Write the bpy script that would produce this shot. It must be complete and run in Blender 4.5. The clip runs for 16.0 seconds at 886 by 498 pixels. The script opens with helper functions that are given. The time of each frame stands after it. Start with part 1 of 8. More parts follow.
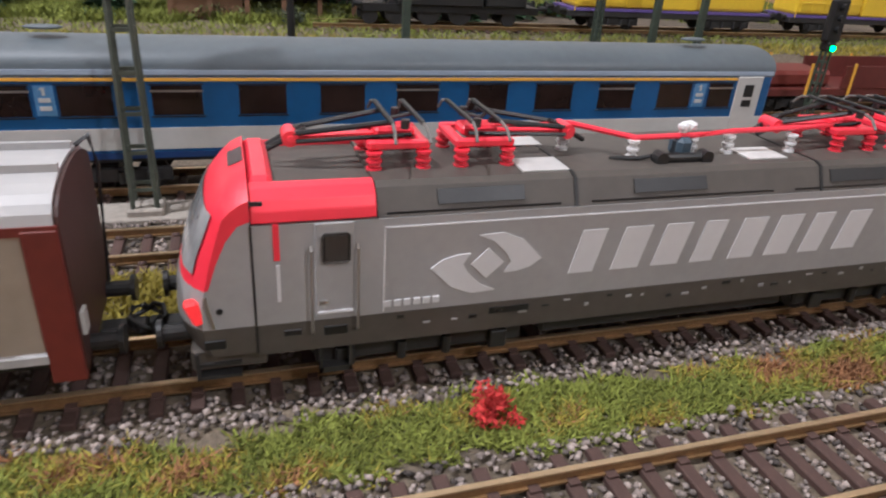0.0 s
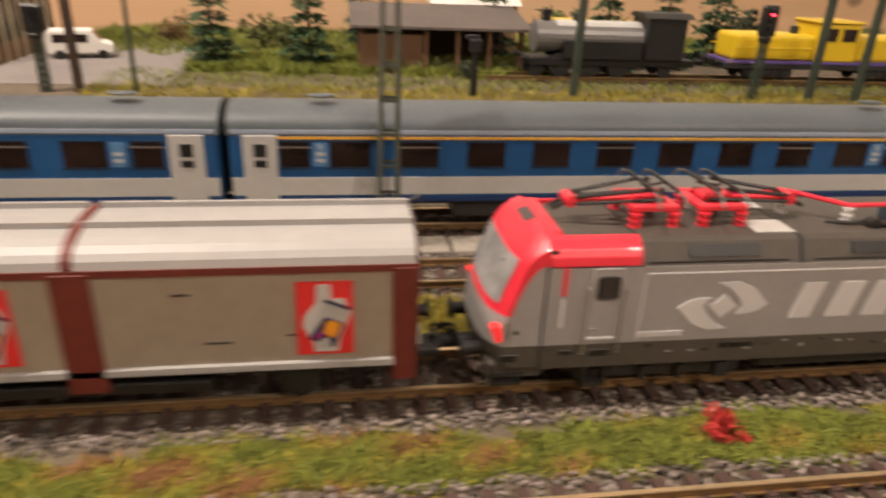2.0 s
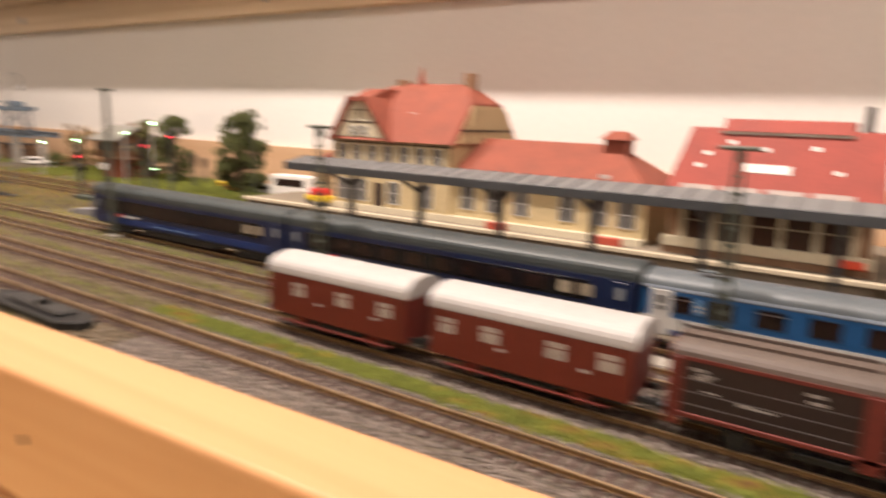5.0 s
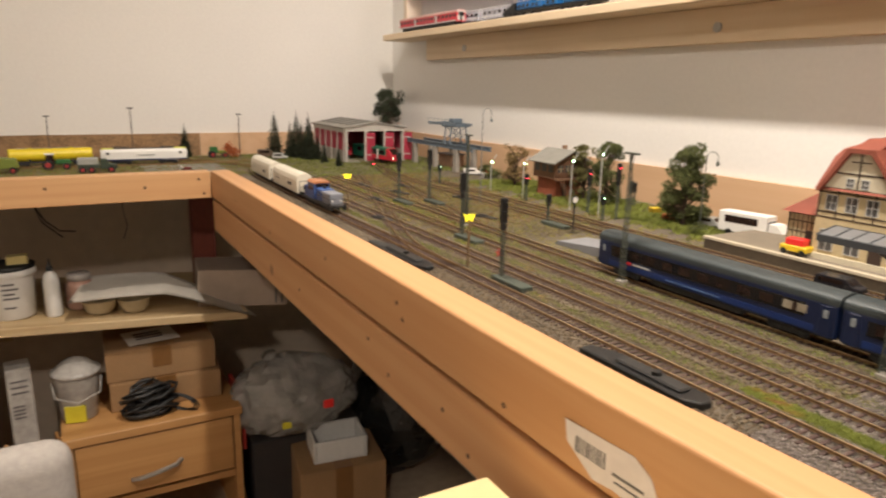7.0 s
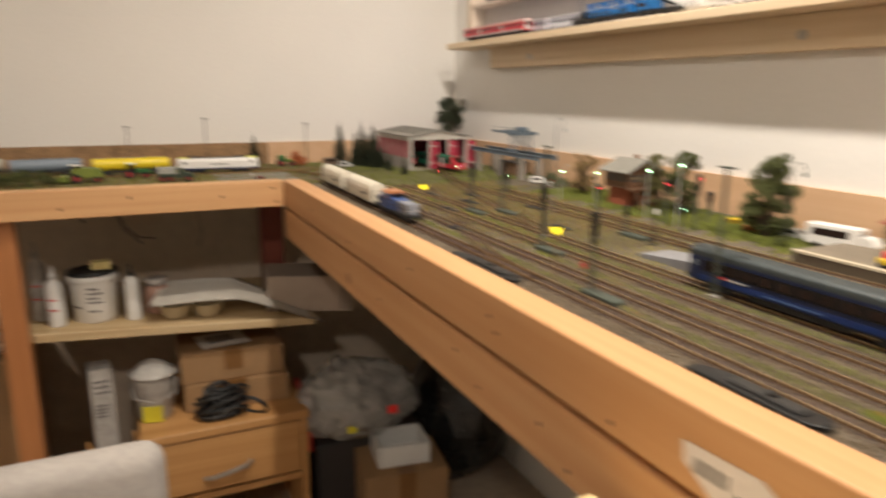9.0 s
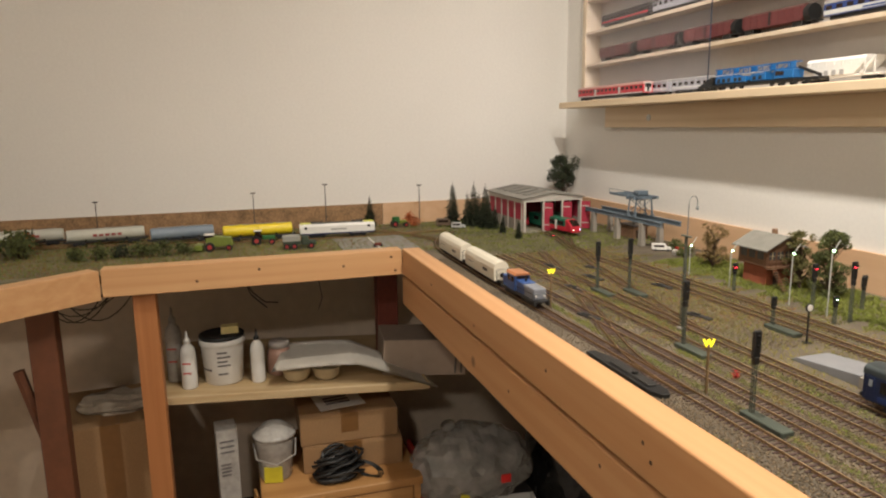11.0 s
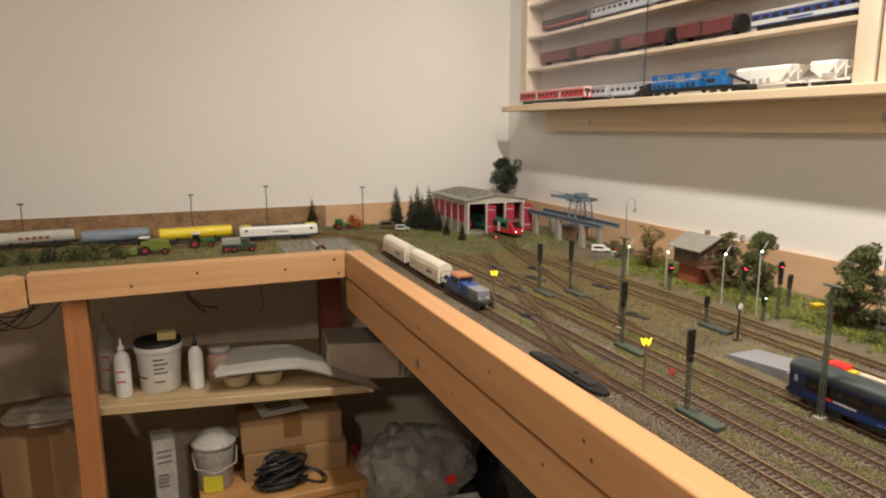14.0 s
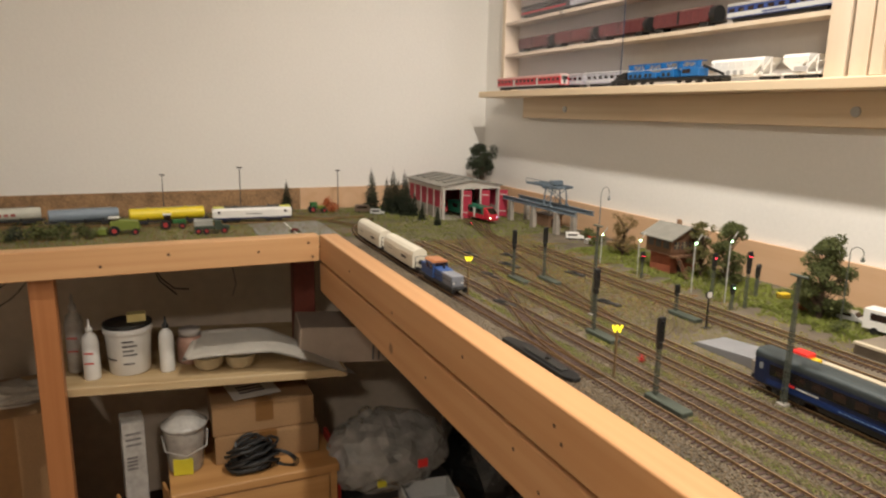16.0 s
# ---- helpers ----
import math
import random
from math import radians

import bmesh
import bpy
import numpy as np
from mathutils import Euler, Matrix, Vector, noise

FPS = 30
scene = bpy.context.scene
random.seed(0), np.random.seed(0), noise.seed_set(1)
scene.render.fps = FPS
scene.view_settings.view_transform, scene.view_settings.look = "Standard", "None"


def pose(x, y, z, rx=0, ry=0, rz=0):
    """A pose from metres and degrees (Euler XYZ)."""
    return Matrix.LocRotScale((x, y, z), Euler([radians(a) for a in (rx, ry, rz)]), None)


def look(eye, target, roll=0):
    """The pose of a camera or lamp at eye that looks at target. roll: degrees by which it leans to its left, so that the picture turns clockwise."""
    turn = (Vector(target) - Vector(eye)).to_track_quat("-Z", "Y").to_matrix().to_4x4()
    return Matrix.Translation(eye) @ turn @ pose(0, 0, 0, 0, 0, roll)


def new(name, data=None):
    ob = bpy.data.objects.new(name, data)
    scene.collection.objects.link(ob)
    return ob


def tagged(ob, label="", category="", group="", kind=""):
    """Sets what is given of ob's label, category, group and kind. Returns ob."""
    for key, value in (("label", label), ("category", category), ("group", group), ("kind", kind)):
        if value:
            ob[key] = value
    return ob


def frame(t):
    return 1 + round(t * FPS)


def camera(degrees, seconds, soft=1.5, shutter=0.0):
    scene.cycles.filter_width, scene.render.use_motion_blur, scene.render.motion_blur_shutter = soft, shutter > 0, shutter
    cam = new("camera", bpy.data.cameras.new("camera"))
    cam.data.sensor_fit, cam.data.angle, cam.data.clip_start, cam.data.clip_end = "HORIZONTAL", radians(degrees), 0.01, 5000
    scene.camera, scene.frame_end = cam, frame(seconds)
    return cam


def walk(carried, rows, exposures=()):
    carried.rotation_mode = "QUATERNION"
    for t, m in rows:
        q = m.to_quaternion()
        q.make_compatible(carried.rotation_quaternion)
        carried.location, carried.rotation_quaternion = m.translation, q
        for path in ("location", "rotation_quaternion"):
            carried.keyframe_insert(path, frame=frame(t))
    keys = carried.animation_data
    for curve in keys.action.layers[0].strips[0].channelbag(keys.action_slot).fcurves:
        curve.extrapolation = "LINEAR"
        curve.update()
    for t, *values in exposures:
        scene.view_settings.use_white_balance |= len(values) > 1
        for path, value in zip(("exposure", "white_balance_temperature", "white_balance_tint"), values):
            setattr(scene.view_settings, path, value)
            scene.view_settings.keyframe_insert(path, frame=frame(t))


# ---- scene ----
cam = camera(67.0, 16.0, soft=2.1, shutter=0.8)
PATH = [
    (0, (0.088, -0.129, 0.088), (0.663, 1.57, -0.795), 4.1),
    (0.5, (0.083, -0.133, 0.088), (0.62, 1.58, -0.793), 4.3),
    (1, (0.074, -0.136, 0.091), (0.556, 1.597, -0.782), 4.0),
    (1.5, (0.063, -0.141, 0.098), (0.471, 1.624, -0.751), 3.2),
    (2, (0.043, -0.151, 0.104), (0.335, 1.65, -0.717), 2.6),
    (2.5, (0.011, -0.166, 0.11), (0.16, 1.663, -0.686), 1.8),
    (3, (-0.023, -0.183, 0.118), (-0.011, 1.667, -0.642), 1.3),
    (3.5, (-0.064, -0.205, 0.122), (-0.222, 1.664, -0.573), 0.7),
    (4, (-0.105, -0.237, 0.133), (-0.534, 1.611, -0.499), -0.3),
    (4.3, (-0.125, -0.254, 0.139), (-0.693, 1.581, -0.417), 0.9),
    (4.5, (-0.141, -0.264, 0.137), (-0.821, 1.543, -0.372), 0.9),
    (4.6, (-0.154, -0.271, 0.137), (-0.92, 1.508, -0.352), 1.3),
    (5, (-0.187, -0.296, 0.133), (-1.271, 1.34, -0.25), 2.1),
    (5.2, (-0.208, -0.311, 0.141), (-1.412, 1.241, -0.240), 2.3),
    (7.5, (-0.300, -0.483, 0.222), (-2.015, 0.434, -0.248), 0.9),
    (8, (-0.297, -0.481, 0.223), (-1.996, 0.464, -0.248), 0.3),
    (8.5, (-0.291, -0.479, 0.228), (-1.989, 0.464, -0.248), 0.1),
    (9, (-0.317, -0.518, 0.227), (-2.078, 0.314, -0.227), 0.6),
    (9.5, (-0.366, -0.562, 0.29), (-2.245, 0.01, -0.085), -1.0),
    (11.8, (-0.369, -0.558, 0.318), (-2.245, 0.044, -0.026), -0.5),
    (12, (-0.369, -0.558, 0.318), (-2.229, 0.089, -0.034), -0.2),
    (12.5, (-0.369, -0.558, 0.318), (-2.205, 0.147, -0.046), -0.8),
    (13, (-0.369, -0.558, 0.318), (-2.196, 0.166, -0.053), -0.6),
    (13.5, (-0.369, -0.558, 0.318), (-2.195, 0.175, -0.043), -0.4),
    (14, (-0.369, -0.558, 0.318), (-2.194, 0.177, -0.041), -0.2),
    (14.5, (-0.369, -0.558, 0.318), (-2.188, 0.192, -0.043), 0.2),
    (15, (-0.369, -0.558, 0.318), (-2.18, 0.211, -0.043), 0.5),
    (15.5, (-0.369, -0.558, 0.318), (-2.178, 0.212, -0.049), 0.5),
    (16, (-0.369, -0.558, 0.318), (-2.157, 0.243, -0.084), 1.1),
]
LIGHT = [(0.0, -0.36, 5200, 11), (0.6, -0.33, 5850, 10), (1.3, -0.37, 6650, 13), (3.0, -0.38, 6750, 14), (5.0, -0.12, 6500, 16), (7.3, -0.32, 6300, 8), (8.5, -0.32, 6300, 8), (9.7, -0.36, 6200, 5), (12.0, -0.47, 6150, 5), (16.0, -0.47, 6150, 5)]
walk(cam, [(t, look(eye, target, roll)) for t, eye, target, roll in PATH], LIGHT)

# ---- world and lights ----
world = bpy.data.worlds.new("room_dark")
world.use_nodes = True
world.node_tree.nodes["Background"].inputs[0].default_value = (1.0, 0.86, 0.7, 1)
world.node_tree.nodes["Background"].inputs[1].default_value = 0.02
scene.world = world
scene.view_settings.exposure = 0.0


def aimed_spot(name, place, target, power, radius, colour, cone=168.0):
    """A spot lamp high in the room, turned towards a place, with a wide soft cone."""
    d = bpy.data.lights.new(name, "SPOT")
    d.shadow_soft_size, d.energy, d.color = radius, power, colour
    d.spot_size, d.spot_blend = radians(cone), 1.0
    ob = new(name, d)
    ob.matrix_basis = look(place, target)
    return ob


WARM = (1.0, 0.87, 0.75)
aimed_spot("ceiling_spot", (-0.46, -0.065, 1.455), (-0.42, 0.45, 0.0), 108.0, 0.03, WARM)
aimed_spot("ceiling_spot", (-1.10, -0.065, 1.455), (-1.15, 0.45, 0.0), 112.0, 0.03, WARM)
# Added fill lamp, no source known here; replaces bounced light on fronts and storage.
aimed_spot("room_fill_spot", (1.05, -1.40, 1.48), (-2.0, -0.55, -0.25), 90.0, 0.08, WARM)

# ---- materials ----
MATS = {}


def mat(name, col, rough=0.5, metal=0.0, var=0.12, scale=400.0, bump=0.0, bscale=None, island=0.0, coat=0.0, big=None):
    """A surface with two scales of colour variation and a fine relief."""
    if name in MATS:
        return MATS[name]
    m = bpy.data.materials.new(name)
    m.use_nodes = True
    nt = m.node_tree
    N, L = nt.nodes, nt.links
    b = N["Principled BSDF"]
    co = N.new("ShaderNodeTexCoord")
    n1, n2 = N.new("ShaderNodeTexNoise"), N.new("ShaderNodeTexNoise")
    n1.inputs["Scale"].default_value, n1.inputs["Detail"].default_value = scale, 3
    n2.inputs["Scale"].default_value, n2.inputs["Detail"].default_value = big or scale / 12, 3
    L.new(co.outputs["Object"], n1.inputs["Vector"])
    L.new(co.outputs["Object"], n2.inputs["Vector"])
    add = N.new("ShaderNodeMath")
    add.operation = "ADD"
    L.new(n1.outputs["Fac"], add.inputs[0])
    L.new(n2.outputs["Fac"], add.inputs[1])
    last = add.outputs[0]
    if island:
        g = N.new("ShaderNodeNewGeometry")
        mul = N.new("ShaderNodeMath")
        mul.operation, mul.inputs[1].default_value = "MULTIPLY_ADD", island
        L.new(g.outputs["Random Per Island"], mul.inputs[0])
        L.new(last, mul.inputs[2])
        last = mul.outputs[0]
    mr = N.new("ShaderNodeMapRange")
    mr.inputs[1].default_value, mr.inputs[2].default_value = 0.6, 1.4 + island
    L.new(last, mr.inputs[0])
    mix = N.new("ShaderNodeMix")
    mix.data_type = "RGBA"
    lo = [max(0.0, c * (1 - var)) for c in col]
    hi = [min(1.0, c * (1 + var)) for c in col]
    mix.inputs[6].default_value, mix.inputs[7].default_value = (*lo, 1), (*hi, 1)
    L.new(mr.outputs[0], mix.inputs[0])
    L.new(mix.outputs[2], b.inputs["Base Color"])
    b.inputs["Metallic"].default_value = metal
    rr = N.new("ShaderNodeMapRange")
    rr.inputs[3].default_value, rr.inputs[4].default_value = max(0.02, rough - 0.07), min(1, rough + 0.07)
    L.new(n2.outputs["Fac"], rr.inputs[0])
    L.new(rr.outputs[0], b.inputs["Roughness"])
    if coat:
        b.inputs["Coat Weight"].default_value = coat
    if bump:
        n3 = N.new("ShaderNodeTexNoise")
        n3.inputs["Scale"].default_value, n3.inputs["Detail"].default_value = bscale or scale, 4
        L.new(co.outputs["Object"], n3.inputs["Vector"])
        bp = N.new("ShaderNodeBump")
        bp.inputs["Strength"].default_value, bp.inputs["Distance"].default_value = 0.6, bump
        L.new(n3.outputs["Fac"], bp.inputs["Height"])
        L.new(bp.outputs[0], b.inputs["Normal"])
    MATS[name] = m
    return m


def glow(name, col, power):
    if name in MATS:
        return MATS[name]
    m = bpy.data.materials.new(name)
    m.use_nodes = True
    b = m.node_tree.nodes["Principled BSDF"]
    b.inputs["Base Color"].default_value = (*col, 1)
    b.inputs["Emission Color"].default_value = (*col, 1)
    b.inputs["Emission Strength"].default_value = power
    MATS[name] = m
    return m


def glass(name, col=(1, 1, 1), rough=0.03):
    if name in MATS:
        return MATS[name]
    m = bpy.data.materials.new(name)
    m.use_nodes = True
    b = m.node_tree.nodes["Principled BSDF"]
    b.inputs["Base Color"].default_value = (*col, 1)
    b.inputs["Transmission Weight"].default_value = 1.0
    b.inputs["Roughness"].default_value = rough
    b.inputs["IOR"].default_value = 1.3
    MATS[name] = m
    return m


def wood(name, light, dark, rough=0.55, across="X", fine=60.0):
    """Pine: long grain along one axis, with knots as darker spots."""
    if name in MATS:
        return MATS[name]
    m = bpy.data.materials.new(name)
    m.use_nodes = True
    nt = m.node_tree
    N, L = nt.nodes, nt.links
    b = N["Principled BSDF"]
    co, mp = N.new("ShaderNodeTexCoord"), N.new("ShaderNodeMapping")
    sc = {"X": (1.2, fine, fine), "Y": (fine, 1.2, fine), "Z": (fine, fine, 1.2)}[across]
    mp.inputs["Scale"].default_value = sc
    L.new(co.outputs["Object"], mp.inputs["Vector"])
    n1, n2, n4 = N.new("ShaderNodeTexNoise"), N.new("ShaderNodeTexNoise"), N.new("ShaderNodeTexNoise")
    n1.inputs["Scale"].default_value, n1.inputs["Detail"].default_value, n1.inputs["Distortion"].default_value = 1.0, 6, 0.4
    n2.inputs["Scale"].default_value = 2.4
    n4.inputs["Scale"].default_value, n4.inputs["Detail"].default_value = 350.0, 2
    L.new(mp.outputs[0], n1.inputs["Vector"])
    L.new(co.outputs["Object"], n2.inputs["Vector"])
    L.new(co.outputs["Object"], n4.inputs["Vector"])
    ramp = N.new("ShaderNodeValToRGB")
    ramp.color_ramp.elements[0].position, ramp.color_ramp.elements[1].position = 0.34, 0.66
    ramp.color_ramp.elements[0].color, ramp.color_ramp.elements[1].color = (*dark, 1), (*light, 1)
    ad = N.new("ShaderNodeMath")
    ad.operation, ad.inputs[1].default_value = "MULTIPLY_ADD", 0.35
    L.new(n2.outputs["Fac"], ad.inputs[0])
    sb = N.new("ShaderNodeMath")
    sb.operation, sb.inputs[1].default_value = "SUBTRACT", 0.175
    L.new(n1.outputs["Fac"], sb.inputs[0])
    L.new(sb.outputs[0], ad.inputs[2])
    L.new(ad.outputs[0], ramp.inputs[0])
    vo = N.new("ShaderNodeTexVoronoi")
    vo.inputs["Scale"].default_value = 4.2
    L.new(co.outputs["Object"], vo.inputs["Vector"])
    kn = N.new("ShaderNodeMapRange")
    kn.inputs[1].default_value, kn.inputs[2].default_value = 0.03, 0.055
    L.new(vo.outputs["Distance"], kn.inputs[0])
    mx = N.new("ShaderNodeMix")
    mx.data_type = "RGBA"
    mx.inputs[6].default_value = (*[c * 0.45 for c in dark], 1)
    L.new(kn.outputs[0], mx.inputs[0])
    L.new(ramp.outputs[0], mx.inputs[7])
    L.new(mx.outputs[2], b.inputs["Base Color"])
    b.inputs["Roughness"].default_value = rough
    bp = N.new("ShaderNodeBump")
    bp.inputs["Strength"].default_value, bp.inputs["Distance"].default_value = 0.25, 0.0006
    L.new(n1.outputs["Fac"], bp.inputs["Height"])
    L.new(bp.outputs[0], b.inputs["Normal"])
    MATS[name] = m
    return m


# ---- mesh helpers ----
def bx(x0, x1, y0, y1, z0, z1, bev=0.0, seg=1):
    bm = bmesh.new()
    bmesh.ops.create_cube(bm, size=1.0, matrix=Matrix.Translation(((x0 + x1) / 2, (y0 + y1) / 2, (z0 + z1) / 2)) @ Matrix.Diagonal((x1 - x0, y1 - y0, z1 - z0, 1)))
    if bev:
        bmesh.ops.bevel(bm, geom=bm.edges[:], offset=bev, segments=seg, affect="EDGES", profile=0.5)
    return bm


def prism(prof, axis, c0, c1, bev=0.0, seg=1):
    """A polygon pulled along an axis: (y, z) for x, (x, z) for y, (x, y) for z."""
    bm = bmesh.new()

    def at(p, c):
        return {"x": (c, p[0], p[1]), "y": (p[0], c, p[1]), "z": (p[0], p[1], c)}[axis]
    lo = [bm.verts.new(at(p, c0)) for p in prof]
    hi = [bm.verts.new(at(p, c1)) for p in prof]
    n = len(prof)
    bm.faces.new(lo)
    bm.faces.new(hi[::-1])
    for k in range(n):
        bm.faces.new((lo[k], hi[k], hi[(k + 1) % n], lo[(k + 1) % n]))
    bmesh.ops.recalc_face_normals(bm, faces=bm.faces[:])
    if bev:
        bmesh.ops.bevel(bm, geom=bm.edges[:], offset=bev, segments=seg, affect="EDGES", profile=0.5)
    return bm


def cyl(p0, p1, r0, r1=None, seg=12):
    p0, p1 = Vector(p0), Vector(p1)
    d = p1 - p0
    bm = bmesh.new()
    m = Matrix.Translation((p0 + p1) / 2) @ d.to_track_quat("Z", "Y").to_matrix().to_4x4()
    bmesh.ops.create_cone(bm, cap_ends=True, segments=seg, radius1=r0, radius2=r0 if r1 is None else r1, depth=d.length, matrix=m)
    return bm


def ball(c, r, sub=1, squash=(1, 1, 1)):
    bm = bmesh.new()
    bmesh.ops.create_icosphere(bm, subdivisions=sub, radius=1.0, matrix=Matrix.Translation(c) @ Matrix.Diagonal((r * squash[0], r * squash[1], r * squash[2], 1)))
    return bm


def join(*bms):
    out = bmesh.new()
    for b in bms:
        me = bpy.data.meshes.new("tmp")
        b.to_mesh(me)
        out.from_mesh(me)
        bpy.data.meshes.remove(me)
        b.free()
    return out


def tube(points, r, seg=8):
    """One bent round bar along a line of points."""
    P = [Vector(p) for p in points]
    bm, rings = bmesh.new(), []
    for k, p in enumerate(P):
        d = (P[min(k + 1, len(P) - 1)] - P[max(k - 1, 0)]).normalized()
        q = d.to_track_quat("Z", "Y")
        rings.append([bm.verts.new(p + q @ Vector((r * math.cos(6.28319 * j / seg), r * math.sin(6.28319 * j / seg), 0))) for j in range(seg)])
    for a, b in zip(rings, rings[1:]):
        dj = min(range(seg), key=lambda i: (b[i].co - a[0].co).length)
        for j in range(seg):
            bm.faces.new((a[j], a[(j + 1) % seg], b[(j + 1 + dj) % seg], b[(j + dj) % seg]))
    bm.faces.new(rings[0][::-1])
    bm.faces.new(rings[-1])
    bmesh.ops.recalc_face_normals(bm, faces=bm.faces[:])
    return bm


def turned(bm, m):
    bmesh.ops.transform(bm, matrix=m, verts=bm.verts[:])
    return bm


def mesh_of(bm, name, material, smooth=False):
    me = bpy.data.meshes.new(name)
    bm.to_mesh(me)
    bm.free()
    me.materials.append(material)
    if smooth:
        for p in me.polygons:
            p.use_smooth = True
    return me


def part(name, bm, material, parent, label="", smooth=False):
    ob = new(name, mesh_of(bm, name, material, smooth))
    ob.parent = parent
    if label:
        tagged(ob, label)
    return ob


def thing(name, label, category, group="", place=(0, 0, 0), turn=0.0, kind=""):
    ob = new(name)
    ob.empty_display_size = 0.01
    ob.matrix_basis = pose(*place, 0, 0, turn)
    return tagged(ob, label, category, group, kind)


def solid(name, bm, material, label, category, group="", kind="", smooth=False):
    ob = new(name, mesh_of(bm, name, material, smooth))
    return tagged(ob, label, category, group, kind)


def cloud(name, verts, faces, material, label="", category="", kind="stuff", parent=None):
    """One mesh from arrays worked out in code."""
    me = bpy.data.meshes.new(name)
    nv, nf, k = len(verts), len(faces), faces.shape[1]
    me.vertices.add(nv)
    me.vertices.foreach_set("co", np.asarray(verts, np.float32).ravel())
    me.loops.add(nf * k)
    me.loops.foreach_set("vertex_index", faces.astype(np.int32).ravel())
    me.polygons.add(nf)
    me.polygons.foreach_set("loop_start", np.arange(0, nf * k, k, dtype=np.int32))
    me.update(calc_edges=True)
    me.materials.append(material)
    ob = new(name, me)
    ob.parent = parent
    return tagged(ob, label, category, "", kind)


RNG = np.random.default_rng(7)


def stones(pos, size):
    """Small uneven eight-sided grains at the given places."""
    n = len(pos)
    base = np.array([[1, 0, 0], [-1, 0, 0], [0, 1, 0], [0, -1, 0], [0, 0, 1], [0, 0, -1]], float)
    tri = np.array([[0, 2, 4], [2, 1, 4], [1, 3, 4], [3, 0, 4], [2, 0, 5], [1, 2, 5], [3, 1, 5], [0, 3, 5]])
    v = base[None] * RNG.uniform(0.55, 1.15, (n, 6, 1)) + RNG.normal(0, 0.16, (n, 6, 3))
    a = RNG.uniform(0, 6.28, n)
    c, s = np.cos(a), np.sin(a)
    x, y = v[:, :, 0] * c[:, None] - v[:, :, 1] * s[:, None], v[:, :, 0] * s[:, None] + v[:, :, 1] * c[:, None]
    v = np.stack([x, y, v[:, :, 2] * 0.75], 2) * size[:, None, None] + pos[:, None, :]
    f = tri[None] + (np.arange(n) * 6)[:, None, None]
    return v.reshape(-1, 3), f.reshape(-1, 3)


def blades(pos, height, lean=0.6, wide=0.12):
    """Single grass fibres, one thin triangle each."""
    n = len(pos)
    a = RNG.uniform(0, 6.28, n)
    side = np.stack([np.cos(a), np.sin(a), np.zeros(n)], 1) * (height * wide)[:, None]
    tip = np.stack([RNG.normal(0, lean, n), RNG.normal(0, lean, n), np.ones(n)], 1) * height[:, None]
    v = np.stack([pos - side, pos + side, pos + tip], 1)
    f = np.arange(n * 3).reshape(n, 3)
    return v.reshape(-1, 3), f

# ---- paints ----
PINE = wood("pine_beam", (0.57, 0.315, 0.145), (0.52, 0.27, 0.115), across="X")
PINE_Y = wood("pine_cross_beam", (0.58, 0.34, 0.16), (0.52, 0.285, 0.125), across="Y")
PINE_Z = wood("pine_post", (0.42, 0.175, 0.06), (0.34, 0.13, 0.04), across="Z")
SHELF_WOOD = wood("spruce_shelf", (0.74, 0.60, 0.42), (0.64, 0.49, 0.31), across="X", fine=45)
BOARD = wood("particle_board", (0.66, 0.44, 0.27), (0.60, 0.38, 0.22), across="X", fine=25)
CORK = mat("cork_strip", (0.30, 0.18, 0.09), 0.8, var=0.55, scale=160, bump=0.001, big=30)
WALL = mat("white_plaster", (0.79, 0.765, 0.725), 0.9, var=0.04, scale=120, bump=0.0004, bscale=260, big=2.0)
# Colour of the unseen floor is chosen light so that it reflects under the table.
FLOOR = mat("bounce_floor", (0.42, 0.33, 0.24), 0.6, var=0.2, scale=30)
EARTH = mat("gravel_earth", (0.125, 0.10, 0.07), 0.95, var=0.65, scale=700, bump=0.0012, bscale=600, big=14)
EARTH_FAR = mat("field_earth", (0.17, 0.15, 0.09), 0.95, var=0.5, scale=500, bump=0.001, bscale=500, big=9)
STONE_YARD = mat("yard_ballast", (0.155, 0.115, 0.070), 0.92, var=0.7, scale=900, island=2.2)
GRASS_YEL = mat("yellow_grass_fibre", (0.30, 0.25, 0.035), 0.9, var=0.5, scale=120, island=1.2)
STONE = mat("ballast_stone", (0.225, 0.188, 0.165), 0.95, var=0.95, scale=900, island=2.6)
SLEEPER = mat("brown_sleeper", (0.068, 0.038, 0.030), 0.8, var=0.35, scale=1500, bump=0.00012, island=0.8)
RAIL_SIDE = mat("rail_side", (0.25, 0.155, 0.07), 0.42, metal=0.5, var=0.3, scale=900)
RAIL_TOP = mat("rail_head", (0.80, 0.62, 0.38), 0.34, metal=0.9, var=0.12, scale=600)
GRASS = mat("grass_fibre", (0.180, 0.205, 0.032), 0.9, var=0.6, scale=120, island=1.2)
GRASS_DRY = mat("dry_fibre", (0.27, 0.13, 0.055), 0.9, var=0.5, scale=120, island=1.2)
CONCRETE = mat("concrete", (0.30, 0.27, 0.23), 0.9, var=0.25, scale=500, bump=0.0002)
DARK = mat("dark_grey_plastic", (0.025, 0.024, 0.024), 0.5, var=0.3, scale=800)
BLACK = mat("black_plastic", (0.012, 0.012, 0.012), 0.45, var=0.3, scale=800)
IRON = mat("dark_green_iron", (0.035, 0.05, 0.035), 0.6, var=0.3, scale=900)
METAL = mat("bare_metal", (0.45, 0.43, 0.40), 0.35, metal=0.9, var=0.1)
WHITE = mat("white_paint", (0.75, 0.73, 0.69), 0.45, var=0.06)
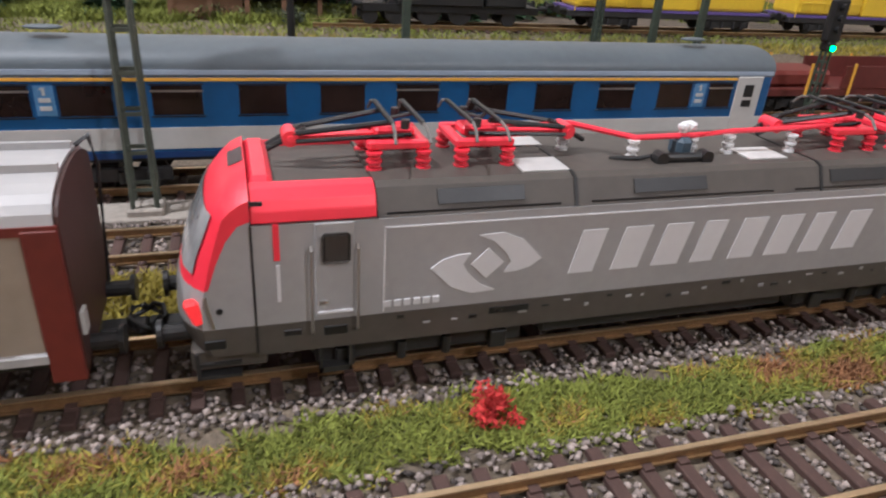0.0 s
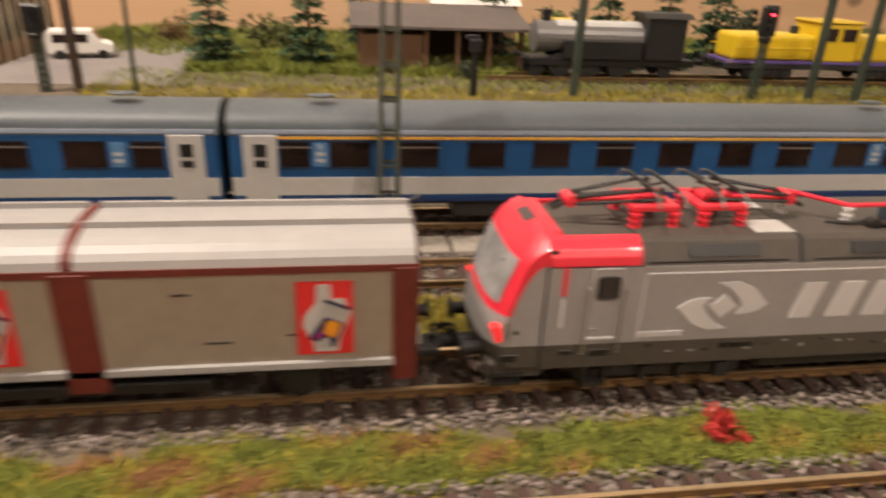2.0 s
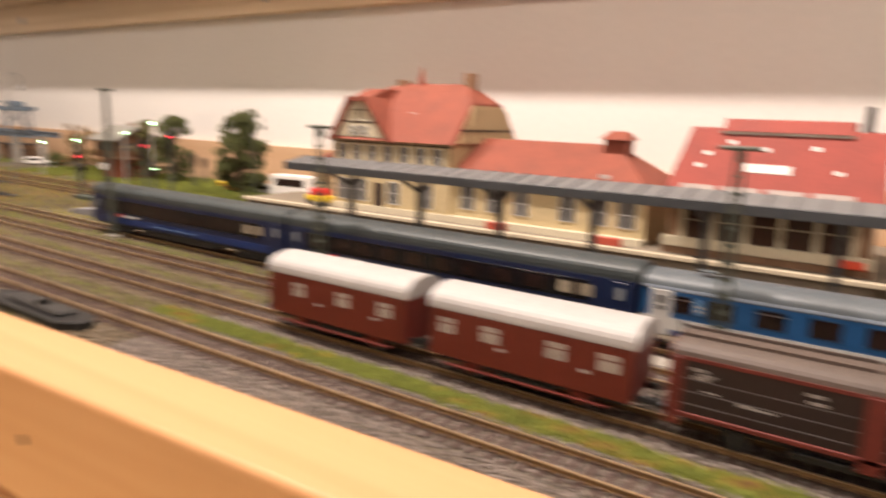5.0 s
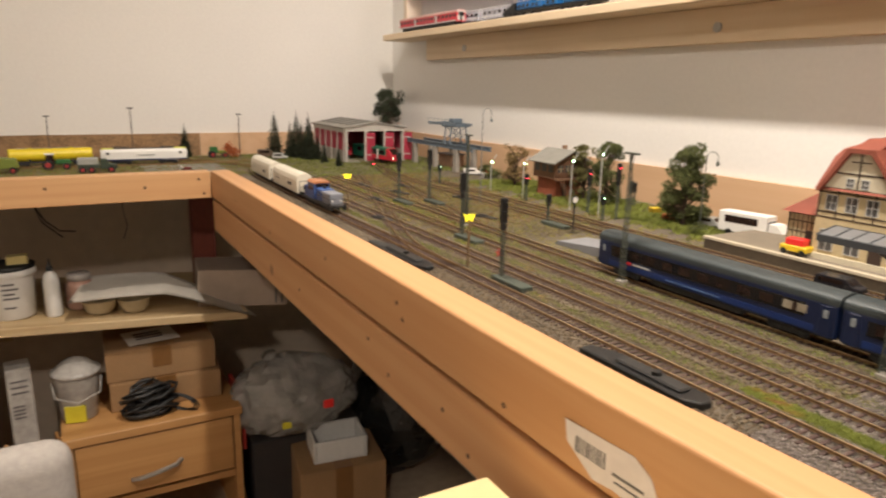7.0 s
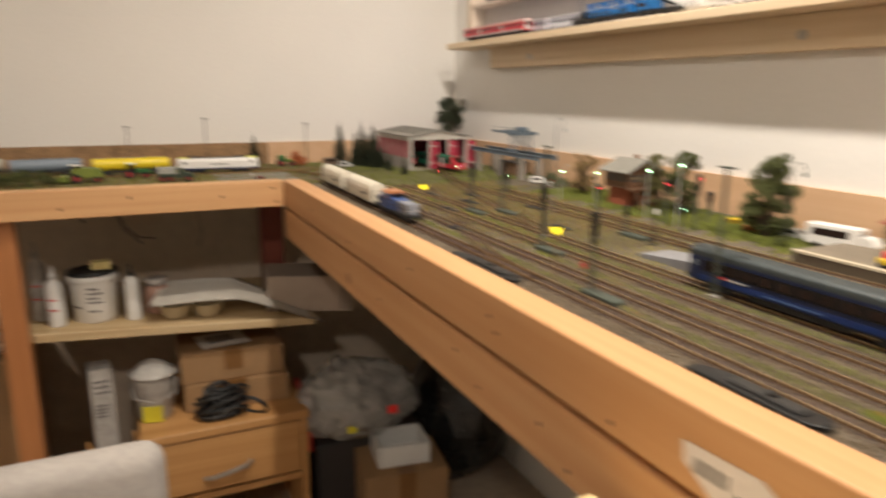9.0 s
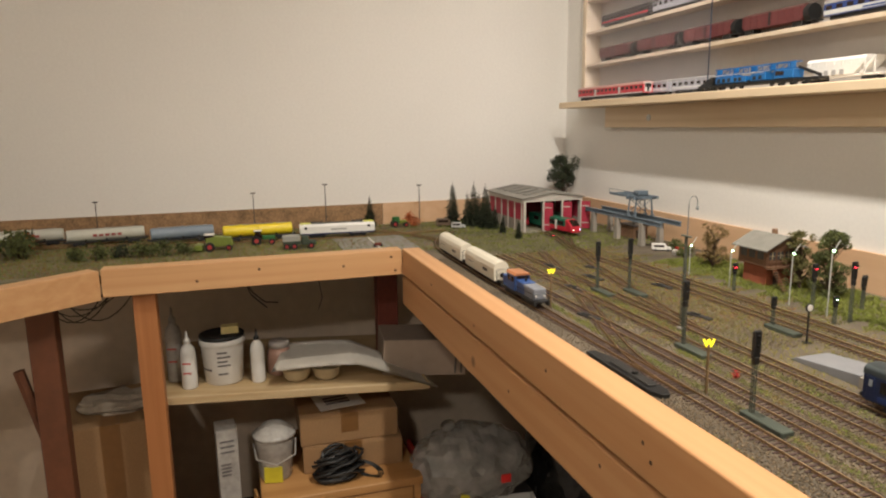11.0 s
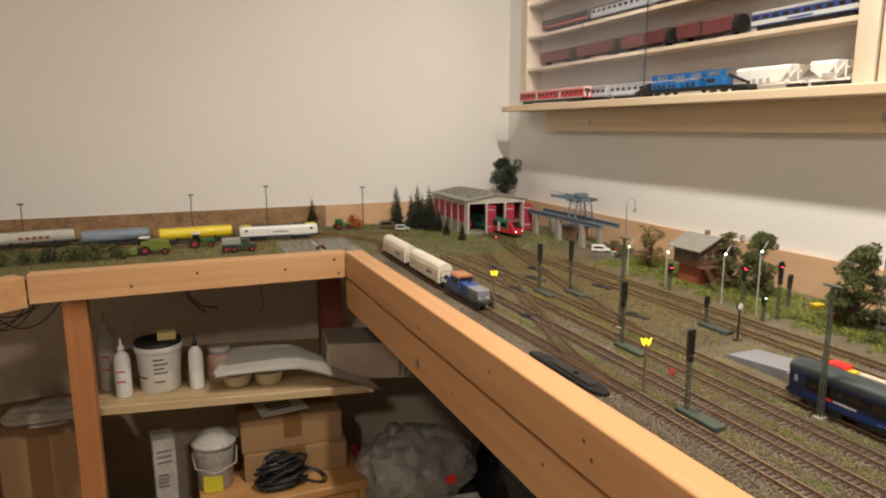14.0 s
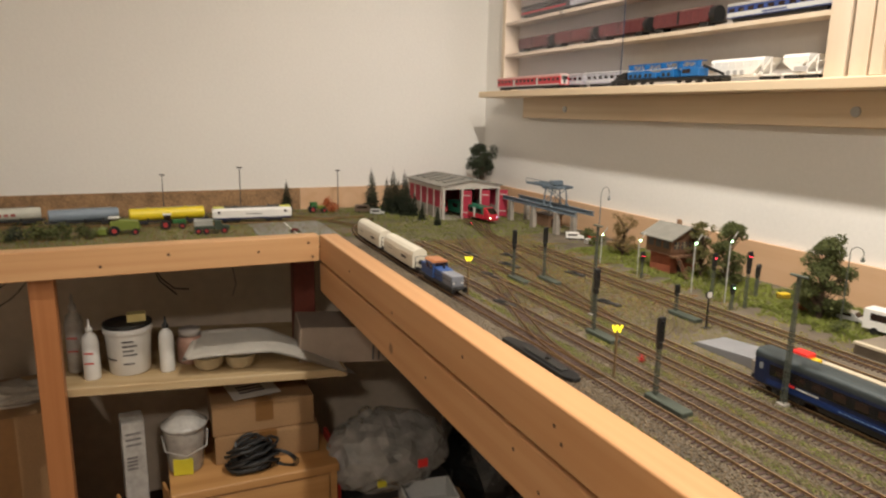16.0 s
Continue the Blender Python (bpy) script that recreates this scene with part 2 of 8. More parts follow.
RED = mat("signal_red_paint", (0.80, 0.035, 0.03), 0.35, var=0.08, coat=0.2)
YELLOW = mat("yellow_paint", (0.72, 0.50, 0.02), 0.4, var=0.08)
WIN_DARK = mat("dark_window", (0.022, 0.013, 0.011), 0.12, var=0.5, scale=150)

# ---- room ----
FLOOR_Z, TOP_Z = -1.0, 1.60
XW, XE, YN, YS = -2.55, 1.35, 0.575, -1.65
# Floor stays out of view; its assumed light brown throws light upwards.
solid("floor", bx(XW - .1, XE + .1, YS - .1, YN + .1, FLOOR_Z - .1, FLOOR_Z), FLOOR, "unseen floor of the hobby room, light brown to bounce light", "floor", kind="structure")
solid("ceiling", bx(XW - .1, XE + .1, YS - .1, YN + .1, TOP_Z, TOP_Z + .1), WALL, "plain white ceiling", "ceiling", kind="structure")
solid("wall_north", bx(XW - .1, XE + .1, YN, YN + .1, FLOOR_Z, TOP_Z), WALL, "white plastered wall behind the layout", "wall", kind="structure")
solid("wall_west", bx(XW - .1, XW, YS, YN, FLOOR_Z, TOP_Z), WALL, "white plastered wall at the corner", "wall", kind="structure")
# East and south walls are unseen, set close to bounce light onto upright faces.
solid("wall_east", bx(XE, XE + .1, YS, YN, FLOOR_Z, TOP_Z), WALL, "white plastered wall", "wall", kind="structure")
solid("wall_south", bx(XW - .1, XE + .1, YS - .1, YS, FLOOR_Z, TOP_Z), WALL, "white plastered wall", "wall", kind="structure")

# ---- layout table ----
def bend(x):
    """How far the table edge turns towards the tracks."""
    return .05 * max(0.0, x + .62)


def bowed(x0, x1, y0, y1, z0, z1, c=.003):
    """A long beam with rounded edges that follows the table edge."""
    prof = []
    for cy, cz, a0 in ((y1 - c, z1 - c, 0), (y0 + c, z1 - c, 90), (y0 + c, z0 + c, 180), (y1 - c, z0 + c, 270)):
        prof += [(cy + c * math.cos(radians(a0 + k * 30)), cz + c * math.sin(radians(a0 + k * 30))) for k in range(4)]
    bm, rings = bmesh.new(), []
    for k in range(61):
        x = x0 + (x1 - x0) * k / 60
        rings.append([bm.verts.new((x, y + bend(x), z)) for y, z in prof])
    n = len(prof)
    for a, b in zip(rings, rings[1:]):
        for j in range(n):
            bm.faces.new((a[j], a[(j + 1) % n], b[(j + 1) % n], b[j]))
    bm.faces.new(rings[0])
    bm.faces.new(rings[-1][::-1])
    bmesh.ops.recalc_face_normals(bm, faces=bm.faces[:])
    return bm


GZ = -0.0042
table = thing("layout_table", "pine frame of the model railway table with ground board", "table", kind="structure")
FB, FF, CX = -0.127, -0.171, -1.98
part("ground_board", prism([(CX - .5, FB), (-.62, FB), (1.3, FB + bend(1.3)), (1.3, YN - .012), (CX - .5, YN - .012)], "z", GZ - .02, GZ), EARTH, table)
part("ground_board", bx(XW + .012, CX - 0.02, -1.6, YN - .012, GZ - .02, GZ - .0004), EARTH_FAR, table)
part("front_beam", bowed(CX, 1.3, FF, FB, -0.052, 0.0145), PINE, table, "sanded pine beam with rounded top edge")
part("lower_beam", bowed(CX - .02, 1.3, FF + .004, FF + .040, -0.136, -0.062), PINE, table)
part("wing_beam", bx(CX - .044, CX, -0.86, FF - .001, -0.052, 0.012, 0.002, 2), PINE_Y, table)
w2 = turned(bx(-.044, 0, -.75, 0, -0.058, 0.010, 0.002, 2), pose(CX, -.862, 0, 0, 0, 38))
part("bevel_beam", w2, PINE_Y, table)
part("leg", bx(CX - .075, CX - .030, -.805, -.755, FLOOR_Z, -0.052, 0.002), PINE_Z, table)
part("leg", bx(CX - .080, CX - .035, -1.028, -.970, FLOOR_Z, -0.030, 0.002), mat("dark_stained_post", (.13, .045, .018), .6, var=.25, scale=40), table, "dark stained post")
part("brace", tube([(CX - .06, -1.06, -.22), (CX - .06, -1.02, -.40)], .012, 6), MATS["dark_stained_post"], table)
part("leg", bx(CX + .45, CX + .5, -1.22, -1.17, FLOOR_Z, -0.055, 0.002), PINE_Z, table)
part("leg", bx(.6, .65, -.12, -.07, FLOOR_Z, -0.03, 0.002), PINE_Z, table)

# Added thin sheet: its beige carries the shade on the wall below the table.
solid("trim_shade_panel", bx(XW + .0005, XW + .008, -1.62, YN - .001, FLOOR_Z, -.03), mat("wall_shade_beige", (.60, .49, .37), .8, var=.12, scale=30, big=3), "thin added beige panel, toning the wall down for shade under the layout", "trim", kind="structure")
# wooden backdrop strips
solid("trim_backboard", bx(XW + .02, XE - .002, YN - .010, YN - .001, GZ, 0.072), BOARD, "bare chipboard strip standing along the wall behind the layout", "trim", kind="structure")
solid("trim_corkboard", bx(XW + .001, XW + .010, -1.6, -0.10, GZ, 0.066), CORK, "cork strip with stone pattern along the wall", "trim", kind="structure")
solid("trim_sideboard", bx(XW + .001, XW + .010, -0.099, YN - .011, GZ, 0.066), BOARD, "bare chipboard strip along the wall", "trim", kind="structure")

# ---- shelf and display cabinet on the wall ----
SX0, SX1, SY, SZ = -2.41, -0.145, 0.475, 0.366
wshelf = thing("wall_shelf", "long light spruce shelf board with rail below, screwed to the wall", "shelf")
part("board", bx(SX0, SX1, SY, YN - .001, SZ, SZ + .019, .002), SHELF_WOOD, wshelf)
part("rail", bx(SX0 + .16, SX1 - .05, YN - .022, YN - .001, SZ - .062, SZ - .0005, .001), SHELF_WOOD, wshelf)
for sx in (-2.015, -1.145, -.45):
    part("screw", cyl((sx, YN - .0245, SZ - .035), (sx, YN - .0215, SZ - .035), .009, seg=12), METAL, wshelf)

# ---- tracks ----
def track(y, x0, x1, singles, label, z=0.0):
    """A straight track; sleepers of the stretch in singles are pieces of their own."""
    t = thing("railway_track", label, "track", "straight tracks", kind="structure")
    t.location.z = z
    for s in (-1, 1):
        yc = y + s * 0.0088
        web = join(bx(x0, x1, yc - .0011, yc + .0011, -.0026, -.0021), bx(x0, x1, yc - .00035, yc + .00035, -.0022, -.0006), bx(x0, x1, yc - .00055, yc + .00055, -.0008, -.00035))
        r = part("rail", web, RAIL_SIDE, t)
        part("rail_head", bx(x0, x1, yc - .0006, yc + .0006, -.00035, 0.0), RAIL_TOP, r, "polished rail head")
    p = 0.0078
    proto = mesh_of(join(bx(-.0014, .0014, -.0152, .0152, -.0042, -.0026, .0002), *[bx(-.0011, .0011, k * .0088 - .0021, k * .0088 + .0021, -.0027, -.0020) for k in (-1, 1)]), "sleeper", SLEEPER)
    rest = []
    n = int((x1 - x0) / p)
    for k in range(n):
        x = x0 + (k + .5) * p
        if singles and singles[0] <= x <= singles[1]:
            o = new("sleeper", proto)
            o.location = (x, y, 0)
            o.parent = t
        else:
            rest.append(x)
    if rest:
        me = proto
        nv = len(me.vertices)
        co = np.empty(nv * 3, np.float32)
        me.vertices.foreach_get("co", co)
        co = co.reshape(-1, 3)
        me.calc_loop_triangles()
        tr = np.empty(len(me.loop_triangles) * 3, np.int32)
        me.loop_triangles.foreach_get("vertices", tr)
        tr = tr.reshape(-1, 3)
        V = (co[None] + np.array([[x, y, 0] for x in rest])[:, None, :]).reshape(-1, 3)
        F = (tr[None] + (np.arange(len(rest)) * nv)[:, None, None]).reshape(-1, 3)
        cloud("sleepers", V, F, SLEEPER, parent=t)
    return t


def curved_track(pts, label):
    """A track along a smooth line through a few points."""
    t = thing("railway_track", label, "track", "curved tracks", kind="structure")
    P = [Vector((*p, 0)) for p in pts]
    line = []
    for k in range(len(P) - 1):
        a, b = P[k], P[k + 1]
        ta = (b - P[k - 1]) / 2 if k else b - a
        tb = (P[k + 2] - a) / 2 if k + 2 < len(P) else b - a
        m = max(4, int((b - a).length / .0076))
        for j in range(m):
            u = j / m
            line.append(a * (2 * u ** 3 - 3 * u * u + 1) + ta * (u ** 3 - 2 * u * u + u) + b * (3 * u * u - 2 * u ** 3) + tb * (u ** 3 - u * u))
    line.append(P[-1])
    for s in (-1, 1):
        bm, rows = bmesh.new(), []
        for k, p in enumerate(line):
            d = (line[min(k + 1, len(line) - 1)] - line[max(k - 1, 0)]).normalized()
            nrm = Vector((-d.y, d.x, 0))
            rows.append([bm.verts.new(p + nrm * (s * .0088 + o) + Vector((0, 0, z))) for o, z in ((-.0009, -.0026), (-.0005, -.0001), (.0005, -.0001), (.0009, -.0026))])
        for a, b in zip(rows, rows[1:]):
            for j in range(3):
                bm.faces.new((a[j], b[j], b[j + 1], a[j + 1]))
        part("rail", bm, RAIL_SIDE, t)
    bm = bmesh.new()
    for k in range(1, len(line) - 1):
        d = (line[k + 1] - line[k - 1]).normalized()
        bmesh.ops.create_cube(bm, size=1, matrix=Matrix.Translation(line[k] + Vector((0, 0, -.0035))) @ Matrix.Rotation(math.atan2(d.y, d.x), 4, "Z") @ Matrix.Diagonal((.0028, .030, .0016, 1)))
    tagged(part("sleepers", bm, SLEEPER, t), kind="stuff")
    return t


TY = dict(a=-0.0585, b=0.0, c=0.060, d=0.112)
BR = "brass-coloured rails on dark brown sleepers in grey ballast"
track(TY["a"], -1.0, 0.75, (-.45, .45), BR)
track(TY["b"], -1.9, 0.75, (-.35, .45), BR)
track(TY["c"], -1.9, 0.75, None, BR)
track(TY["d"], -1.9, 0.75, None, BR)
track(0.262, -1.75, -0.19, None, "rails on dark brown sleepers beside the platform")
track(0.312, -1.75, -0.19, None, "rails on dark brown sleepers beside the platform")
track(0.312, 0.14, 0.75, None, "raised siding rails on dark brown sleepers", 0.0262)
track(0.190, 0.15, 0.75, None, "rails on dark brown sleepers")
curved_track([(-1.0, -.0585), (-1.2, -.0605), (-1.4, -.0625), (-1.6, -.0635), (-1.8, -.0610), (-2.0, -.0560), (-2.16, -.02), (-2.3, .06)], "siding rails on dark sleepers along the table edge")
curved_track([(-1.0, -.0585), (-1.12, -.052), (-1.24, -.022), (-1.48, .055), (-1.7, .12), (-1.9, .175)], "turnout rails on dark sleepers")
curved_track([(-1.2, .112), (-1.45, .16), (-1.75, .225), (-2.1, .31), (-2.35, .33)], "turnout rails on dark sleepers leading to the engine shed")
curved_track([(-1.75, .262), (-1.95, .285), (-2.1, .345), (-2.3, .37)], "rails on dark sleepers leading to the engine shed")
curved_track([(-2.33, .05), (-2.31, -.2), (-2.33, -.5), (-2.40, -.8), (-2.44, -1.2)], "main line rails on the narrow wing")
curved_track([(-1.9, .0), (-2.15, -.02), (-2.38, -.15), (-2.46, -.5), (-2.47, -1.2)], "second line rails on the narrow wing")

# ---- rolling stock helpers ----
def wheelset(parent, x, r, gauge=.0083, material=None):
    w = part("wheelset", join(*[cyl((x, s * gauge, r), (x, s * (gauge + .0016), r), r, seg=20) for s in (-1, 1)], cyl((x, -gauge, r), (x, gauge, r), .0009, seg=8)), material or DARK, parent, smooth=False)
    return w


def bogie(parent, x, wb=.029, r=.0053, material=None, name="bogie"):
    m = material or DARK
    b = part(name, join(bx(x - wb / 2 - .006, x + wb / 2 + .006, -.0135, -.0118, .0035, .0085, .0006), bx(x - wb / 2 - .006, x + wb / 2 + .006, .0118, .0135, .0035, .0085, .0006),
                        bx(x - .004, x + .004, -.0118, .0118, .004, .009), *[bx(x + k * wb / 2 - .002, x + k * wb / 2 + .002, s * .0142 - .0008, s * .0142 + .0008, .003, .0075, .0003) for k in (-1, 1) for s in (-1, 1)],
                        *[cyl((x + k * .005, s * .0143, .0035), (x + k * .005, s * .0143, .0075), .0011, seg=8) for k in (-1, 1) for s in (-1, 1)]), m, parent)
    for k in (-1, 1):
        wheelset(b, x + k * wb / 2, r, material=m)
    return b


def buffers(parent, x, d, z=.0122, material=None):
    for s in (-1, 1):
        part("buffer", join(cyl((x, s * .0101, z), (x + d * .0055, s * .0101, z), .0017, seg=12), cyl((x + d * .0052, s * .0101, z), (x + d * .0062, s * .0101, z), .0029, seg=16)), material or BLACK, parent)


def coupler(parent, x, d, z=.0085):
    ring = [(x + d * (.009 + .0035 * math.cos(a)), .0042 * math.sin(a), z + .002 + .0012 * math.sin(a * 2)) for a in [k * math.pi / 5 for k in range(11)]]
    c = part("coupler", bx(min(x, x + d * .009), max(x, x + d * .009), -.0022, .0022, z - .001, z + .0012, .0004), BLACK, parent)
    part("loop", tube(ring, .0006, 6), BLACK, c)


def rounded(y, z0, zs, zt, crown, n=10):
    """Half-round roof section from shoulder to shoulder over a straight side."""
    pts = [(-y, z0), (-y, zs)]
    for k in range(1, n):
        a = math.pi * k / n
        pts.append((-y * math.cos(a), zs + (zt - zs) * (math.sin(a) ** crown)))
    pts += [(y, zs), (y, z0)]
    return pts


BLUE = mat("coach_blue", (0.013, 0.088, 0.245), 0.4, var=0.12, coat=0.15)
COACH_GREY = mat("coach_roof_grey", (0.088, 0.106, 0.118), 0.5, var=0.12, scale=300)
COACH_WHITE = mat("coach_light_grey", (0.50, 0.50, 0.48), 0.45, var=0.06)
NAVY = mat("night_coach_blue", (0.006, 0.015, 0.055), 0.35, var=0.15, coat=0.15)
NAVY_ROOF = mat("night_coach_roof", (0.035, 0.045, 0.047), 0.5, var=0.15)


def coach(x0, first, label):
    """Blue and white express coach, 303 mm over the gangways."""
    L = .3005
    c = thing("passenger_coach", label, "coach", "blue and white coaches", (x0 + .0015, TY["d"], 0))
    W = .0162
    HEAD = .0395
    part("body", bx(.0005, L - .0005, -W, W, .0125, HEAD, .0012, 2), BLUE, c, "blue painted body")
    roof = prism(rounded(W - .0001, HEAD - .001, HEAD + .0025, .0512, .70, 16), "x", 0, L, 0)
    for v in roof.verts:
        t = min(v.co.x, L - v.co.x)
        if t < .004 and v.co.z > HEAD:
            v.co.z -= .003
    part("roof", roof, COACH_GREY, c, "grey roof", True).modifiers.new("edge", "EDGE_SPLIT")
    part("roof_edge_stripe", bx(.001, L - .001, -W - .0002, W + .0002, HEAD - .0003, HEAD + .0012), mat("stripe_silver", (.35, .42, .52), .3, var=.05), c)
    if first:
        part("yellow_stripe", bx(.018, L - .018, -W - .0003, W + .0003, HEAD - .0022, HEAD - .0012), mat("stripe_yellow", (.80, .44, .05), .4), c, "thin yellow first-class stripe")
    part("lower_band", bx(.0008, L - .0008, -W - .0003, W + .0003, .0155, .0225), COACH_WHITE, c, "light grey band under the windows")
    part("sill_stripe", bx(.0008, L - .0008, -W - .0002, W + .0002, .0125, .0145), mat("sill_blue", (.012, .04, .14), .4), c)
    xs = [.024] + [.0445 + k * .0262 for k in range(9)] + [.2755]
    for s in (-1, 1):
        for k, x in enumerate(xs):
            hw = .0058 if k in (0, 10) else .0078
            y = s * (W + .0001)
            w = part("window", bx(x - hw, x + hw, min(y, y - s * .001), max(y, y - s * .001), .0262, .0362, .0004), WIN_DARK, c)
            part("window_frame", join(bx(x - hw - .0003, x + hw + .0003, y - .0002, y + .0002, .0259, .0263), bx(x - hw - .0003, x + hw + .0003, y - .0002, y + .0002, .0361, .0365)), BLACK, w)
            if k % 3 == 2 or k in (0, 10):
                part("window_bar", bx(x - hw, x + hw, y - .0003, y + .0003, .0339, .0345), METAL, w)
        for x in (.0335, .2655):
            part("class_sign", bx(x - .0027, x + .0027, s * W - .0003, s * W + .0003, .0268, .036), mat("sign_blue", (.10, .24, .45), .5), c, "pale blue sign panel with white marks")
            for zz in (.0285, .031):
                part("sign_mark", bx(x - .0016, x + .0016, s * W - .0005, s * W + .0005, zz, zz + .0013), COACH_WHITE, c)
            if first:
                part("class_figure", join(bx(x - .0004, x + .0004, s * W - .0005, s * W + .0005, .0331, .0355), bx(x - .001, x - .0003, s * W - .0005, s * W + .0005, .0348, .0352)), COACH_WHITE, c, "white figure 1")
        for x in (.0115, L - .0115):
            d = part("door", bx(x - .0062, x + .0062, s * W - .0004, s * W + .0004, .0118, .0388, .0003), COACH_WHITE, c, "light grey folding door")
            y = s * (W + .0004)
            part("door_window", join(bx(x - .0023, x + .0023, y - .0002, y + .0002, .0305, .0355, .0002), bx(x - .0023, x + .0023, y - .0002, y + .0002, .0265, .0293, .0002)), BLACK, d)
            part("step", bx(x - .005, x + .005, s * (W - .002) - .001, s * (W - .002) + .001, .0065, .008), DARK, c)
    part("underframe", join(bx(.004, L - .004, -.0135, .0135, .0105, .0126), bx(.085, .125, -.0125, .0125, .0045, .0106, .0006), bx(.14, .165, -.0125, .0125, .0055, .0106, .0006), bx(.18, .215, -.0125, .0125, .004, .0106, .0006)), DARK, c)
    for x in (.046, L - .046):
        bogie(c, x)
    for x in (-.0013, L - .0012):
        part("gangway", bx(x, x + .0025, -.0072, .0072, .013, .0405, .0008), BLACK, c)
    buffers(c, .001, -1)
    buffers(c, L - .001, 1)
    for x in (.034, L - .034):
        part("roof_vent", ball((x, -.004, .0510), .0042, 2, (1.4, .7, .18)), COACH_GREY, c, smooth=True)
    return c


def night_coach(x0, label):
    L = .3005
    c = thing("sleeping_coach", label, "coach", "dark blue sleeping coaches", (x0 + .0015, TY["d"], 0))
    W = .0162
    part("body", bx(.0005, L - .0005, -W, W, .0105, .041, .0012, 2), NAVY, c, "dark blue body")
    part("roof", prism(rounded(W - .0001, .040, .0425, .0508, .68, 16), "x", 0, L, 0), NAVY_ROOF, c, "dark grey roof")
    part("lower_band", bx(.02, L - .02, -W - .0003, W + .0003, .0125, .0185), mat("night_band_blue", (.008, .028, .13), .35), c)
    for s in (-1, 1):
        y = s * W
        part("window_band", bx(.022, L - .03, y - .0003, y + .0003, .0235, .0365, .0001), mat("night_band_black", (.01, .01, .012), .15), c, "black window band")
        for k in range(10):
            x = .036 + k * .0245
            part("window", bx(x - .0075, x + .0075, y - .0005, y + .0005, .026, .0345), WIN_DARK, c)
        for x in (.268, .254):
            part("window", bx(x - .0045, x + .0045, y - .0006, y + .0006, .0265, .034), mat("lit_curtain", (.30, .26, .19), .6, var=.4), c, "window with pale curtain")
        part("emblem", bx(.050, .056, y - .0006, y + .0006, .0190, .0220), RED, c, "small red emblem")
        for k in range(7):
            part("letter_bar", bx(.0585 + k * .0040, .0616 + k * .0040, y - .0006, y + .0006, .0194, .0214), COACH_WHITE, c)
        for k in range(12):
            part("letter_bar", bx(.11 + k * .006, .1145 + k * .006, y - .0006, y + .0006, .0148, .0158), mat("pale_blue_mark", (.15, .25, .45), .5), c)
        for x in (.0105, L - .0105):
            d = part("door", bx(x - .0055, x + .0055, y - .0004, y + .0004, .0108, .0385, .0003), NAVY, c)
            part("door_window", bx(x - .0022, x + .0022, y - .0007, y + .0007, .0275, .035), mat("door_glass_pale", (.25, .28, .30), .2), d)
    part("underframe", join(bx(.004, L - .004, -.0135, .0135, .0085, .0106), bx(.085, .205, -.0125, .0125, .0035, .0086, .0006)), DARK, c)
    for x in (.046, L - .046):
        bogie(c, x)
    for x in (-.0013, L - .0012):
        part("gangway", bx(x, x + .0025, -.0072, .0072, .011, .0405, .0008), BLACK, c)
    buffers(c, .001, -1)
    buffers(c, L - .001, 1)
    for x in (.004, L - .004):
        part("end_lamp", cyl((x - .004, -.012, .034), (x - .002, -.012, .034), .0012, seg=8), COACH_WHITE, c)
    return c


coach(0.0, True, "blue and white first-class coach with yellow stripe and grey roof")
coach(-.3035, False, "blue and white second-class coach with grey roof")
night_coach(-.607, "dark blue sleeping coach with black window band and grey roof")
night_coach(-.9105, "dark blue sleeping coach at the end of the train")

# ---- electric locomotive ----
LG = mat("loco_grey", (0.335, 0.332, 0.33), 0.42, var=0.07, coat=0.1)
LDARK = mat("loco_roof_brown_grey", (0.075, 0.066, 0.056), 0.55, var=0.14, scale=350)
LRED = mat("loco_red", (0.83, 0.035, 0.062), 0.38, var=0.05, coat=0.15)
LMARK = mat("loco_mark_grey", (0.62, 0.62, 0.63), 0.5, var=0.04)
loco = thing("electric_locomotive", "grey electric locomotive with red cab, red pantographs and brown-grey roof", "locomotive", "", (.0765, TY["b"], 0))
LL, LW = .218, .0172


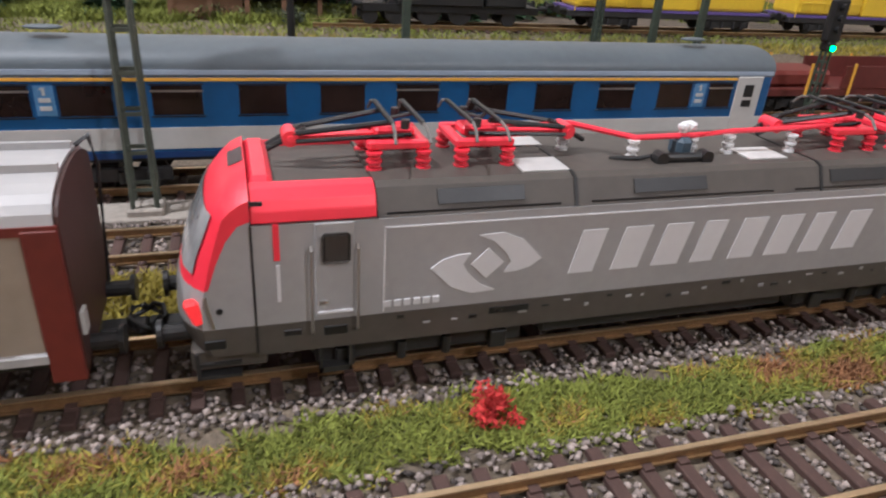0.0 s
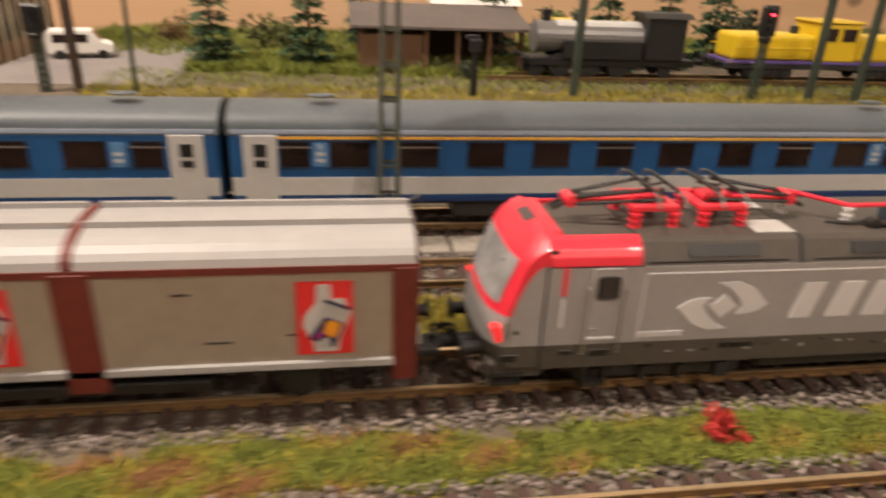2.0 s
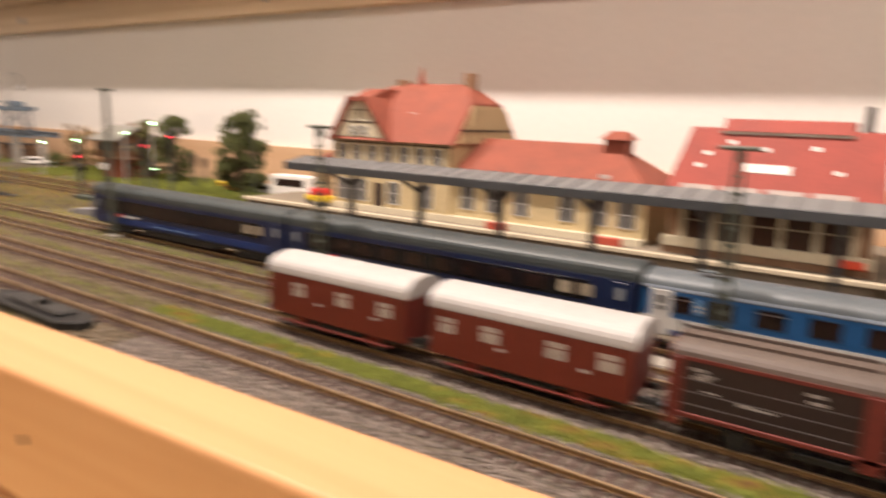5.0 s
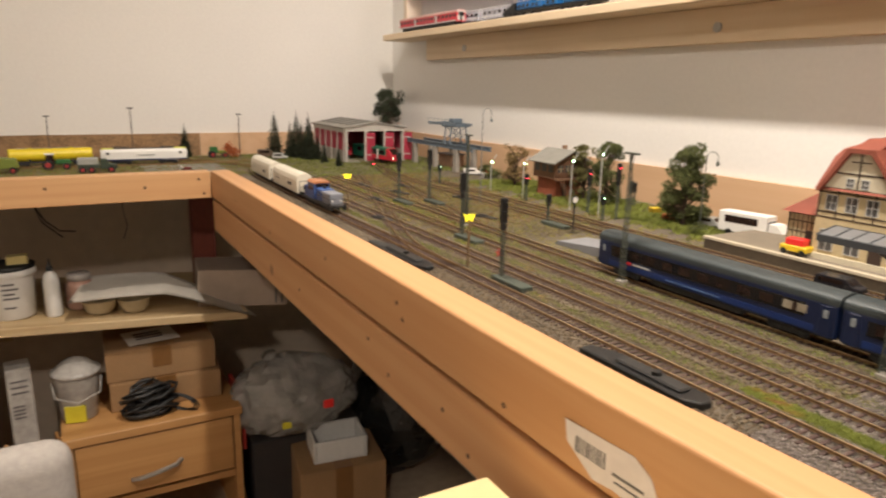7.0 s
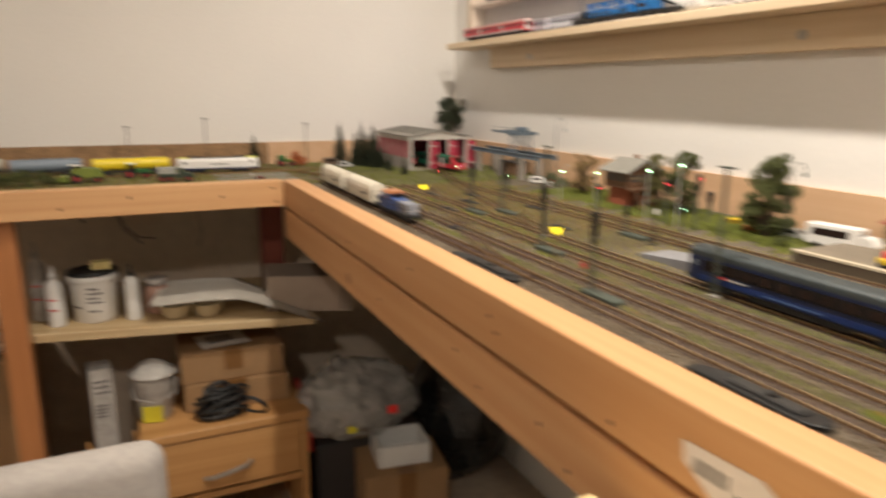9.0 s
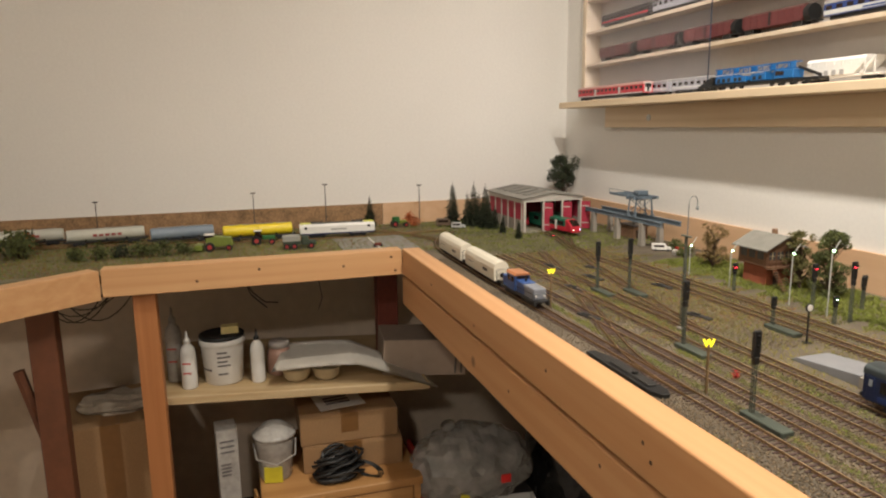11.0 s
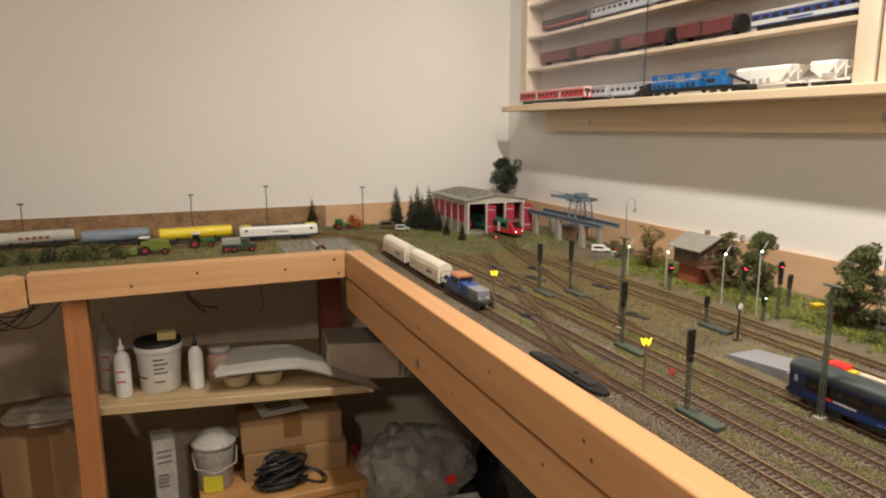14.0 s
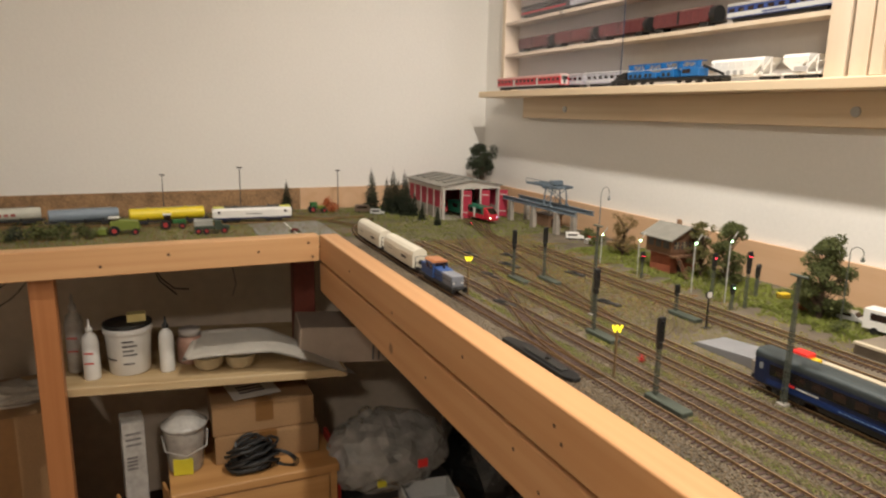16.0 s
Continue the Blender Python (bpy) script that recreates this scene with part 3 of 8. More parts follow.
def nose(flip):
    """One cab end: grey lower front, red upper front, windscreen, lights."""
    prof = [(.0005, .0105), (-.0010, .0135), (-.0016, .0166), (-.0012, .0215), (-.0003, .0248), (.0006, .0272), (.0017, .0305), (.0050, .0375), (.0056, .0387), (.0077, .0413), (.0104, .0440), (.0132, .0452)]
    n = 17

    def strip(i0, i1, out=0.0, half=1.0):
        bm = bmesh.new()
        rows = []
        for k in range(n):
            s = -half + 2 * half * k / (n - 1)
            row = []
            for (x, z) in prof[i0:i1 + 1]:
                dx = .0015 * s * s + .0032 * abs(s) ** 5
                drop = max(0, z - .0395) * (max(0, abs(s) - .55) / .45) ** 2 * .55
                row.append(bm.verts.new((min(.0132, x + dx * (1 - x / .0150)) - out, s * LW, z - drop)))
            rows.append(row)
        for k in range(n - 1):
            for j in range(len(rows[0]) - 1):
                bm.faces.new((rows[k][j], rows[k][j + 1], rows[k + 1][j + 1], rows[k + 1][j]))
        if flip:
            turned(bm, Matrix.Translation((LL, 0, 0)) @ Matrix.Diagonal((-1, -1, 1, 1)))
        bmesh.ops.recalc_face_normals(bm, faces=bm.faces[:])
        return bm

    def put(bm):
        return turned(bm, Matrix.Translation((LL, 0, 0)) @ Matrix.Diagonal((-1, -1, 1, 1))) if flip else bm
    part("cab_valance", strip(0, 2), LDARK, loco, "dark valance under the cab front", True)
    part("cab_lower_front", strip(2, 4), LG, loco, smooth=True)
    part("cab_upper_front", strip(4, 11), LRED, loco, "glossy red cab front and brow", True)
    # Pale grey base is the glare on dark glass, put into the colour.
    part("windscreen", strip(5, 8, .00035, .84), mat("windscreen_glare", (.31, .31, .31), .08, var=.7, scale=120), loco, "raked windscreen with pale glare in its colour", True)
    for s in (-1, 1):
        part("wiper", put(tube([(.0012, s * .004, .0275), (.0046, s * .009, .0365)], .00022, 5)), BLACK, loco)
    part("brow_panel", strip(10, 11, .0003, .25), mat("brow_dark", (.06, .045, .045), .4), loco)
    edge = [(min(.0132, x + .0047 * (1 - x / .0150)) - .00005, z - max(0, z - .0395) * .55) for x, z in prof]
    cap = edge[2:] + [(.0132, .0166)]
    low = edge[:3] + [(.0132, .0166), (.0132, .0105)]
    red = edge[4:] + [(.0132, .0382), (.0110, .0374), (.0088, .0345), (.0068, .0300), (.0052, .0252)]
    for s in (-1, 1):
        part("cab_side", put(prism(cap, "y", s * LW, s * (LW - .002))), LG, loco)
        part("cab_side_valance", put(prism(low, "y", s * (LW + .0001), s * (LW - .002))), LDARK, loco)
        part("valance_recess", put(bx(.0035, .0075, s * (LW + .0001) - .0002, s * (LW + .0001) + .0002, .0122, .0143, .0002)), BLACK, loco)
        part("socket", put(cyl((.0068, s * (LW - .0005), .0205), (.0068, s * (LW + .0003), .0205), .0006, seg=10)), BLACK, loco)
        part("cab_side_red", put(prism(red, "y", s * (LW + .00015), s * (LW - .0015))), LRED, loco)
        part("tail_light", put(prism([(.0004, .0222), (.0030, .0226), (.0042, .0180), (.0022, .0174)], "y", s * .0146, s * .01715, .0004)), glow("red_tail_light", (.9, .03, .03), .7) if not flip else RED, loco, "glowing red tail light in black bezel")
        part("handrail", put(tube([(.0056, s * (LW + .0006), .0172), (.0044, s * (LW + .0006), .0240)], .0003, 6)), METAL, loco)
        part("step", put(join(bx(.002, .010, s * .0145 - .0015, s * .0145 + .0015, .0045, .0052), bx(.002, .010, s * .0145 - .0015, s * .0145 + .0015, .0075, .0082), bx(.0015, .0023, s * .0145 - .0015, s * .0145 + .0015, .0045, .0105))), DARK, loco)
    part("skirt_front", put(bx(.0008, .015, -.0155, .0155, .0062, .0112, .0006)), LDARK, loco)
    part("floor_plate", put(bx(.012, .0155, -.0165, .0165, .012, .0415)), DARK, loco)


for fl in (False, True):
    nose(fl)
side = [(-LW, .0165), (-LW, .0372), (LW, .0372), (LW, .0165)]
part("body", prism(side, "x", .0132, LL - .0132), LG, loco, "grey painted body sides")
part("skirt", bx(.0132, LL - .0132, -LW - .0001, LW + .0001, .0098, .01645), LDARK, loco, "dark brown-grey lower sill")
rf = [(-LW + .0002, .0373), (-.0146, .0425), (-.0128, .0432), (.0128, .0432), (.0146, .0425), (LW - .0002, .0373)]
part("roof", prism(rf, "x", .0362, LL - .0362), LDARK, loco, "brown-grey roof hood with hatches")
part("roof_front", bx(.0170, .0362, -.0122, .0122, .0415, .0424), LDARK, loco)
part("roof_front", bx(LL - .0362, LL - .0170, -.0122, .0122, .0415, .0424), LDARK, loco)
for x0, x1 in ((.0133, .0360), (LL - .0360, LL - .0133)):
    for s in (-1, 1):
        part("cab_roof_panel", prism([(s * (LW + .0001), .0376), (s * (LW - .0002), .0398), (s * (LW - .0012), .0416), (s * .0142, .0432), (s * .0122, .0438), (s * .0122, .0376)], "x", x0, x1, .0003, 2), LRED, loco, "red roof shoulder panel")
    part("cab_roof", bx(min(x0, x1 - .0165) if x0 < .1 else x1 - .0045, x0 + .0045 if x0 < .1 else x1, -.0122, .0122, .0376, .0446, .0010), LRED, loco)
for xj in (.0775, .1405):
    part("roof_joint", prism([(-LW, .0374), (-.0147, .0427), (-.0129, .04335), (.0129, .04335), (.0147, .0427), (LW, .0374)], "x", xj - .0004, xj + .0004), BLACK, loco)
for s in (-1, 1):
    for x0, x1 in ((.038, .074), (.081, .127), (.133, .180)):
        part("roof_gutter", bx(x0, x1, s * (LW - .0008) - .0004, s * (LW - .0008) + .0004, .0374, .0382), BLACK, loco)
        part("hatch_line", prism([(s * .0166, .0393), (s * .0151, .0418), (s * .0150, .0418), (s * .0164, .0393)], "x", x0 + .010, x0 + .028), BLACK, loco)
    y = s * (LW + .0001)
    part("side_panel_edge", join(bx(.0375, LL - .0375, y - .0001, y + .0001, .0352, .0355), bx(.0375, .0378, y - .0001, y + .0001, .017, .0355)), LMARK, loco)
    part("panel_gap", join(bx(.0130, .0134, y - .0002, y + .0002, .0105, .0374)), BLACK, loco)
    part("red_mark", bx(.0170, .0181, y - .0002, y + .0002, .0302, .0374), LRED, loco)
    part("pale_mark", bx(.0173, .0180, y - .0002, y + .0002, .0215, .0292), LMARK, loco)
    d = part("door", bx(.0243, .0318, y - .00025, y + .00025, .0172, .0372, .0002), LG, loco, "cab door")
    yy = s * (LW + .0005)
    part("door_window", bx(.0256, .0310, yy - .0002, yy + .0002, .0290, .0352, .0006), mat("door_window_glass", (.05, .045, .04), .1), d, "dark window with black rubber seal")
    part("door_handle", bx(.0252, .0266, yy - .0004, yy + .0004, .0205, .0210), METAL, d)
    part("door_foot", bx(.0248, .0316, yy - .0003, yy + .0003, .0181, .0186), LMARK, d)
    for x in (.0236, .0324):
        part("handrail", tube([(x, s * (LW + .0002), .0325), (x, s * (LW + .0012), .0320), (x, s * (LW + .0012), .0145), (x, s * (LW + .0002), .0138)], .00028, 6), METAL, loco)
    part("step_box", join(bx(.0250, .0315, s * .0158 - .0012, s * .0158 + .0012, .0035, .0048), bx(.0250, .0256, s * .0158 - .0012, s * .0158 + .0012, .0035, .0098), bx(.0309, .0315, s * .0158 - .0012, s * .0158 + .0012, .0035, .0098)), DARK, loco)
    part("sill_opening", bx(.0258, .0306, y - .0002, y + .0002, .0128, .0150, .0002), BLACK, loco)
    part("sill_opening", bx(.0182, .0216, y - .0002, y + .0002, .0135, .0150, .0002), BLACK, loco)
    for k in range(6):
        part("number_bar", bx(.0378 + k * .002, .0392 + k * .002, y - .0002, y + .0002, .0180, .0194), LMARK, loco)
    rnd = random.Random(3)
    for k in range(26):
        x = .040 + k * .0052 + rnd.uniform(0, .002)
        w = rnd.uniform(.0005, .0022)
        z = rnd.choice((.0142, .0150, .0132))
        part("stencil_mark", bx(x, x + w, y - .0002, y + .0002, z, z + rnd.choice((.0004, .0006, .0008))), mat("faint_mark", (.26, .25, .24), .5) if k % 3 else BLACK, loco)
    part("stencil_plate", bx(.0605, .0695, y - .0002, y + .0002, .0138, .0153), BLACK, loco)
    # plain emblem: two pointed leaves round a diamond
    lf = [(.0470, .0258), (.0495, .0276), (.0525, .0284), (.0552, .0285), (.0538, .0262), (.0552, .0238), (.0580, .0212), (.0612, .0196), (.0560, .0193), (.0515, .0212)]
    cx, cz = .0590, .0260
    part("emblem_leaf", prism(lf, "y", y - .00015, y + .00015), LMARK, loco)
    part("emblem_leaf", prism([(2 * cx - a, 2 * cz - b) for a, b in lf], "y", y - .00015, y + .00015), LMARK, loco)
    part("emblem_diamond", prism([(cx - .0036, cz), (cx, cz + .0034), (cx + .0036, cz), (cx, cz - .0034)], "y", y - .00015, y + .00015), LMARK, loco)
    # eight plain slanted blocks in the size of the lettering
    for k in range(8):
        x0 = .0778 + k * .0102
        w, sl, h0, h1 = .0078, .0022, .0218, .0318
        b = bx(x0, x0 + w * (.86 if k % 3 else .74), y - .0001, y + .0001, h0, h1)
        for v in b.verts:
            v.co.x += sl * (v.co.z - h0) / (h1 - h0)
        part("slanted_block", b, LMARK, loco)
for x in (.0475, LL - .0475):
    bogie(loco, x, .034, .0072, DARK)
part("underfloor_box", bx(.075, LL - .075, -.0138, .0138, .0045, .0100, .0008), DARK, loco)
for d, x in ((-1, .001), (1, LL - .001)):
    buffers(loco, x, d, .0125)
    coupler(loco, x, d)


def pantograph(x, d, parent):
    """A folded single-arm pantograph on four insulators; the knee lies towards d."""
    p = part("pantograph", join(*[bx(x - .0062, x + .0062, s * .0058 - .0010, s * .0058 + .0010, .0470, .0486, .0003) for s in (-1, 1)], *[bx(x + k * .0052 - .0011, x + k * .0052 + .0011, -.0064, .0064, .0468, .0484, .0003) for k in (-1, 1)],
                                bx(x - .004, x + .004, -.0026, .0026, .0480, .0502, .0006), prism([(x - d * .002, .0490), (x + d * .020, .0484), (x + d * .020, .0472), (x - d * .002, .0472)], "y", -.0010, .0010)), LRED, parent, "red pantograph base and lower arm")
    for kx in (-1, 1):
        for s in (-1, 1):
            part("insulator", join(*[cyl((x + kx * .0050, s * .0064, .0430 + j * .0008), (x + kx * .0050, s * .0064, .0430 + j * .0008 + .0005), .0012 if j % 2 else .0016, seg=10) for j in range(5)]), LRED, p)
    k0 = x + d * .0205
    part("knee", join(cyl((k0, -.0026, .0484), (k0, .0026, .0484), .0016, seg=14), cyl((k0, -.0030, .0484), (k0, .0030, .0484), .0007, seg=8)), LRED, p, "red knee joint")
    part("knee_bracket", join(tube([(k0 + d * .0045, -.0012, .0462), (k0, -.0014, .0486), (k0 - d * .003, -.0014, .0500)], .0006, 6), tube([(k0 + d * .0045, .0012, .0462), (k0, .0014, .0486), (k0 - d * .003, .0014, .0500)], .0006, 6)), BLACK, p)
    for s in (-1, 1):
        part("arm", tube([(k0, s * .0020, .0492), (x + d * .001, s * .0046, .0520)], .00055, 6), BLACK, p, "thin black folded arm")
        part("lower_link", tube([(k0 - d * .001, s * .0030, .0480), (x - d * .003, s * .0040, .0492)], .00045, 6), BLACK, p)
        part("spring", tube([(x - d * .0015, s * .0045, .0506), (x - d * .0015, s * .0045, .0524)], .0009, 8), DARK, p)
        for k in (-1, 1):
            xx = x - d * .001 + k * .0030
            part("horn", tube([(xx, s * .0086, .0528), (xx + k * .0002, s * .0112, .0522), (xx + k * .0004, s * .0132, .0502)], .00034, 6), mat("horn_grey", (.16, .15, .14), .5), p)
    for k in (-1, 1):
        xx = x - d * .001 + k * .0030
        part("contact_strip", bx(xx - .0005, xx + .0005, -.0088, .0088, .0524, .0532, .0002), BLACK, p)
        part("head_link", tube([(xx, 0, .0524), (x + d * .001, 0, .0514)], .0004, 6), DARK, p)
    return p


for x, d in ((.0425, -1), (.0605, 1), (LL - .0605, -1), (LL - .0425, 1)):
    pantograph(x, d, loco)
WI = mat("white_insulator", (.70, .70, .70), .4)
part("roof_bar", tube([(.0650, .002, .0492), (.083, .0015, .0492), (.0955, -.006, .0478), (.110, -.006, .0480), (.1215, -.005, .0484), (.142, -.005, .0488), (.155, -.003, .0488)], .00065, 8), LRED, loco, "red high-voltage bar")
for x, y in ((.0820, .0015), (.0955, -.006), (.1110, -.0055), (.1215, -.005), (.1390, -.0055)):
    part("insulator", join(*[cyl((x, y, .0432 + j * .0009), (x, y, .0432 + j * .0009 + .0006), .0009 if j % 2 else .0014, seg=10) for j in range(5)]), WI, loco)
breaker = part("circuit_breaker", bx(.1060, .1100, -.0080, -.0030, .0432, .0478, .001), mat("breaker_blue_grey", (.06, .09, .12), .4), loco, "blue-grey circuit breaker")
part("breaker_base", join(cyl((.1005, -.0095, .0441), (.1120, -.0095, .0441), .0011, seg=10), cyl((.1005, -.0108, .0441), (.1005, -.0082, .0441), .0016), cyl((.1120, -.0108, .0441), (.1120, -.0082, .0441), .0016), bx(.1030, .1085, -.0095, -.0070, .0432, .0446, .0004)), BLACK, breaker)
part("breaker_head", join(ball((.1105, -.004, .0496), .0019, 1, (1.2, 1, .7)), cyl((.1075, -.0055, .0478), (.1090, -.0055, .0505), .0007, .0007, 8), ball((.1070, -.006, .0500), .0010, 1)), WI, breaker)
part("roof_cable", tube([(.090, -.006, .0434), (.096, -.008, .0438), (.1005, -.0075, .0442)], .0005, 6), BLACK, loco)
for x, y0, y1 in ((.0670, -.0120, -.0040), (.0680, .0045, .0110), (.1240, -.0105, -.0025)):
    part("roof_plate", bx(x, x + .0105, y0, y1, .0432, .04345), mat("pale_plate", (.52, .51, .49), .5), loco, "pale grey roof plate")

# ---- freight wagons behind the locomotive ----
RUST = mat("freight_red_brown", (0.135, 0.020, 0.013), 0.55, var=0.2, scale=300)
BEIGE = mat("freight_beige_grey", (0.30, 0.255, 0.20), 0.45, var=0.12, scale=250)
ALU = mat("aluminium_roof", (0.37, 0.365, 0.36), 0.42, metal=0.0, var=0.06, scale=150)
DKBROWN = mat("freight_dark_brown", (0.022, 0.012, 0.010), 0.55, var=0.25, scale=300)
ROOFBROWN = mat("weathered_brown_roof", (0.085, 0.062, 0.050), 0.6, var=0.2, scale=250)


def sliding_wall_wagon(x0, x1, side, roof, posters, label):
    L = x1 - x0
    w = thing("sliding_wall_wagon", label, "freight wagon", "two-axle sliding wall wagons", (x0, TY["b"], 0))
    W = .0160
    part("body", bx(.001, L - .001, -W, W, .0125, .0385), side, w)
    arch = [(-W - .0003, .0392)] + [(-(W + .0003) * math.cos(math.pi * k / 14), .0392 + .0062 * math.sin(math.pi * k / 14) ** .8) for k in range(1, 14)] + [(W + .0003, .0392)]
    half = L / 2
    for a, b in ((.0005, half - .0012), (half + .0012, L - .0005)):
        part("roof", prism(arch, "x", a, b), roof, w, "curved sliding roof")
        for s in (-1, 1):
            part("roof_rib", bx(a, b, s * .0062 - .0005, s * .0062 + .0005, .0440, .0464), roof, w)
    part("roof_joint", prism([(p[0] * 1.002, p[1] + .0004) for p in arch], "x", half - .0011, half + .0011), RUST if posters else roof, w)
    for e in (0, 1):
        a, b = (-.0003, .0016) if e == 0 else (L - .0016, L + .0003)
        # The beige wagon's ends are painted darker to hold the shade they stand in.
        part("end_wall", prism([(-W, .0105)] + [(p[0] * .985, p[1] - .0006) for p in arch] + [(W, .0105)], "x", a, b), mat("shaded_end_wall", (.045, .018, .014), .55, var=.25, scale=300) if posters else RUST, w, "brown end wall with shade in its colour" if posters else "red-brown end wall")
    for s in (-1, 1):
        y = s * W
        for x, hw in ((.0028, .0028), (half, .0040), (L - .0028, .0028)):
            part("post", bx(x - hw, x + hw, y - .0009, y + .0009, .0085, .0385, .0002), RUST, w, "red-brown post")
        part("eave_strip", bx(0, L, y - .0007, y + .0007, .0376, .0392), RUST, w)
        part("sill", bx(.005, L - .005, y - .0009, y + .0009, .0125, .0147, .0003), ALU if posters else RUST, w, "bright metal sill" if posters else "")
        for k in range(2):
            xa = .006 + k * (half - .002)
            xb = xa + half - .012
            for z in (() if posters else (.0185, .0240, .0295)):
                part("wall_rib", bx(xa, xb, y - .0004, y + .0004, z - .0002, z + .0002), mat("rib_grey", (.12, .11, .11), .4), w)
        for x, z, ww, hh in ((.030, .0225, .012, .0006), (.014, .0250, .006, .0005), (.100, .020, .006, .0005), (.118, .0215, .005, .0004), (.094, .0325, .004, .0004)):
            part("stencil_mark", bx(x, x + ww, y - .0003, y + .0003, z, z + hh), mat("stencil_dark", (.06, .05, .045), .5) if posters else COACH_WHITE, w)
        if not posters:
            for x, z in ((.009, .0335), (.010, .0300), (.012, .0315), (.052, .0335), (.053, .0305), (.078, .0335), (.080, .031), (.090, .033), (.028, .0225), (.127, .0175), (.082, .0275)):
                part("stencil_mark", bx(x, x + .006, y - .0006, y + .0006, z, z + .0012), mat("stencil_pale", (.32, .30, .28), .5), w)
        if posters:
            for x in (half - .0255, L - .0275):
                p = part("poster", bx(x, x + .0128, y - .0005, y + .0005, .0165, .0352), mat("poster_red", (.72, .03, .03), .45), w, "red advertising panel with white shape")

                def flat(name, uv, lift, paint, parent=p, x=x, y=y, s=s):
                    yy = y + s * lift
                    part(name, prism([(x + .0128 * u, .0165 + .0187 * v) for u, v in uv], "y", yy - .0001, yy + .0001), paint, parent)
                flat("poster_shape", [(.30, .04), (.27, .18), (.10, .40), (.14, .55), (.34, .72), (.37, .97), (.60, .97), (.62, .76), (.72, .78), (.84, .78), (.90, .66), (.80, .40), (.72, .04)], .0006, COACH_WHITE)
                flat("poster_card", [(.18, .26), (.50, .76), (.98, .61), (.68, .09)], .0008, mat("poster_card_grey", (.42, .42, .40), .4))
                flat("poster_edge", [(.49, .75), (.51, .79), (.96, .65), (.97, .61)], .0010, mat("poster_navy", (.02, .02, .07), .4))
                flat("poster_block", [(.20, .25), (.50, .54), (.84, .44), (.64, .11)], .0010, mat("poster_navy", (.02, .02, .07), .4))
                flat("poster_flame", [(.46, .34), (.52, .46), (.60, .50), (.78, .44), (.72, .32), (.64, .24), (.54, .28)], .0012, mat("poster_orange", (.80, .32, .02), .4))
                flat("poster_spot", [(.28, .25), (.38, .34), (.48, .32), (.44, .24)], .0012, mat("poster_violet", (.30, .03, .16), .4))
                flat("poster_cup", [(.40, .18), (.42, .26), (.56, .24), (.58, .14)], .0012, COACH_WHITE)
    part("underframe", join(bx(.006, L - .006, -.0120, .0120, .0088, .0126), bx(.048, L - .048, -.0145, .0145, .0060, .0090, .0004)), BLACK, w)
    for x in (.028, L - .028):
        for s in (-1, 1):
            part("axle_guard", prism([(x - .006, .0105), (x + .006, .0105), (x + .002, .0035), (x - .002, .0035)], "y", s * .0128 - .0006, s * .0128 + .0006), BLACK, w)
        wheelset(w, x, .0053)
    for d, x in ((-1, 0), (1, L)):
        buffers(w, x, d)
        coupler(w, x, d)
        part("end_ladder", tube([(x + d * .0008, .011, .0130), (x + d * .0025, .011, .0400), (x + d * .0025, .0065, .0475), (x, .0065, .0455)], .0005, 6), BLACK, w)
        part("lamp_bracket", bx(min(x, x + d * .001), max(x, x + d * .001), -.0150, -.0120, .017, .0215), COACH_WHITE, w)
    return w


sliding_wall_wagon(-.0885, .0595, BEIGE, ALU, True, "beige sliding wall wagon with aluminium roof and red panels")
sliding_wall_wagon(-.2545, -.1040, DKBROWN, ROOFBROWN, False, "dark brown sliding wall wagon with weathered brown roof")

VANRED = mat("van_oxide_red", (0.150, 0.022, 0.010), 0.55, var=0.15, scale=250)
VANROOF = mat("van_white_roof", (0.37, 0.36, 0.35), 0.55, var=0.08, scale=200)


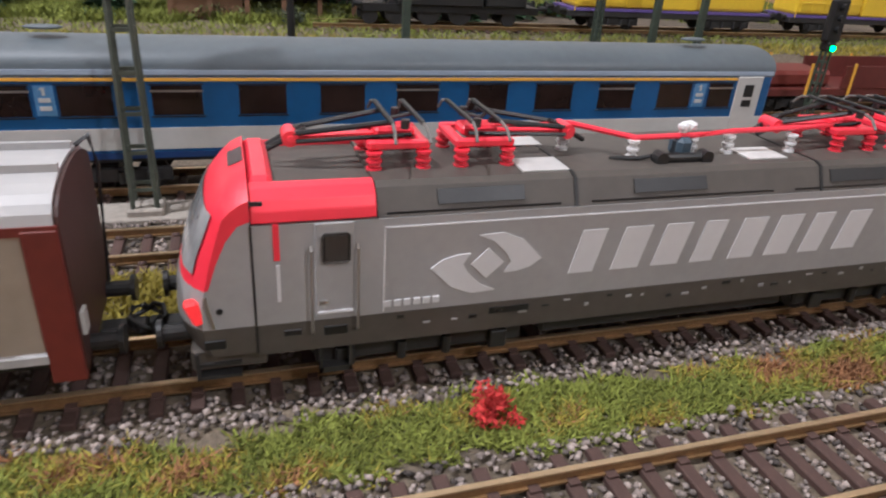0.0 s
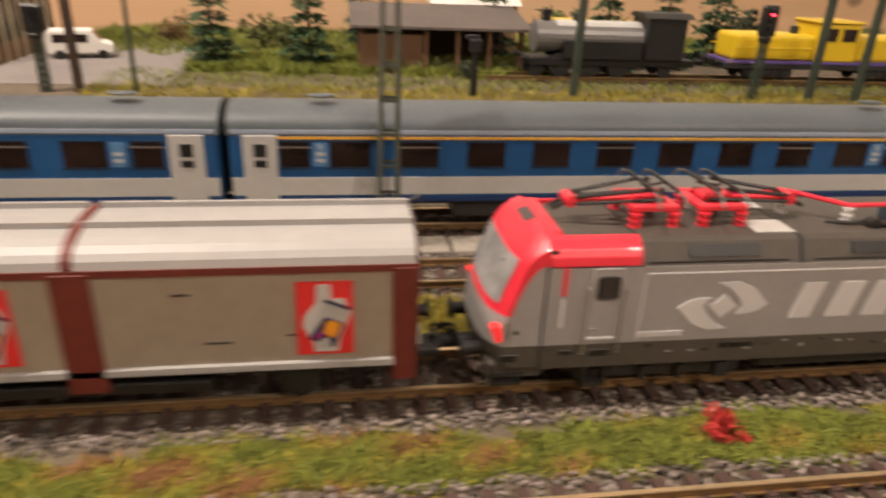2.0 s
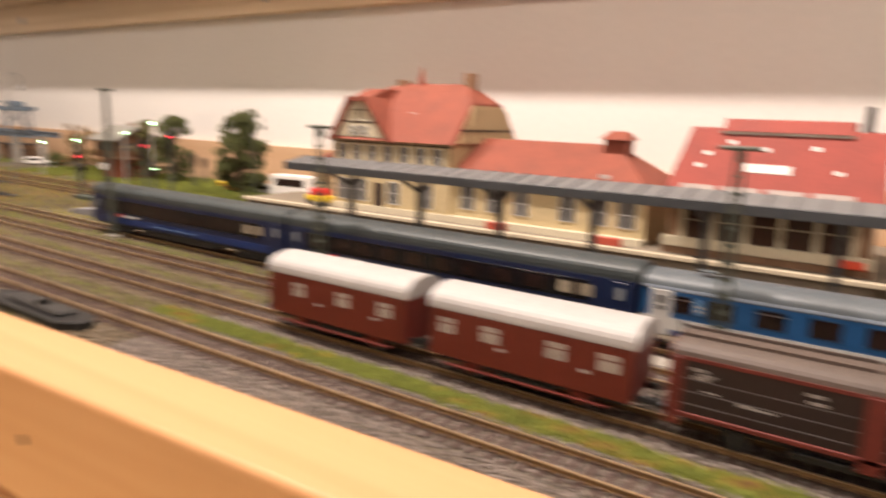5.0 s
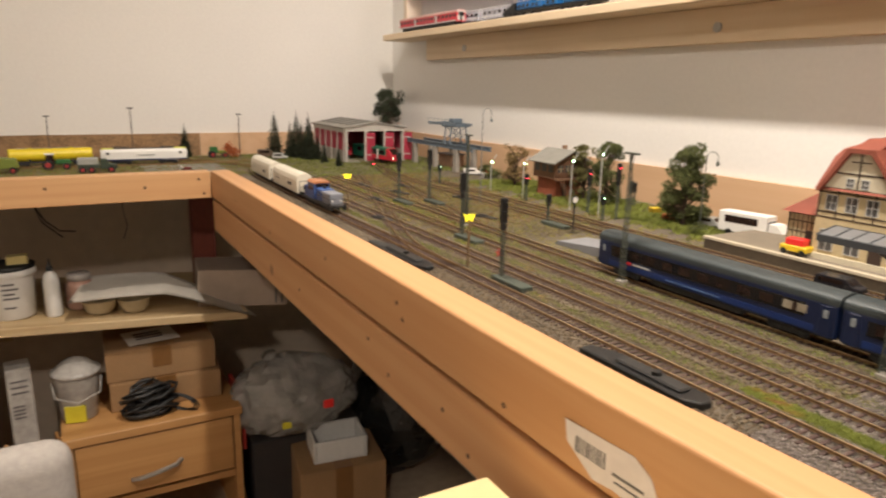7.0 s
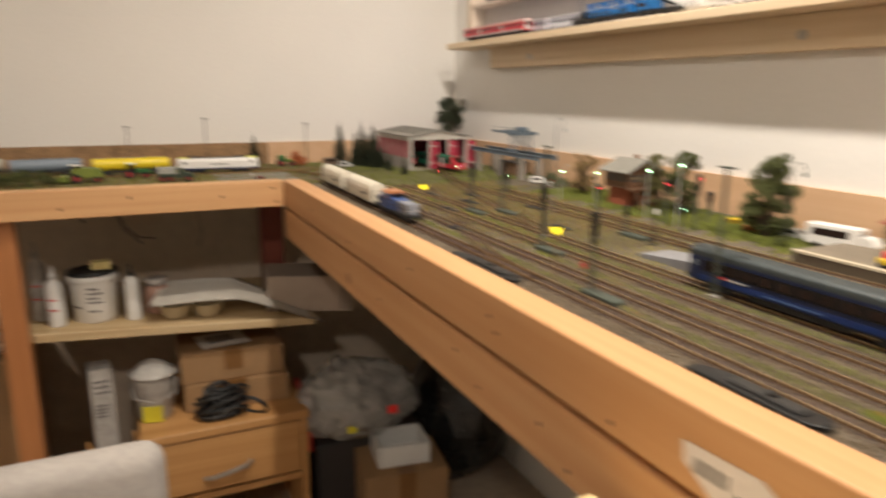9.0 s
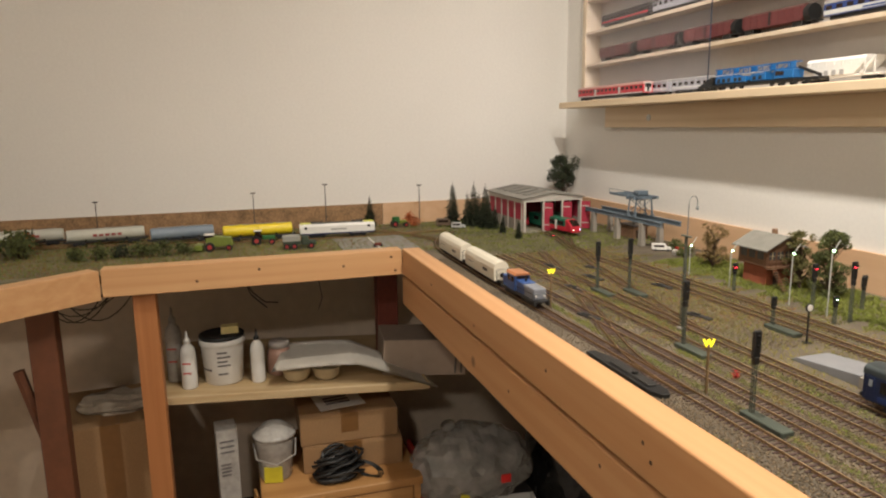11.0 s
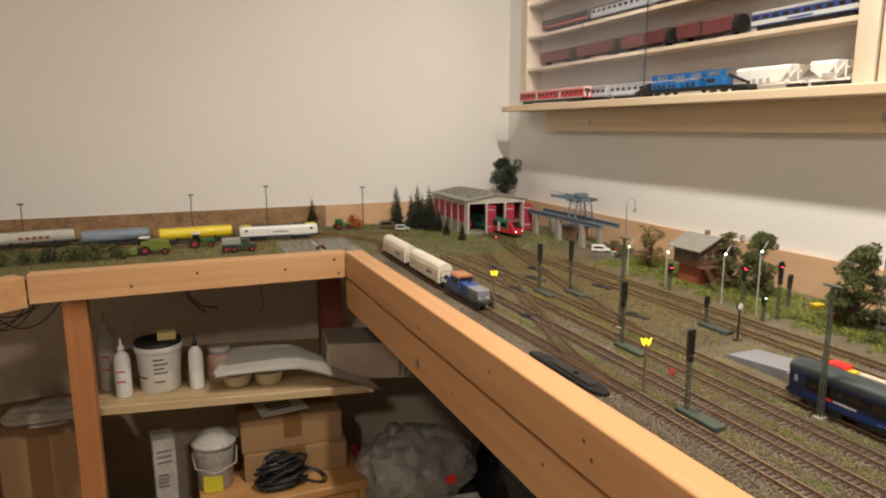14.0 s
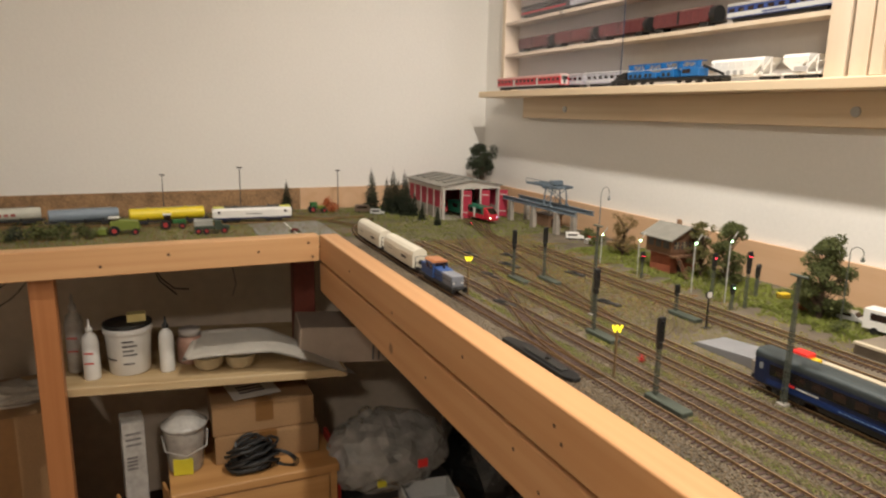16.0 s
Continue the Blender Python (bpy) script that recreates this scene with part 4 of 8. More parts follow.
def post_van(x0, x1, wins, label):
    L = x1 - x0
    v = thing("baggage_van", label, "freight wagon", "red vans with white roofs", (x0, TY["b"], 0))
    W = .0160
    part("body", bx(0, L, -W, W, .0108, .0372, .0005), VANRED, v)
    arch = [(-W - .001, .0362), (-W - .001, .0375)] + [(-(W + .001) * math.cos(math.pi * k / 16), .0375 + .0095 * math.sin(math.pi * k / 16) ** .85) for k in range(1, 16)] + [(W + .001, .0375), (W + .001, .0362)]
    part("roof", prism(arch, "x", -.0015, L + .0015), VANROOF, v, "white barrel roof")
    for x in (-.0004, L - .0008):
        part("end_wall", prism([(-W, .0108)] + [(p[0] * .95, p[1] - .0012) for p in arch[1:-1]] + [(W, .0108)], "x", x, x + .0012), mat("van_end", (.13, .020, .014), .5), v)
    for s in (-1, 1):
        y = s * W
        for x, wide in wins:
            w = part("window", bx(x - wide, x + wide, y - .0003, y + .0003, .0235, .0318, .0002), mat("van_pane", (.45, .42, .38), .3, var=.3, scale=300), v)
            part("window_bar", join(bx(x - .0003, x + .0003, y - .0005, y + .0005, .0235, .0318), bx(x - wide, x + wide, y - .0005, y + .0005, .0287, .0292)), VANRED, w)
        for k in range(9):
            x = L * (k + .5) / 9
            part("plank_joint", bx(x - .0002, x + .0002, y - .0002, y + .0002, .0125, .0365), mat("van_joint", (.09, .014, .01), .5), v)
        for x in (L * .37, L * .78):
            part("stencil_mark", bx(x, x + .0042, y - .0003, y + .0003, .0205, .0220), COACH_WHITE, v)
        part("footboard", bx(.01, L - .01, y - .0012, y + .0012, .0068, .0075), mat("footboard_red", (.12, .018, .012), .6), v)
    part("underframe", join(bx(.003, L - .003, -.0120, .0120, .0080, .0110), bx(L / 2 - .015, L / 2 + .015, -.0125, .0125, .0045, .0082, .0005)), DARK, v)
    for x in (.024, L - .024):
        for s in (-1, 1):
            part("axle_guard", prism([(x - .006, .0105), (x + .006, .0105), (x + .002, .0035), (x - .002, .0035)], "y", s * .0128 - .0006, s * .0128 + .0006), VANRED, v)
        wheelset(v, x, .0053)
    for d, x in ((-1, 0), (1, L)):
        buffers(v, x, d)
        coupler(v, x, d)
    return v


K = [(.0100, .0050), (.0360, .0050), (.0715, .0050), (.0975, .0050)]
post_van(-.3785, -.2705, K, "oxide red four-window van with white barrel roof")
post_van(-.5010, -.3955, [(.0245, .005), (.060, .005), (.091, .005)], "oxide red three-window van with white barrel roof")

# ---- siding: white covered wagons and blue shunter ----
CREAM = mat("cream_wagon_paint", (0.66, 0.61, 0.50), 0.5, var=0.07, scale=200)


def white_wagon(x0, x1, y, turn, label):
    L = x1 - x0
    w = thing("covered_wagon", label, "freight wagon", "cream covered wagons", (x0, y, 0), turn)
    W = .0160
    prof = [(-W, .010), (-W, .034), (-W * .86, .0425), (-W * .5, .0475), (0, .0488), (W * .5, .0475), (W * .86, .0425), (W, .034), (W, .010)]
    part("body", prism(prof, "x", 0, L - .006, .0006), CREAM, w)
    for s in (-1, 1):
        part("door_panel", bx(L * .34, L * .56, s * W - .0005, s * W + .0005, .012, .0335, .0002), CREAM, w)
        for x in (.02, L * .3, L * .6, L * .85):
            part("wall_rib", bx(x - .0004, x + .0004, s * W - .0006, s * W + .0006, .0105, .034), CREAM, w)
        part("emblem", bx(L * .62, L * .76, s * W - .0008, s * W + .0008, .0215, .0265), DARK, w, "small dark plain mark")
        part("stencil_mark", bx(L * .1, L * .28, s * W - .0004, s * W + .0004, .0240, .0250), DARK, w)
    part("platform_rail", join(tube([(L - .0008, -.012, .012), (L - .0008, -.012, .034), (L - .0008, .012, .034), (L - .0008, .012, .012)], .0007, 6), tube([(L - .0008, -.012, .023), (L - .0008, .012, .023)], .0005, 6), cyl((L - .0015, 0, .022), (L - .0005, 0, .022), .005, seg=14)), BLACK, w)
    part("underframe", bx(.002, L, -.0125, .0125, .0070, .0100), DARK, w)
    for x in (.028, L - .034):
        wheelset(w, x, .0053)
    for d, x in ((-1, 0), (1, L)):
        buffers(w, x, d)
    return w


white_wagon(-1.985, -1.795, -.0560, -1.5, "cream covered wagon with end platform and dark mark")
white_wagon(-1.768, -1.578, -.0605, -1.0, "cream covered wagon with end platform and dark mark")

SBLUE = mat("shunter_blue", (0.035, 0.085, 0.26), 0.4, var=0.2, scale=300)
SGREY = mat("shunter_grey", (0.20, 0.21, 0.24), 0.5, var=0.2, scale=300)
sh = thing("diesel_shunter", "weathered blue and grey diesel shunter with orange cab roof", "locomotive", "", (-1.552, -.0635, 0), 0.6)
part("frame", bx(0, .150, -.0155, .0155, .0085, .0125, .0006), DARK, sh)
part("cab", bx(.030, .068, -.0155, .0155, .0125, .042, .0012, 2), SBLUE, sh)
part("cab_roof", prism([(-.0162, .042), (-.0120, .0462), (.0120, .0462), (.0162, .042)], "x", .027, .071, .0004), mat("shunter_roof_orange", (.42, .17, .07), .5), sh, "orange cab roof")
part("hood_front", bx(.068, .143, -.0125, .0125, .0125, .033, .002, 2), SGREY, sh)
part("hood_blue", bx(.068, .100, -.0127, .0127, .0125, .0345, .002, 2), SBLUE, sh)
part("hood_rear", bx(.004, .030, -.0125, .0125, .0125, .033, .002, 2), SBLUE, sh)
for s in (-1, 1):
    for x in (.036, .052):
        part("cab_window", bx(x, x + .011, s * .0156 - .0003, s * .0156 + .0003, .029, .038, .0004), WIN_DARK, sh)
    part("handrail", tube([(.071, s * .0150, .0125), (.071, s * .0150, .024), (.146, s * .0150, .024), (.146, s * .0150, .0125)], .0005, 6), BLACK, sh)
    for k in range(6):
        part("hood_door", bx(.071 + k * .0117, .081 + k * .0117, s * .0125 - .0004, s * .0125 + .0004, .015, .029), SGREY if k > 2 else SBLUE, sh)
part("front_window", bx(.0677, .0685, -.012, .012, .0355, .0405), WIN_DARK, sh)
part("exhaust", cyl((.084, 0, .034), (.084, 0, .040), .0025), BLACK, sh)
for x in (.038, .112):
    bogie(sh, x, .026, .0055)
for s in (-1, 1):
    part("headlamp", cyl((.1425, s * .008, .020), (.1440, s * .008, .020), .0017), WHITE, sh)
    part("end_step", bx(.143, .152, s * .0125 - .003, s * .0125 + .003, .004, .0125, .0005), DARK, sh)
buffers(sh, .150, 1)
buffers(sh, 0, -1)
(part("front_rail", join(tube([(.1485, -.014, .0125), (.1485, -.014, .024), (.1485, -.005, .024)], .0005, 6), tube([(.1485, .014, .0125), (.1485, .014, .024), (.1485, .005, .024)], .0005, 6)), BLACK, sh))

# ---- train on the wing: white electric locomotive and tank wagons ----
TANKG = mat("tank_grey_blue", (0.22, 0.27, 0.33), 0.4, var=0.1)
TANKW = mat("tank_cream", (0.55, 0.55, 0.48), 0.4, var=0.08)
TANKY = mat("tank_yellow", (0.80, 0.62, 0.02), 0.4, var=0.08)
HAZE = mat("marking_red", (.30, .06, .05), .5)


def tank_wagon(place, turn, L, paint, two, bars, label):
    t = thing("tank_wagon", label, "freight wagon", "tank wagons on the wing", place, turn)
    r, zc = .0165, .0285
    spans = ((.006, L / 2 - .0015), (L / 2 + .0015, L - .006)) if two else ((.006, L - .006),)
    for a, b in spans:
        part("tank", join(cyl((a, 0, zc), (b, 0, zc), r, seg=28), cyl((a - .0025, 0, zc), (a, 0, zc), r * .82, r, 28), cyl((b, 0, zc), (b + .0025, 0, zc), r, r * .82, 28)), paint, t, smooth=False)
        part("dome", cyl(((a + b) / 2, 0, zc + r - .001), ((a + b) / 2, 0, zc + r + .002), .004, seg=14), paint, t)
    part("walkway", bx(.02, L - .02, -.003, .003, zc + r + .0005, zc + r + .0012), METAL, t)
    part("frame", bx(0, L, -.0125, .0125, .0085, .0125, .0004), DARK, t)
    for x in (L * .25, L * .5, L * .75):
        part("saddle", bx(x - .003, x + .003, -.013, .013, .0120, .0190), DARK, t)
    for x in (.033, L - .033):
        bogie(t, x, .021, .0053)
    for s in (-1, 1):
        for k in range(bars):
            x = L * .34 + k * L * .075
            part("letter_bar", bx(x, x + L * .052, s * (r + .0001) - .0005, s * (r + .0001) + .0005, zc - .0035, zc + .0035), HAZE, t)
    buffers(t, 0, -1)
    buffers(t, L, 1)
    return t


def along(y0, x0=-2.335):
    return (x0 + (-.12 * max(0, -.30 - y0)), y0, GZ + .0038)


tank_wagon((-2.345, -.607, 0), 94, .200, TANKY, True, 0, "yellow two-part tank wagon on the wing")
tank_wagon((-2.375, -.800, 0), 97, .175, TANKG, False, 0, "blue-grey tank wagon on the wing")
tank_wagon((-2.420, -1.020, 0), 99, .205, TANKW, False, 5, "cream tank wagon with dark red lettering bars")
tank_wagon((-2.455, -1.235, 0), 99, .205, TANKW, False, 5, "cream tank wagon with dark red lettering bars")
wl = thing("electric_locomotive", "white electric locomotive with yellow-green cab roofs and dark blue sill", "locomotive", "", (-2.325, -.392, 0), 88)
part("body", prism([(-.0172, .0145), (-.0172, .034), (-.0140, .0415), (.0140, .0415), (.0172, .034), (.0172, .0145)], "x", .006, .212, .0006), WHITE, wl)
for a, b in ((0, .0062), (.2118, .218)):
    part("cab_front", prism([(-.0165, .0145), (-.0165, .030), (-.012, .040), (.012, .040), (.0165, .030), (.0165, .0145)], "x", a, b, .0018, 2), WHITE, wl)
for a, b in ((.003, .032), (.186, .215)):
    part("cab_roof", bx(a, b, -.0138, .0138, .0410, .0432, .0008), mat("lime_paint", (.62, .64, .05), .4), wl, "lime yellow cab roof")
part("roof", bx(.033, .185, -.0135, .0135, .0412, .0425, .0005), DARK, wl)
part("sill", bx(.004, .214, -.0174, .0174, .0105, .0146, .0004), mat("sill_navy", (.02, .03, .09), .4), wl)
for s in (-1, 1):
    for x in (.014, .196):
        part("cab_window", bx(x, x + .007, s * .0173 - .0003, s * .0173 + .0003, .027, .0335), WIN_DARK, wl)
    for k in range(10):
        part("letter_bar", bx(.090 + k * .0045, .0930 + k * .0045, s * .0173 - .0003, s * .0173 + .0003, .023, .0262), DARK, wl)
    for k in range(8):
        part("sill_mark", bx(.15 + k * .006, .154 + k * .006, s * .0175 - .0003, s * .0175 + .0003, .0118, .0128), WHITE, wl)
for x in (.050, .168):
    bogie(wl, x, .034, .0072)
    part("pantograph_frame", join(tube([(x - .018, -.007, .046), (x + .018, -.007, .046)], .0006, 6), tube([(x - .018, .007, .046), (x + .018, .007, .046)], .0006, 6), tube([(x - .016, -.011, .0475), (x - .016, .011, .0475)], .0006, 6), tube([(x + .016, -.011, .0475), (x + .016, .011, .0475)], .0006, 6), *[cyl((x + k * .012, s * .007, .042), (x + k * .012, s * .007, .046), .0012, seg=8) for k in (-1, 1) for s in (-1, 1)]), DARK, wl)
for d, x in ((-1, .002), (1, .216)):
    buffers(wl, x, d)

# ---- ballast and grass ----
def ballast(name, x0, x1, y0, y1, pitch, size, label, paint=None):
    nx, ny = int((x1 - x0) / pitch), int((y1 - y0) / pitch)
    gx, gy = np.meshgrid(np.arange(nx), np.arange(ny))
    p = np.stack([x0 + (gx.ravel() + RNG.uniform(0, 1, nx * ny)) * pitch, y0 + (gy.ravel() + RNG.uniform(0, 1, nx * ny)) * pitch, np.zeros(nx * ny)], 1)
    d = np.min(np.abs(p[:, 1:2] - np.array(list(TY.values()))[None]), axis=1)
    near = np.argmin(np.abs(p[:, 1:2] - np.array(list(TY.values()))[None]), axis=1)
    first = np.where(near == 0, -1.0, -1.9)
    phase = ((p[:, 0] - first) / .0078) % 1.0
    clear = (d > .0160) | (np.abs(phase - .5) > .26)
    keep = (np.abs(d - .0088) > .0017) & clear & ((np.abs(p[:, 1] + .031) > .0085) | (p[:, 0] < -.6))
    p, d = p[keep], d[keep]
    p[:, 2] = GZ + .0005 + np.where(d < .0155, .0002, .0006) + RNG.normal(0, .00025, len(p))
    v, f = stones(p, RNG.uniform(.6, 1.25, len(p)) * size)
    return cloud(name, v, f, paint or STONE, label, "gravel")


ballast("ballast", -.55, .46, -.1275, .098, .00158, .00102, "grey and brown model ballast stones between the rails")
ballast("ballast", -1.10, -.55, -.1275, .13, .0030, .0016, "brownish model ballast stones on the yard tracks", STONE_YARD)
ballast("ballast", -1.9, -1.10, -.1275, .33, .0046, .0015, "brownish model ballast stones in the far yard", STONE_YARD)


def meadow(name, x0, x1, y0, y1, n, h, material, label, z=GZ, ragged=0.3):
    x, u = RNG.uniform(x0, x1, n), RNG.uniform(-1, 1, n)
    wob = .0028 * np.sin(x * 61 + y0 * 300) + .0018 * np.sin(x * 173 + 1.3)
    half = (y1 - y0) / 2 * (1 + ragged * np.sin(x * 97 + 2 * y0) * np.cos(x * 41))
    p = np.stack([x, (y0 + y1) / 2 + wob + u * half, np.full(n, z)], 1)
    v, f = blades(p, RNG.uniform(.5, 1.2, n) * h, .7, .16)
    return cloud(name, v, f, material, label, "grass")


GREEN_TXT, DRY_TXT = "short green static grass between the tracks", "reddish brown dry grass between the tracks"


def verge(x0, x1, y0, y1, n):
    """Patchy static grass: green, yellow and rusty tufts side by side, with ragged edges."""
    x, y = RNG.uniform(x0, x1, n), RNG.uniform(y0, y1, n)
    mid, half = (y0 + y1) / 2, (y1 - y0) / 2
    edge = .72 + .22 * np.sin(x * 97) * np.cos(x * 41) + .16 * np.sin(x * 380 + y * 500) + RNG.normal(0, .08, n)
    tone = np.sin(x * 34 + 2.0 * np.sin(x * 15 + 1) + 1.0) + .7 * np.sin(x * 88 + y * 260) + .6 * np.sin(x * 251 - y * 330) + RNG.normal(0, .45, n)
    tone += .75 - 2.2 * np.exp(-((x + .015) / .035) ** 2) - 2.4 * np.exp(-((x - .235) / .04) ** 2)
    keep = (np.abs(y - mid - .0012 * np.sin(x * 61)) < half * edge) & (tone + RNG.normal(0, .5, n) > -2.6)
    for test, pm, txt in ((tone > -.45, GRASS, GREEN_TXT), ((tone <= -.45) & (tone > -1.15), GRASS_YEL, "yellowish static grass between the tracks"), (tone <= -1.15, GRASS_DRY, DRY_TXT)):
        k = keep & test
        p = np.stack([x[k], y[k], np.full(k.sum(), GZ + .0002)], 1)
        v, f = blades(p, RNG.uniform(.4, 1.2, k.sum()) * .0016, .9, .26)
        cloud("grass", v, f, pm, txt, "grass")


verge(-.60, .50, -.0430, -.0195, 190000)
verge(-1.15, -.28, .0215, .0385, 26000)
verge(-1.6, -.60, -.0405, -.0215, 26000)
verge(-.95, -.10, -.1275, -.098, 24000)
meadow("grass", .040, .088, .012, .040, 5200, .0038, GRASS_YEL, "mossy yellow-green tuft behind the couplers")
meadow("grass", -1.7, -.5, .080, .094, 5000, .0034, GRASS, GREEN_TXT)
meadow("grass", -1.9, -1.2, .03, .36, 12000, .0038, GRASS_DRY, DRY_TXT)
meadow("grass", -1.9, -1.15, .00, .40, 9000, .0038, GRASS, GREEN_TXT)
meadow("grass", -1.7, -.90, .375, .55, 26000, .0055, GRASS, "green meadow behind the yard")
meadow("grass", -2.53, -1.9, .0, .55, 15000, .0055, GRASS, "green meadow in the corner")
meadow("grass", -2.53, -2.02, -1.3, -.02, 26000, .0050, GRASS, "green meadow on the wing")
meadow("grass", -2.53, -2.02, -1.3, -.02, 12000, .0050, GRASS_DRY, "dry grass on the wing")

# raised ground behind the platforms
PZ = .0222
terr = prism([(.196, GZ - .001), (.235, PZ), (YN - .0105, PZ), (YN - .0105, GZ - .001)], "x", -.175, 1.3)
solid("ground_terrace", terr, EARTH, "raised earth terrace with sandy path behind the tracks", "ground", kind="structure")
meadow("grass", -.06, .20, .318, .40, 16000, .006, GRASS, "green lawn on the terrace", PZ)
meadow("grass", -.17, .9, .40, .56, 22000, .006, GRASS, "green lawn on the terrace", PZ)
meadow("grass", -.10, .75, .232, .268, 9000, .0032, GRASS_YEL, "yellowish grass along the terrace edge", PZ)
meadow("grass", -.10, .75, .262, .325, 9000, .0032, GRASS, "low green grass on the terrace", PZ)
meadow("grass", -1.9, -.95, .02, .36, 27000, .0030, GRASS_YEL, "yellowish weeds over the yard ballast")
meadow("grass", -1.9, -.95, .02, .36, 9000, .0030, GRASS, "green weeds over the yard ballast")


def bush(place, r, paint, label, seed, n=420):
    g = np.random.default_rng(seed)
    d = g.normal(0, 1, (n, 3))
    d /= np.linalg.norm(d, axis=1)[:, None]
    c = g.normal(0, .45, (9, 3)) * r * [1, 1, .6] + [0, 0, r * .8]
    p = c[g.integers(0, 9, n)] + d * r * g.uniform(.25, .6, n)[:, None]
    p[:, 2] = np.abs(p[:, 2])
    s = r * .16
    v = np.stack([p, p + g.normal(0, s, (n, 3)), p + g.normal(0, s, (n, 3))], 1).reshape(-1, 3)
    b = thing("bush", label, "bush", "", place)
    cloud("leaves", v, np.arange(n * 3).reshape(n, 3), paint, kind="", parent=b)
    part("stem", join(*[cyl((0, 0, 0), (r * .4 * math.cos(a), r * .4 * math.sin(a), r * .9), r * .04, r * .02, 5) for a in (.3, 2.2, 4.4)]), mat("twig_brown", (.07, .045, .03), .8), b)
    return b


LEAF_RED = mat("red_foliage", (.50, .035, .03), .8, var=.4, island=1.0)
LEAF_YEL = mat("yellow_foliage", (.55, .36, .02), .8, var=.4, island=1.0)
LEAF_GRN = mat("green_foliage", (.092, .105, .030), .85, var=.65, island=1.2)
LEAF_DK = mat("dark_needles", (.036, .046, .022), .85, var=.6, island=1.2)
LEAF_AUT = mat("autumn_foliage", (.20, .135, .050), .85, var=.5, island=1.2)
BARK = mat("bark", (.075, .048, .03), .9, var=.4, scale=600)
bush((.134, -.029, GZ), .0043, LEAF_RED, "small bright red flowering bush between the tracks", 1, 700)
bush((-.112, -.028, GZ), .0058, LEAF_YEL, "small yellow flowering bush between the tracks", 2, 600)
bush((-1.03, .03, GZ), .006, LEAF_RED, "small red bush in the yard", 3, 200)


def conifer(place, h, r, seed, paint=None, n=2600, layers=12, fill=1.0):
    g = np.random.default_rng(seed)
    t = thing("conifer_tree", "dark green model fir tree on the layout", "tree", "fir trees", place)
    part("trunk", cyl((0, 0, 0), (0, 0, h * .97), r * .09, r * .015, 7), BARK, t)
    w = 1 - np.sqrt(1 - g.uniform(0, .985, n))
    k = np.floor(w * layers)
    f = w * layers - k
    u = .05 + .95 * (k + f * fill) / layers
    R = r * ((1 - (k + .2) / layers) ** .95 * (1 - .42 * f) + .02)
    a = g.integers(0, 11, n) * 6.283 / 11 + k * 1.7 + g.normal(0, .17, n)
    R = R * (1 + .22 * np.sin(a * 2.3 + k * 2.1 + seed)) * g.uniform(.85, 1.08, n)
    rho = R * np.sqrt(g.uniform(.08, 1, n))
    out = np.stack([np.cos(a), np.sin(a), np.zeros(n)], 1)
    p = out * rho[:, None]
    p[:, 2] = h * u - rho * .22
    s = r * (.055 + .13 * (1 - u))
    tip = p + out * (s * 1.4)[:, None] + g.normal(0, .5, (n, 3)) * s[:, None]
    sd = np.stack([-np.sin(a), np.cos(a), g.normal(0, .5, n)], 1) * (s * .5)[:, None]
    v = np.stack([p - sd, p + sd, tip], 1).reshape(-1, 3)
    cloud("crown", v, np.arange(n * 3).reshape(n, 3), paint or LEAF_DK, kind="", parent=t)
    return t


def leafy_tree(place, h, r, seed, paint, label, n=5200, low=.12, clumps=46, clump=.27):
    g = np.random.default_rng(seed)
    t = thing("leafy_tree", label, "tree", "leafy trees", place)
    bm = [cyl((0, 0, 0), (0, 0, h * .7), r * .10, r * .04, 7)]
    c = []
    for k in range(clumps):
        a, u = g.uniform(0, 6.28), g.uniform(low + .06, .93)
        rr = r * g.uniform(.2, .82) * (1.1 - .75 * abs(u - .4))
        q = (rr * math.cos(a), rr * math.sin(a), h * u)
        c.append(q)
        bm.append(cyl((0, 0, h * max(.08, u - .25)), q, r * .035, r * .01, 5))
    part("trunk", join(*bm), BARK, t)
    c = np.array(c + [(0, 0, h * .9)])
    k = g.integers(0, len(c), n)
    d = g.normal(0, 1, (n, 3))
    d /= np.linalg.norm(d, axis=1)[:, None]
    p = c[k] + d * (r * clump * g.uniform(.35, 1, n) ** .5)[:, None] * [1, 1, .8]
    s = max(r * .045, .0021)
    v = np.stack([p, p + g.normal(0, s, (n, 3)), p + g.normal(0, s, (n, 3))], 1).reshape(-1, 3)
    cloud("crown", v, np.arange(n * 3).reshape(n, 3), paint, kind="", parent=t)
    return t


leafy_tree((-1.085, .445, GZ), .142, .047, 11, LEAF_GRN, "large green leafy model tree beside the yard", 15000, .02, 60, .24)
leafy_tree((-1.305, .470, GZ), .130, .036, 12, LEAF_GRN, "green leafy model tree beside the signal cabin", 8000, .02)
leafy_tree((-1.372, .470, GZ), .118, .034, 13, mat("olive_foliage", (.125, .115, .035), .85, var=.6, island=1.2), "olive leafy model tree beside the signal cabin", 4200, .05, 44, .23)
leafy_tree((-1.600, .455, GZ), .100, .042, 14, LEAF_AUT, "brown autumn model tree in the yard", 2600, .10, 40, .20)
leafy_tree((-2.425, .502, GZ), .222, .072, 15, LEAF_DK, "tall dark leafy tree behind the engine shed", 5200, .46, 34, .22)
